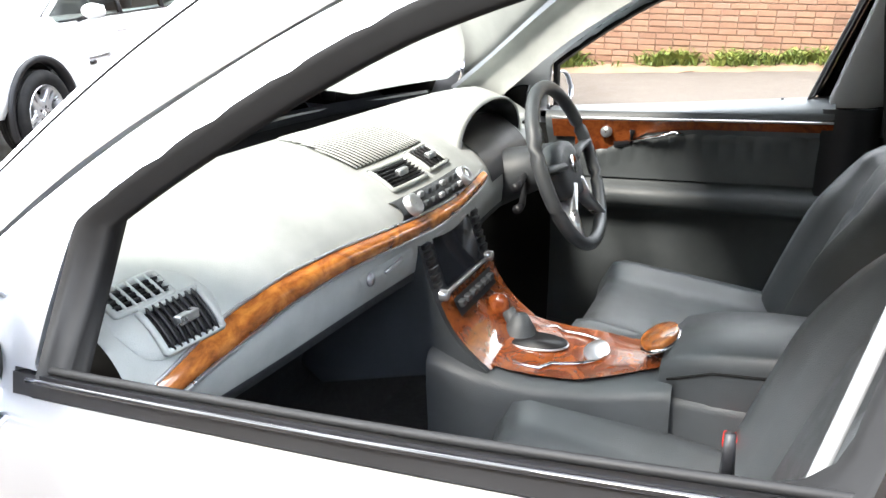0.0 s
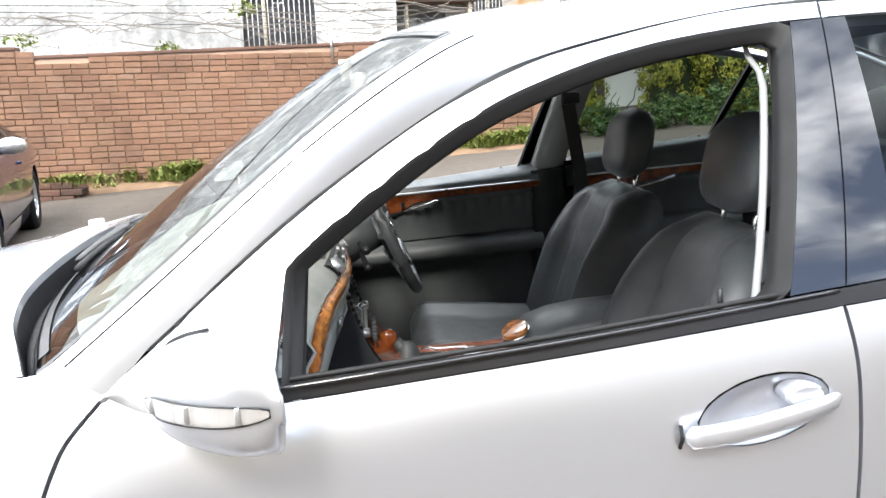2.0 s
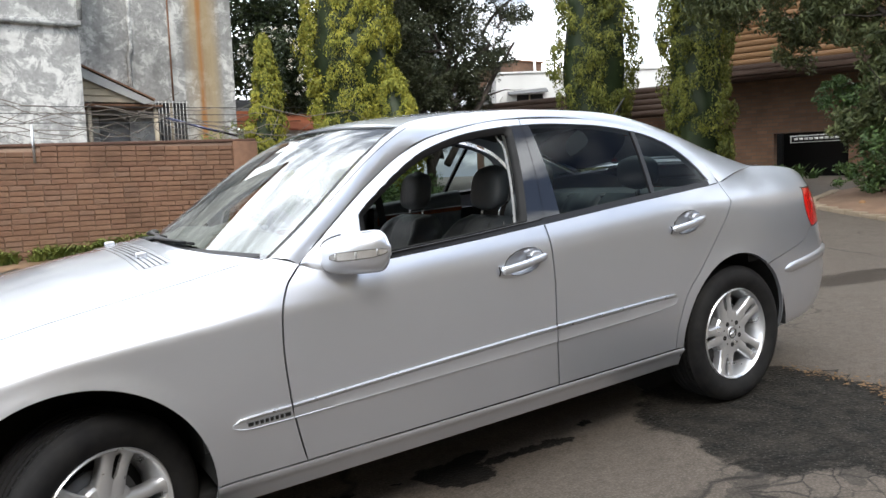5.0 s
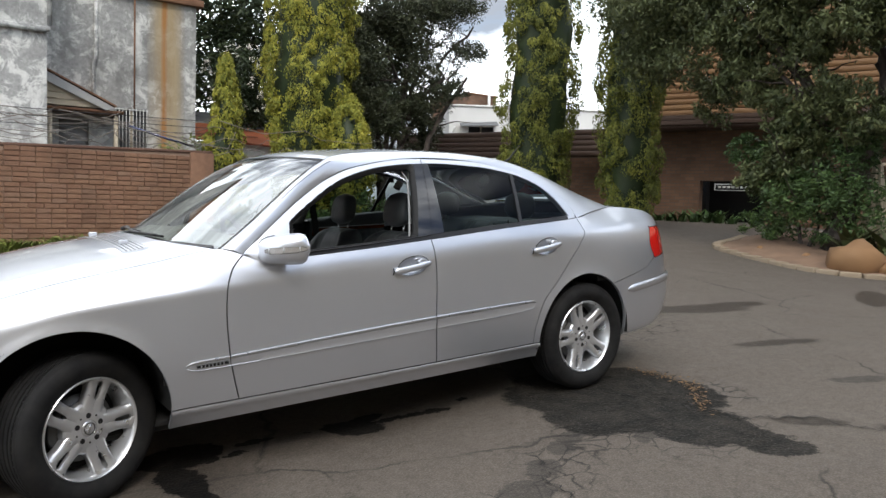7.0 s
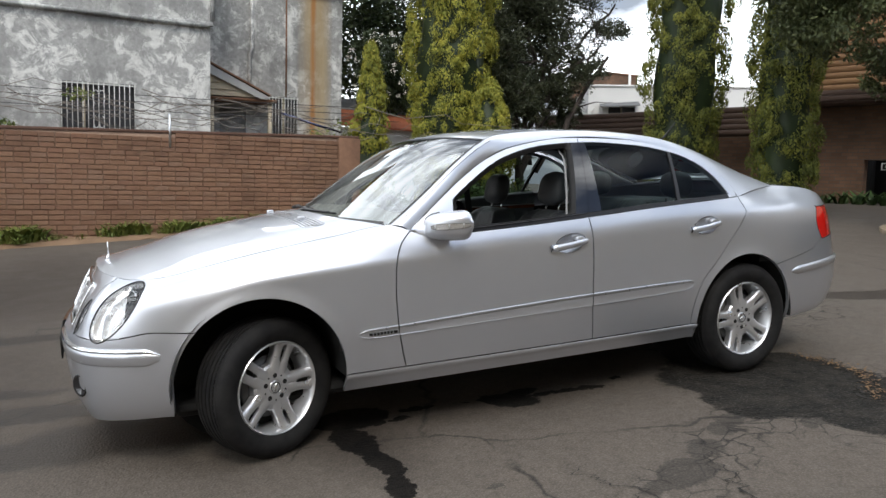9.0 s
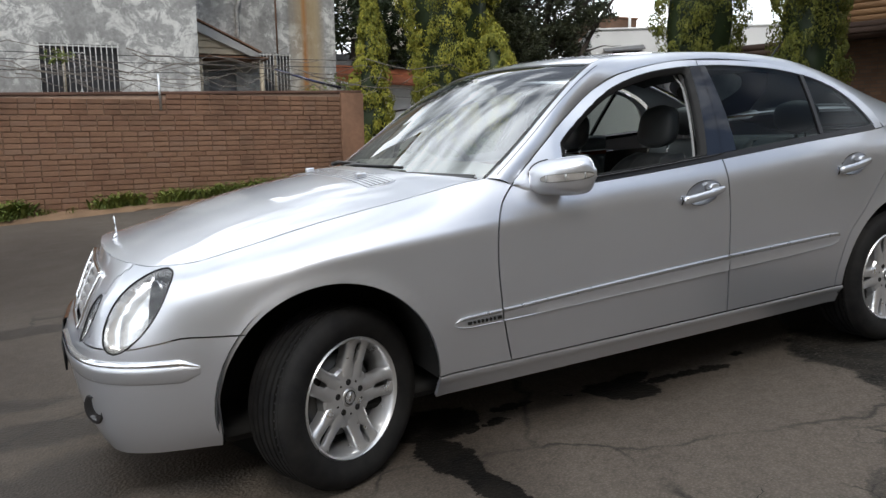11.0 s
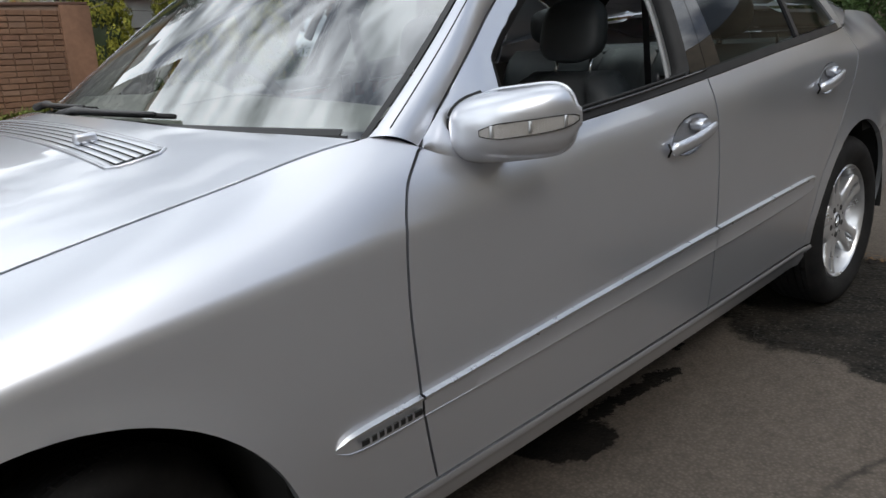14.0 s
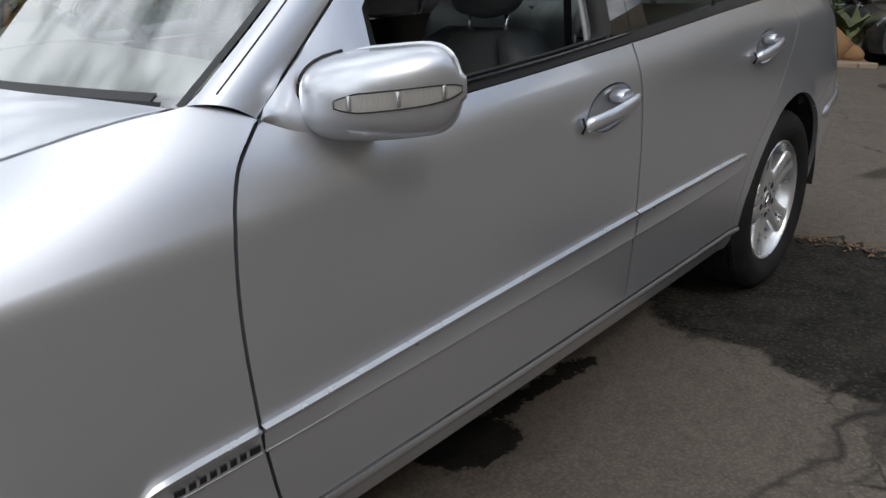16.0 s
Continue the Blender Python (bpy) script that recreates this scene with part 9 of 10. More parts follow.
# ---------------------------------------------------------------- other parked cars
def loft_car(name, m, paint, label, spec, wheel_scale):
    """A car from plain stations: x, half width, sill, shoulder, middle of bonnet or deck, and the nose's bow."""
    c = empty(name, m, label, "car")
    st = np.array(spec["stations"], float)
    us = np.linspace(st[0, 0], st[-1, 0], 64)
    cols = [pchip(st[:, 0], st[:, i]) for i in range(6)]

    def section(x):
        w, s, b, t, bow_x = (float(cols[i](x)) for i in range(1, 6))
        raw = [(0.93 * w, s), (0.985 * w, s + 0.10), (w, s + (b - s) * 0.45), (0.995 * w, b - 0.14), (0.975 * w, b - 0.06), (0.93 * w, b), (0.80 * w, b + (t - b) * 0.62), (0.55 * w, b + (t - b) * 0.84), (0.28 * w, b + (t - b) * 0.96), (0.0, t)]
        return [(x - bow_x * max(0.0, 1 - (y / w) ** 2) ** 0.8, -y, z) for y, z in through_points(raw, 26)[:, :2]]

    grid = [section(x) for x in us]
    half = grid_bm(grid)
    half.normal_update()
    if sum(f.normal.y for f in half.faces) > 0:
        bmesh.ops.reverse_faces(half, faces=half.faces[:])
    r_arch = spec["arch"]
    for hx in (0.0, spec["base"]):
        cut(half, f_arch((hx, spec["hub"], r_arch)))
    keep_a = lambda x, y, z: all(f_arch((hx, spec["hub"], r_arch))(x, y, z) > 0 for hx in (0.0, spec["base"])) or abs(y) < 0.55
    doors = spec["doors"]
    for d in doors:
        cut(half, lambda x, y, z, d=d: x - d if abs(y) > 0.6 else 1.0)
    lid = lambda x, y, z: abs(y) < 0.80 * float(cols[1](x)) and x < spec["glass"][0][0] - 0.02
    cut(half, lambda x, y, z: abs(y) - 0.80 * float(cols[1](x)) if x < spec["glass"][0][0] else 1.0)
    names = {0: "fender"}
    for i in range(len(doors) + 1):
        lo, hi = ([-9] + doors)[i], (doors + [9])[i]
        nm = "fender" if i == 0 else "quarter_panel" if i == len(doors) else "door_panel"
        raw = only(half, lambda x, y, z: lo < x < hi and keep_a(x, y, z) and not lid(x, y, z) and not (spec["glass"][0][0] + 0.05 < x < spec["glass"][-1][0] - 0.1 and abs(y) < 0.78 * float(cols[1](x))))
        lipped(raw, 0.012, 0.003, lambda x, y, z: abs(y) > 0.02)
        other = mirrored(raw)
        if nm == "door_panel" and spec.get("open"):
            spec["open_meshes"] = (raw, other)
        else:
            part(nm, raw, paint, c), part(nm, other, paint, c)
    hood = lipped(only(half, lid), 0.012, 0.003, lambda x, y, z: abs(y) > 0.02)
    part("bonnet", join_bm(mirrored(hood), hood), paint, c)
    # closed nose and tail
    for x_end, nm in ((us[0], "front_bumper"), (us[-1], "rear_bumper")):
        sec = section(x_end)
        rows = []
        for x, y, z in sec:
            w = float(cols[1](x_end))
            bw = float(cols[5](x_end)) if nm == "front_bumper" else -0.06
            rows.append([(x_end - bw * max(0.0, 1 - (y * k / w) ** 2) ** 0.8 if nm == "front_bumper" else x_end + 0.08 * (1 - k * k), y * k, z) for k in np.linspace(-1, 1, 24)])
        bm = grid_bm(rows)
        bmesh.ops.recalc_face_normals(bm, faces=bm.faces[:])
        part(nm, bm, paint, c)
    # glasshouse
    g = np.array(spec["glass"], float) * (1, -1, 1)
    ug = np.arange(float(len(g)))
    g_at = cubic(ug, g)
    belt = lambda x: (x, -0.93 * float(cols[1](x)), float(cols[3](x)) + 0.005)

    def top(u, k):
        r = g_at(u)
        e = 1 - abs(k) ** 2.2
        return (r[0] - spec["glass_bow"] * e * (1 if u < len(g) / 2 else -0.6) * (1 - 0.4 * abs(u - len(g) / 2) / len(g)), r[1] * -k, r[2] + 0.035 * e)

    def sheet(u0, u1, k0=-1, k1=1, lift=0.0):
        bm = grid_bm([[tuple(np.array(top(u, k)) + (0, 0, lift)) for k in np.linspace(k0, k1, 18)] for u in np.linspace(u0, u1, 18)])
        bm.normal_update()
        if sum(f.normal.z for f in bm.faces) < 0:
            bmesh.ops.reverse_faces(bm, faces=bm.faces[:])
        return bm

    ua, ub = spec["roof_u"]
    part("windscreen", sheet(0, ua, -0.95, 0.95), WINDSCREEN, c, "windscreen reflecting white cloud").visible_shadow = False
    part("roof", lipped(sheet(ua, ub), 0.012, 0.001), spec.get("roof", paint), c)
    part("rear_window", sheet(ub, len(g) - 1, -0.93, 0.93), TINT, c).visible_shadow = False
    low_x = lambda u: float(np.interp(u, (0, len(g) - 1), (g[0][0] + 0.05, g[-1][0] - 0.02)))
    for sg in (1, -1):
        part("roof_pillar", tube_bm([(p[0], sg * p[1], p[2]) for p in (g_at(u) for u in np.linspace(0, len(g) - 1, 40))], 0.022, 8), paint, c)
        rows = []
        for u in np.linspace(0.12, len(g) - 1.12, 40):
            a, b = np.array(belt(g_at(u)[0])), np.array(g_at(u)) - (0, 0, 0.012)
            rows.append([tuple((a * (1 - t) + b * t + np.array((0, -0.02, 0)) * 4 * t * (1 - t)) * (1, sg, 1)) for t in np.linspace(0, 1, 8)])
        sg_bm = grid_bm(rows)
        bmesh.ops.recalc_face_normals(sg_bm, faces=sg_bm.faces[:])
        part("side_window", sg_bm, TINT, c, "dark tinted side window").visible_shadow = False
        part("window_strip", tube_bm([(x, sg * belt(x)[1], belt(x)[2] + 0.006) for x in np.linspace(g[0][0] + 0.1, g[-1][0] - 0.1, 20)], 0.010, 6), spec["strip"], c)
        for px in spec["pillars"]:
            u = float(np.interp(px + 0.08, g[:, 0], ug))
            a, b = np.array(belt(px)), np.array(g_at(u))
            part("door_pillar", tube_bm([tuple((a + (b - a) * t) * (1, sg, 1) + np.array((0, 0, 0))) for t in np.linspace(0, 1, 6)], 0.038, 6, True, 0.5), TRIMBLACK, c)
        mx, my, mz = spec["mirror"]
        sh = bmesh.new()
        bmesh.ops.create_uvsphere(sh, u_segments=20, v_segments=12, radius=1)
        sh.transform(Matrix.Translation((mx, sg * -my, mz)) @ Matrix.Diagonal((0.075, 0.12, 0.075, 1)))
        for v in sh.verts:
            v.co.x = min(v.co.x, mx + 0.03)
        wm_o = part("wing_mirror", sh, spec["mirror_mat"], c, "rounded wing mirror")
        part("mirror_foot", tube_bm([(mx + 0.03, sg * -(my - 0.20), mz - 0.09), (mx, sg * -(my - 0.05), mz - 0.04)], 0.022, 8), TRIMBLACK, wm_o)
        part("mirror_glass", box_bm(mx + 0.03, sg * -my - 0.095, mz - 0.055, mx + 0.033, sg * -my + 0.095, mz + 0.055, 0.0), MIRROR, wm_o, "", False)
        for hx in doors[:-1]:
            nxt = doors[doors.index(hx) + 1]
            w = float(cols[1](nxt - 0.15))
            part("door_handle", box_bm(nxt - 0.24, sg * w * 1.0 - 0.02, spec["handle"], nxt - 0.06, sg * w * 1.0 + 0.018, spec["handle"] + 0.03, 0.009), spec["handle_mat"], c)
        for hx in (0.0, spec["base"]):
            rows = [[(hx + (r_arch + 0.01) * math.cos(k), sg * y, spec["hub"] + (r_arch + 0.01) * math.sin(k)) for y in (-0.90 * spec["track"] - 0.07, -0.5)] for k in np.linspace(-0.05, math.pi + 0.05, 20)]
            part("wheel_housing", grid_bm(rows), DARK, c)
            w_new = copy_thing(wheel, Matrix())
            w_new.parent = c
            w_new.matrix_basis = Matrix.Translation((hx, sg * -spec["track"], spec["hub"])) @ Matrix.Rotation(math.pi if sg < 0 else 0.0, 4, "Z") @ Matrix.Rotation(0.3 + hx, 4, "Y") @ Matrix.Scale(wheel_scale, 4)
    x0, x1 = g[0][0] + 0.25, g[-1][0] - 0.3
    part("cabin_floor", box_bm(-0.5, -0.62, spec["hub"] - 0.12, spec["base"] + 0.6, 0.62, spec["hub"] + 0.05), DARK, c)
    part("dash_top", box_bm(x0 - 0.15, -0.62, spec["belt"] - 0.3, x0 + 0.35, 0.62, spec["belt"] - 0.04, 0.05), SOFT, c)
    for sx in spec["seats"]:
        for sy in (-0.36, 0.36):
            part("seat_back", box_bm(sx, sy - 0.24, spec["hub"], sx + 0.16, sy + 0.24, spec["belt"] + 0.16, 0.06, 3), LEATHER, c)
            part("headrest", box_bm(sx + 0.06, sy - 0.12, spec["belt"] + 0.18, sx + 0.15, sy + 0.12, spec["belt"] + 0.36, 0.04, 3), LEATHER, c)
    rim_w = float(cols[1](spec["base"] - 0.6))
    part("sill", box_bm(r_arch + 0.03, -rim_w * 0.95, float(cols[2](1.2)) - 0.06, spec["base"] - r_arch - 0.03, rim_w * 0.95, float(cols[2](1.2)) + 0.06, 0.02), spec.get("sill", TRIMBLACK), c)
    return c, cols, section, g_at


def face_x(cols, y, z=0.6):
    w = float(cols[1](cols_x0))
    return cols_x0 - float(cols[5](cols_x0)) * max(0.0, 1 - (y / w) ** 2) ** 0.8


def on_nose(outline, out):
    return [(face_x(o_cols, y) - out, y, z) for y, z in outline]


# navy coupe
SP = dict(stations=[(-0.80, 0.74, 0.26, 0.62, 0.70, 0.10), (-0.70, 0.83, 0.24, 0.66, 0.76, 0.09), (-0.45, 0.885, 0.24, 0.72, 0.83, 0.06), (0.0, 0.915, 0.25, 0.80, 0.90, 0.02), (0.5, 0.92, 0.26, 0.88, 0.96, 0.0), (1.0, 0.915, 0.27, 0.91, 1.0, 0.0), (2.0, 0.925, 0.27, 0.94, 1.0, 0.0), (2.76, 0.93, 0.27, 0.96, 1.0, 0.0), (3.3, 0.90, 0.30, 0.96, 1.02, 0.0), (3.72, 0.80, 0.34, 0.93, 1.02, 0.0)],
          base=2.76, hub=0.33, arch=0.37, doors=[0.62, 1.95], glass=[(0.42, 0.72, 0.955), (0.75, 0.67, 1.10), (1.15, 0.60, 1.27), (1.6, 0.575, 1.345), (2.1, 0.57, 1.345), (2.6, 0.58, 1.27), (3.1, 0.62, 1.12), (3.35, 0.66, 1.02)], glass_bow=0.16, roof_u=(2.25, 4.7), pillars=[1.98], strip=SATIN, mirror=(0.80, 1.00, 1.03), mirror_mat=SATIN, handle=0.80, handle_mat=NAVY, track=0.80, belt=0.95, seats=(1.35, 2.2), sill=NAVY)
BLUE_M = Matrix.Translation((-2.82, 4.25, ground_z(-2.8, 4.5) + 0.05)) @ Matrix.Rotation(radians(105.7), 4, "Z") @ Matrix.Scale(1.035, 4)
blue, o_cols, o_sec, o_glass = loft_car("coupe", BLUE_M, NAVY, "navy blue metallic coupe with a wide chrome-framed grille", SP, 1.03)
cols_x0 = -0.80
gr_out = [(-0.42, 0.68), (0.42, 0.68), (0.485, 0.59), (0.36, 0.30), (-0.36, 0.30), (-0.485, 0.59)]
dense = []
for (y0, z0), (y1, z1) in zip(gr_out, gr_out[1:] + gr_out[:1]):
    dense += [(y0 + (y1 - y0) * t, z0 + (z1 - z0) * t) for t in np.linspace(0, 1, 10, endpoint=False)]
gb = part("grille_back", plate_bm(on_nose([(-0.5, 0.7)] and gr_out, 0.015), 0.12, (1, 0, 0)), DARK, blue, "", False)
part("grille_frame", tube_bm(on_nose(dense, 0.030) + on_nose(dense[:1], 0.030), 0.016, 8, False), SATIN, gb, "satin hexagonal grille frame")
for z in np.linspace(0.345, 0.645, 7):
    hw = np.interp(z, (0.30, 0.59, 0.68), (0.36, 0.485, 0.42)) - 0.02
    part("grille_bar", tube_bm(on_nose([(y, z) for y in np.linspace(-hw, hw, 15)], 0.034), 0.010, 6), SATIN, gb)
part("grille_badge", tube_bm(on_nose([(0.14 * math.cos(a), 0.60 + 0.045 * math.sin(a)) for a in np.linspace(0, 2 * math.pi, 25)], 0.055), 0.010, 6, False), CHROME, blue, "plain oval chrome badge")
part("number_plate", plate_bm(on_nose([(-0.30, 0.36), (0.30, 0.36), (0.30, 0.47), (-0.30, 0.47)], 0.075), 0.01, (1, 0, 0)), plain("dull grey plate", (0.07, 0.07, 0.08), 0.5), blue, "dull grey number plate")
for sg in (-1, 1):
    hl = []
    for t in np.linspace(0, 1, 12):
        x = -0.795 + 0.47 * t
        sec = np.array(o_sec(x)[:16])
        row = []
        for k in np.linspace(0, 1, 5):
            z = 0.535 + 0.115 * t + (0.075 + 0.02 * t) * k * (1 - 0.55 * t**3)
            row.append((float(np.interp(z, sec[:, 2], sec[:, 0])) - 0.012 * (1 - t), -sg * (float(np.interp(z, sec[:, 2], sec[:, 1])) - 0.010), z))
        hl.append(row)
    inner_r = []
    for y in np.linspace(0.52, 0.70, 6):
        inner_r.append([(face_x(o_cols, y) - 0.012, sg * y, 0.535 + 0.075 * k) for k in np.linspace(0.3 * (0.70 - y) / 0.18, 1 - 0.25 * (0.70 - y) / 0.18, 5)])
    hl = inner_r + hl
    bm = grid_bm(hl)
    bmesh.ops.recalc_face_normals(bm, faces=bm.faces[:])
    bmesh.ops.solidify(bm, geom=bm.faces[:], thickness=0.02)
    h_ob = part("headlamp", bm, REFLECTOR, blue, "slim clear headlamp")
    part("headlamp_trim", tube_bm([r[-1] for r in hl] + [r[0] for r in hl[::-1]] + [hl[0][-1]], 0.006, 6, False), TRIMBLACK, h_ob)
    inn = [(face_x(o_cols, y), sg * y, z) for y, z in ((0.60, 0.30), (0.68, 0.32), (0.66, 0.47), (0.60, 0.44))]
    part("air_intake", plate_bm([(x - 0.03, y, z) for x, y, z in inn], 0.05, (1, 0, 0)), TRIMBLACK, blue, "black corner air intake", False)
    part("intake_blade", tube_bm([(face_x(o_cols, 0.62) - 0.03, sg * 0.62, 0.40), (-0.72, sg * 0.76, 0.46), (-0.5, sg * 0.86, 0.52)], 0.012, 6), SATIN, blue)
for sg in (-0.42, 0.42):
    part("bonnet_crease", tube_bm([(x, sg * (1.15 + 0.35 * (x + 0.6)), float(o_cols[3](x)) + (float(o_cols[4](x)) - float(o_cols[3](x))) * 0.86) for x in np.linspace(-0.6, 0.4, 12)], 0.008, 6, True, 0.5), NAVY, blue)

# white off-roader
SV = dict(stations=[(-0.85, 0.78, 0.44, 0.98, 1.06, 0.06), (-0.75, 0.86, 0.42, 1.02, 1.10, 0.05), (-0.4, 0.92, 0.42, 1.06, 1.14, 0.02), (0.0, 0.94, 0.42, 1.10, 1.17, 0.0), (0.6, 0.94, 0.42, 1.15, 1.22, 0.0), (1.5, 0.945, 0.42, 1.17, 1.22, 0.0), (2.92, 0.94, 0.44, 1.20, 1.25, 0.0), (3.4, 0.92, 0.48, 1.20, 1.3, 0.0), (3.82, 0.84, 0.55, 1.16, 1.25, 0.0)],
          base=2.92, hub=0.39, arch=0.46, doors=[0.62, 1.62, 2.55], glass=[(0.40, 0.80, 1.20), (0.75, 0.77, 1.42), (1.10, 0.72, 1.63), (1.6, 0.69, 1.74), (2.4, 0.69, 1.75), (3.0, 0.70, 1.71), (3.35, 0.73, 1.52), (3.62, 0.76, 1.25)], glass_bow=0.10, roof_u=(2.3, 5.2), pillars=[1.62, 2.6], strip=TRIMBLACK, mirror=(0.78, 1.06, 1.24), mirror_mat=WHITE_PAINT, handle=1.02, handle_mat=WHITE_PAINT, track=0.84, belt=1.17, seats=(1.4, 2.3), sill=TRIMBLACK)
SUV_M = Matrix.Translation((-5.79, 3.42, ground_z(-5.6, 3.6))) @ Matrix.Rotation(radians(108), 4, "Z") @ Matrix.Scale(1.06, 4)
suv, s_cols, s_sec, s_glass = loft_car("off_roader", SUV_M, WHITE_PAINT, "white off-road car with dark wheel arches", SV, 1.2)
for sg in (-1, 1):
    for hx in (0.0, 2.92):
        rows = [[(hx + (0.46 + d) * math.cos(k), sg * y, 0.39 + (0.46 + d) * math.sin(k)) for d, y in ((-0.01, -0.88), (0.0, -0.955), (0.05, -0.962), (0.06, -0.93))] for k in np.linspace(-0.3, math.pi + 0.3, 26)]
        bm = grid_bm(rows)
        bmesh.ops.recalc_face_normals(bm, faces=bm.faces[:])
        part("arch_flare", bm, TRIMBLACK, suv, "black wheel arch flare")
    part("door_badge", box_bm(0.80, sg * 0.945 - 0.008, 0.80, 1.18, sg * 0.945 + 0.008, 0.825), SATIN, suv, "thin plain badge bar")
    part("door_badge", box_bm(0.80, sg * 0.945 - 0.008, 0.74, 0.90, sg * 0.945 + 0.008, 0.775), TRIMBLACK, suv)
    part("roof_bar", tube_bm([(x, sg * -0.70, 1.78) for x in np.linspace(1.3, 3.0, 10)], 0.018, 8), SATIN, suv)
for i in range(7):
    y = -0.42 + 0.14 * i
    part("grille_slot", box_bm(-0.93, y - 0.04, 0.72, -0.88, y + 0.04, 0.96, 0.01), TRIMBLACK, suv)

# grey saloon with its doors and tailgate open
SG = dict(stations=[(-0.80, 0.70, 0.24, 0.66, 0.80, 0.08), (-0.70, 0.79, 0.23, 0.70, 0.83, 0.07), (-0.4, 0.85, 0.23, 0.77, 0.88, 0.04), (0.0, 0.88, 0.24, 0.83, 0.93, 0.0), (0.6, 0.89, 0.25, 0.91, 1.0, 0.0), (1.5, 0.89, 0.26, 0.94, 1.0, 0.0), (2.76, 0.89, 0.27, 0.97, 1.04, 0.0), (3.3, 0.86, 0.3, 0.98, 1.06, 0.0), (3.7, 0.78, 0.36, 0.95, 1.04, 0.0)],
          base=2.76, hub=0.32, arch=0.36, doors=[0.62, 1.70], open=True, glass=[(0.45, 0.72, 0.985), (0.8, 0.67, 1.14), (1.15, 0.60, 1.32), (1.6, 0.575, 1.42), (2.2, 0.575, 1.44), (2.8, 0.59, 1.40), (3.2, 0.62, 1.3), (3.5, 0.66, 1.05)], glass_bow=0.16, roof_u=(2.2, 5.6), pillars=[1.68, 2.6], strip=SATIN, mirror=(0.83, 0.97, 1.03), mirror_mat=GREY_PAINT, handle=0.84, handle_mat=SATIN, track=0.77, belt=0.96, seats=(1.35, 2.2))
GREY_M = Matrix.Translation((13.6, 0.80, ground_z(13.6, 0.8))) @ Matrix.Rotation(radians(24), 4, "Z") @ Matrix.Scale(0.95, 4)
grey, o_cols, g_sec, g_glass = loft_car("saloon", GREY_M, GREY_PAINT, "dark grey car with open doors and raised tailgate", SG, 0.98)
cols_x0 = -0.80
for bm, sg in zip(SG["open_meshes"], (-1, 1)):
    hinge = Vector((0.62, sg * 0.89, 0))
    swing = Matrix.Translation(hinge) @ Matrix.Rotation(radians(sg * 62), 4, "Z") @ Matrix.Translation(-hinge)
    bm.transform(swing)
    dr = part("open_door", bm, GREY_PAINT, grey, "open front door")
    back = box_bm(0.64, sg * 0.80, 0.28, 1.68, sg * 0.84, 0.93, 0.01)
    back.transform(swing)
    part("door_card", back, SOFT, dr)
    fr = tube_bm([(0.66, sg * 0.86, 0.95), (0.95, sg * 0.74, 1.18), (1.25, sg * 0.68, 1.32), (1.66, sg * 0.65, 1.38), (1.68, sg * 0.84, 0.95)], 0.022, 8)
    fr.transform(swing)
    part("door_frame", fr, TRIMBLACK, dr)
    gl = plate_bm([(0.68, sg * 0.85, 0.95), (0.95, sg * 0.735, 1.18), (1.25, sg * 0.675, 1.31), (1.65, sg * 0.65, 1.37), (1.67, sg * 0.84, 0.95)], 0.0)
    gl.transform(swing)
    part("door_glass", gl, TINT, dr)
tg = grid_bm([[(3.05 + 0.95 * t, 0.58 * k * (1 - 0.12 * t), 1.46 + 0.30 * math.sin(t * 1.5) + 0.05 * (1 - k * k)) for k in np.linspace(-1, 1, 12)] for t in np.linspace(0, 1, 10)])
bmesh.ops.recalc_face_normals(tg, faces=tg.faces[:])
bmesh.ops.solidify(tg, geom=tg.faces[:], thickness=0.07)
tail = part("tailgate", tg, plain("pale grey tailgate lining", (0.5, 0.52, 0.53), 0.5), grey, "pale raised tailgate")
part("tailgate_handle", box_bm(3.55, -0.12, 1.60, 3.62, 0.12, 1.64, 0.01), TRIMBLACK, tail)
for sg in (-1, 1):
    part("gas_strut", tube_bm([(3.1, sg * 0.52, 1.30), (3.45, sg * 0.52, 1.66)], 0.012, 6), TRIMBLACK, tail)
    part("headlamp", plate_bm([(face_x(o_cols, y) - 0.02, sg * y, z) for y, z in ((0.44, 0.55), (0.69, 0.60), (0.695, 0.70), (0.46, 0.68))], 0.06, (1, 0, 0)), REFLECTOR, grey, "clear headlamp", False)
    part("roof_bar", tube_bm([(x, sg * 0.56, 1.47) for x in np.linspace(1.5, 2.9, 8)], 0.015, 6), SATIN, grey)
    part("bumper_slot", plate_bm([(face_x(o_cols, y) - 0.02, sg * y, z) for y, z in ((0.46, 0.30), (0.66, 0.32), (0.66, 0.37), (0.46, 0.36))], 0.05, (1, 0, 0)), TRIMBLACK, grey, "", False)
gk = part("grille_back", plate_bm(on_nose([(-0.36, 0.53), (0.36, 0.53), (0.42, 0.70), (-0.42, 0.70)], 0.02), 0.10, (1, 0, 0)), DARK, grey, "", False)
for z in (0.535, 0.59, 0.645, 0.70):
    hw = 0.36 + 0.06 * (z - 0.53) / 0.17
    part("grille_bar", tube_bm(on_nose([(y, z) for y in np.linspace(-hw, hw, 11)], 0.03), 0.009, 6), SATIN, gk)
part("grille_badge", lathe_bm(((-0.93, 0.002), (-0.93, 0.075), (-0.91, 0.08), (-0.90, 0.06)), 24, "x"), CHROME, grey, "plain round chrome badge").location = (0, 0, 0.615)
part("lower_grille", plate_bm(on_nose([(-0.30, 0.26), (0.30, 0.26), (0.40, 0.38), (-0.40, 0.38)], 0.015), 0.05, (1, 0, 0)), TRIMBLACK, grey, "black lower grille", False)
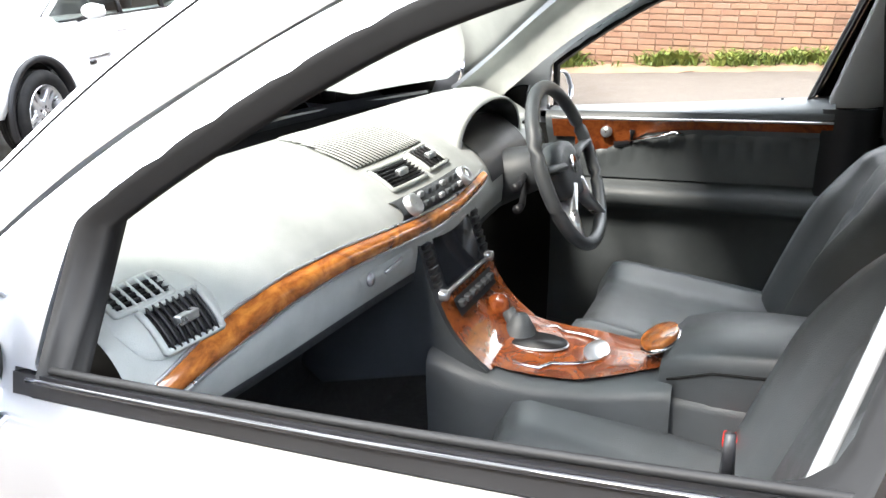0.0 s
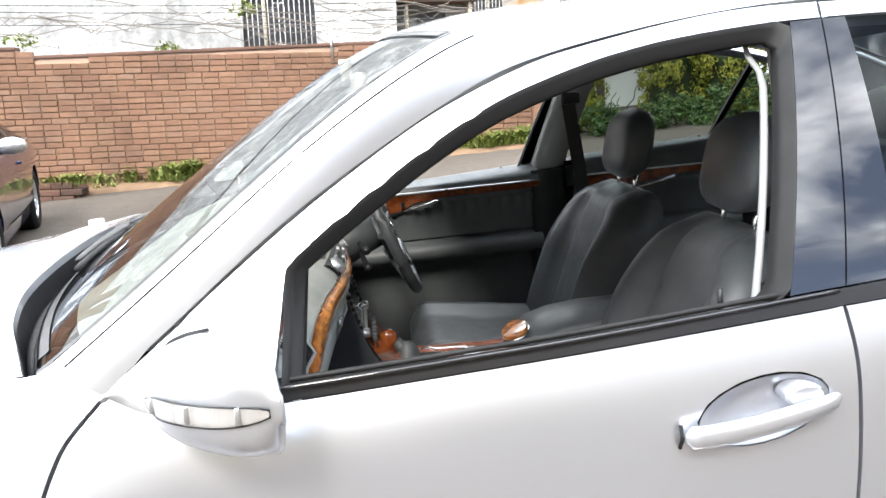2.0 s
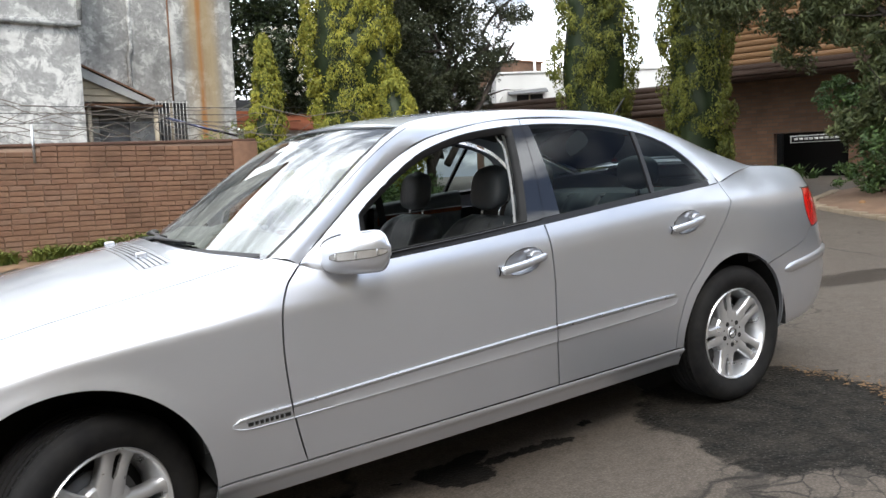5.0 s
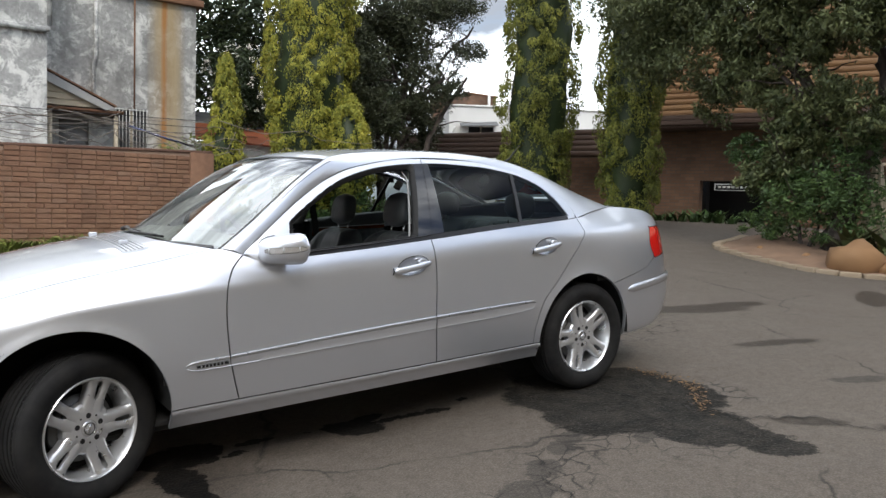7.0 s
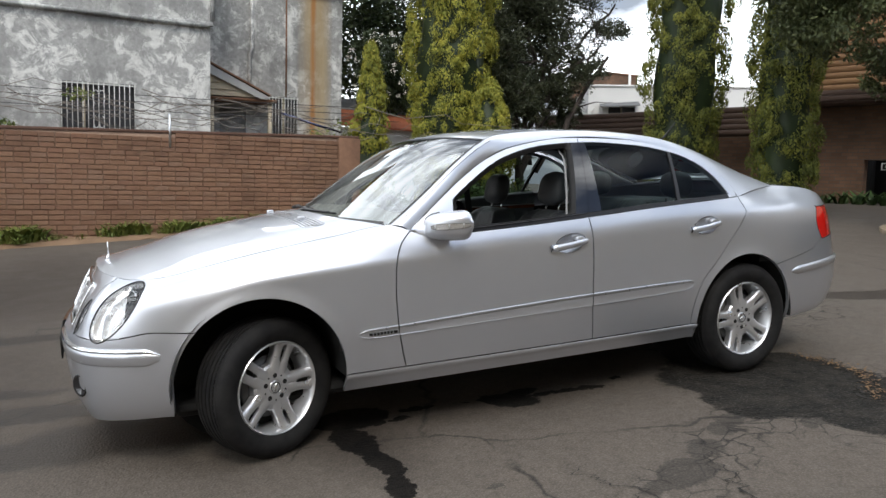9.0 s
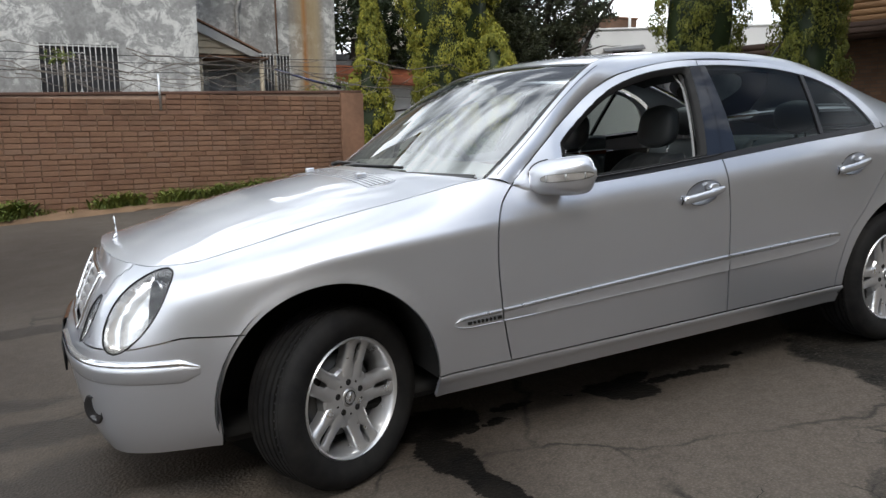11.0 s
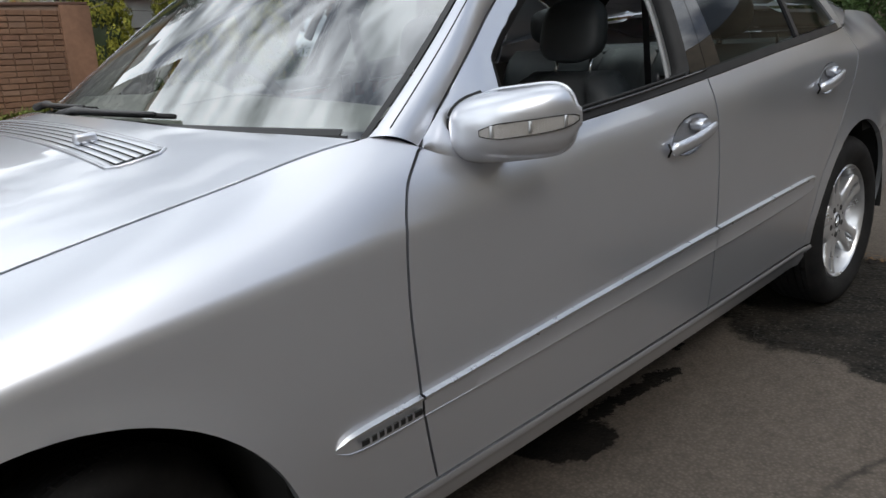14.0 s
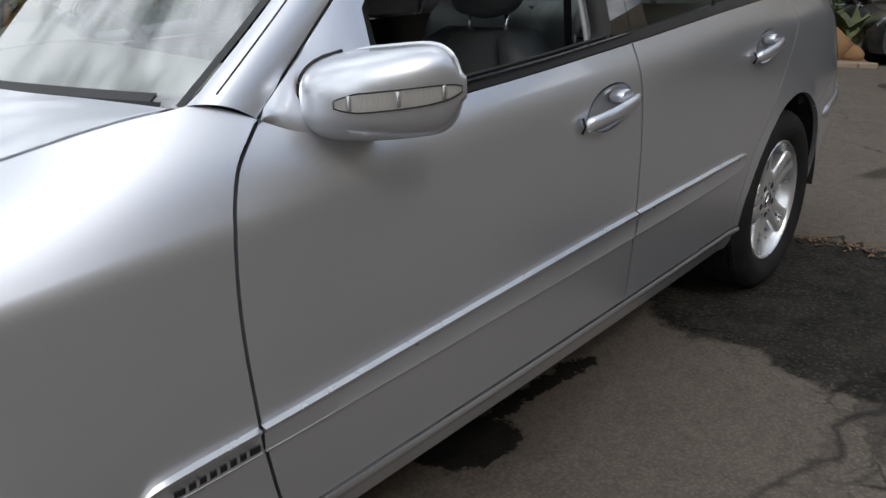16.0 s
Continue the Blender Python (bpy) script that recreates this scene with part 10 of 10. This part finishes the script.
part("number_plate", plate_bm(on_nose([(-0.19, 0.39), (0.19, 0.39), (0.19, 0.46), (-0.19, 0.46)], 0.03), 0.01, (1, 0, 0)), WHITE_PLASTIC, grey, "pale number plate")


# ---------------------------------------------------------------- bricks of the boundary wall
rnd = random.Random(404)
COURSE, PITCH = 0.088, 0.245


def brick_mesh(w):
    """One worn brick, w long, its face at y = 0 and its back in the mortar."""
    bm = box_bm(0.005, -0.010, 0.005, w - 0.007, 0.06, COURSE - 0.007)
    bmesh.ops.bevel(bm, geom=[e for e in bm.edges if all(v.co.y < 0 for v in e.verts)], offset=0.006, segments=1, affect="EDGES")
    return bm


kinds = []
for i in range(6):
    bm = brick_mesh(PITCH)
    for v in bm.verts:
        v.co += Vector((rnd.uniform(-0.003, 0.003), rnd.uniform(-0.004, 0.002), rnd.uniform(-0.0025, 0.0025)))
    me = bpy.data.meshes.new("brick")
    bm.to_mesh(me)
    bm.free()
    me.materials.append(BRICK)
    kinds.append(me)
loose_v, loose_f, count = [], [], 0
for j in range(37):
    z = -1.15 + COURSE * j
    u = -rnd.choice((0.0, PITCH / 2)) + (PITCH / 2 if j % 2 else 0)
    while u < WALL_LEN - 0.46:
        limit = (2.03 if u < step_u else 1.86 + (u - step_u) * 0.0235)
        p = WALL_M @ Vector((u, 0, 0))
        if z + COURSE < limit + 0.05 and z > ground_z(p.x, p.y) - 0.06 and u > 0:
            dy = rnd.uniform(-0.004, 0.004)
            if 10.6 < u < 15.0 and count < 300:
                ob = new("brick", kinds[rnd.randrange(6)])
                ob.parent = wall
                ob.matrix_basis = Matrix.Translation((u, dy, z))
                count += 1
            else:
                me = kinds[rnd.randrange(6)]
                n0 = len(loose_v)
                loose_v += [(v.co.x + u, v.co.y + dy, v.co.z + z) for v in me.vertices]
                loose_f += [[n0 + i for i in f.vertices] for f in me.polygons]
        u += PITCH
me = bpy.data.meshes.new("brickwork")
me.from_pydata(loose_v, [], loose_f)
me.materials.append(BRICK_BULK)
ob = new("brickwork", me)
ob.parent = wall
tagged(ob, kind="stuff")
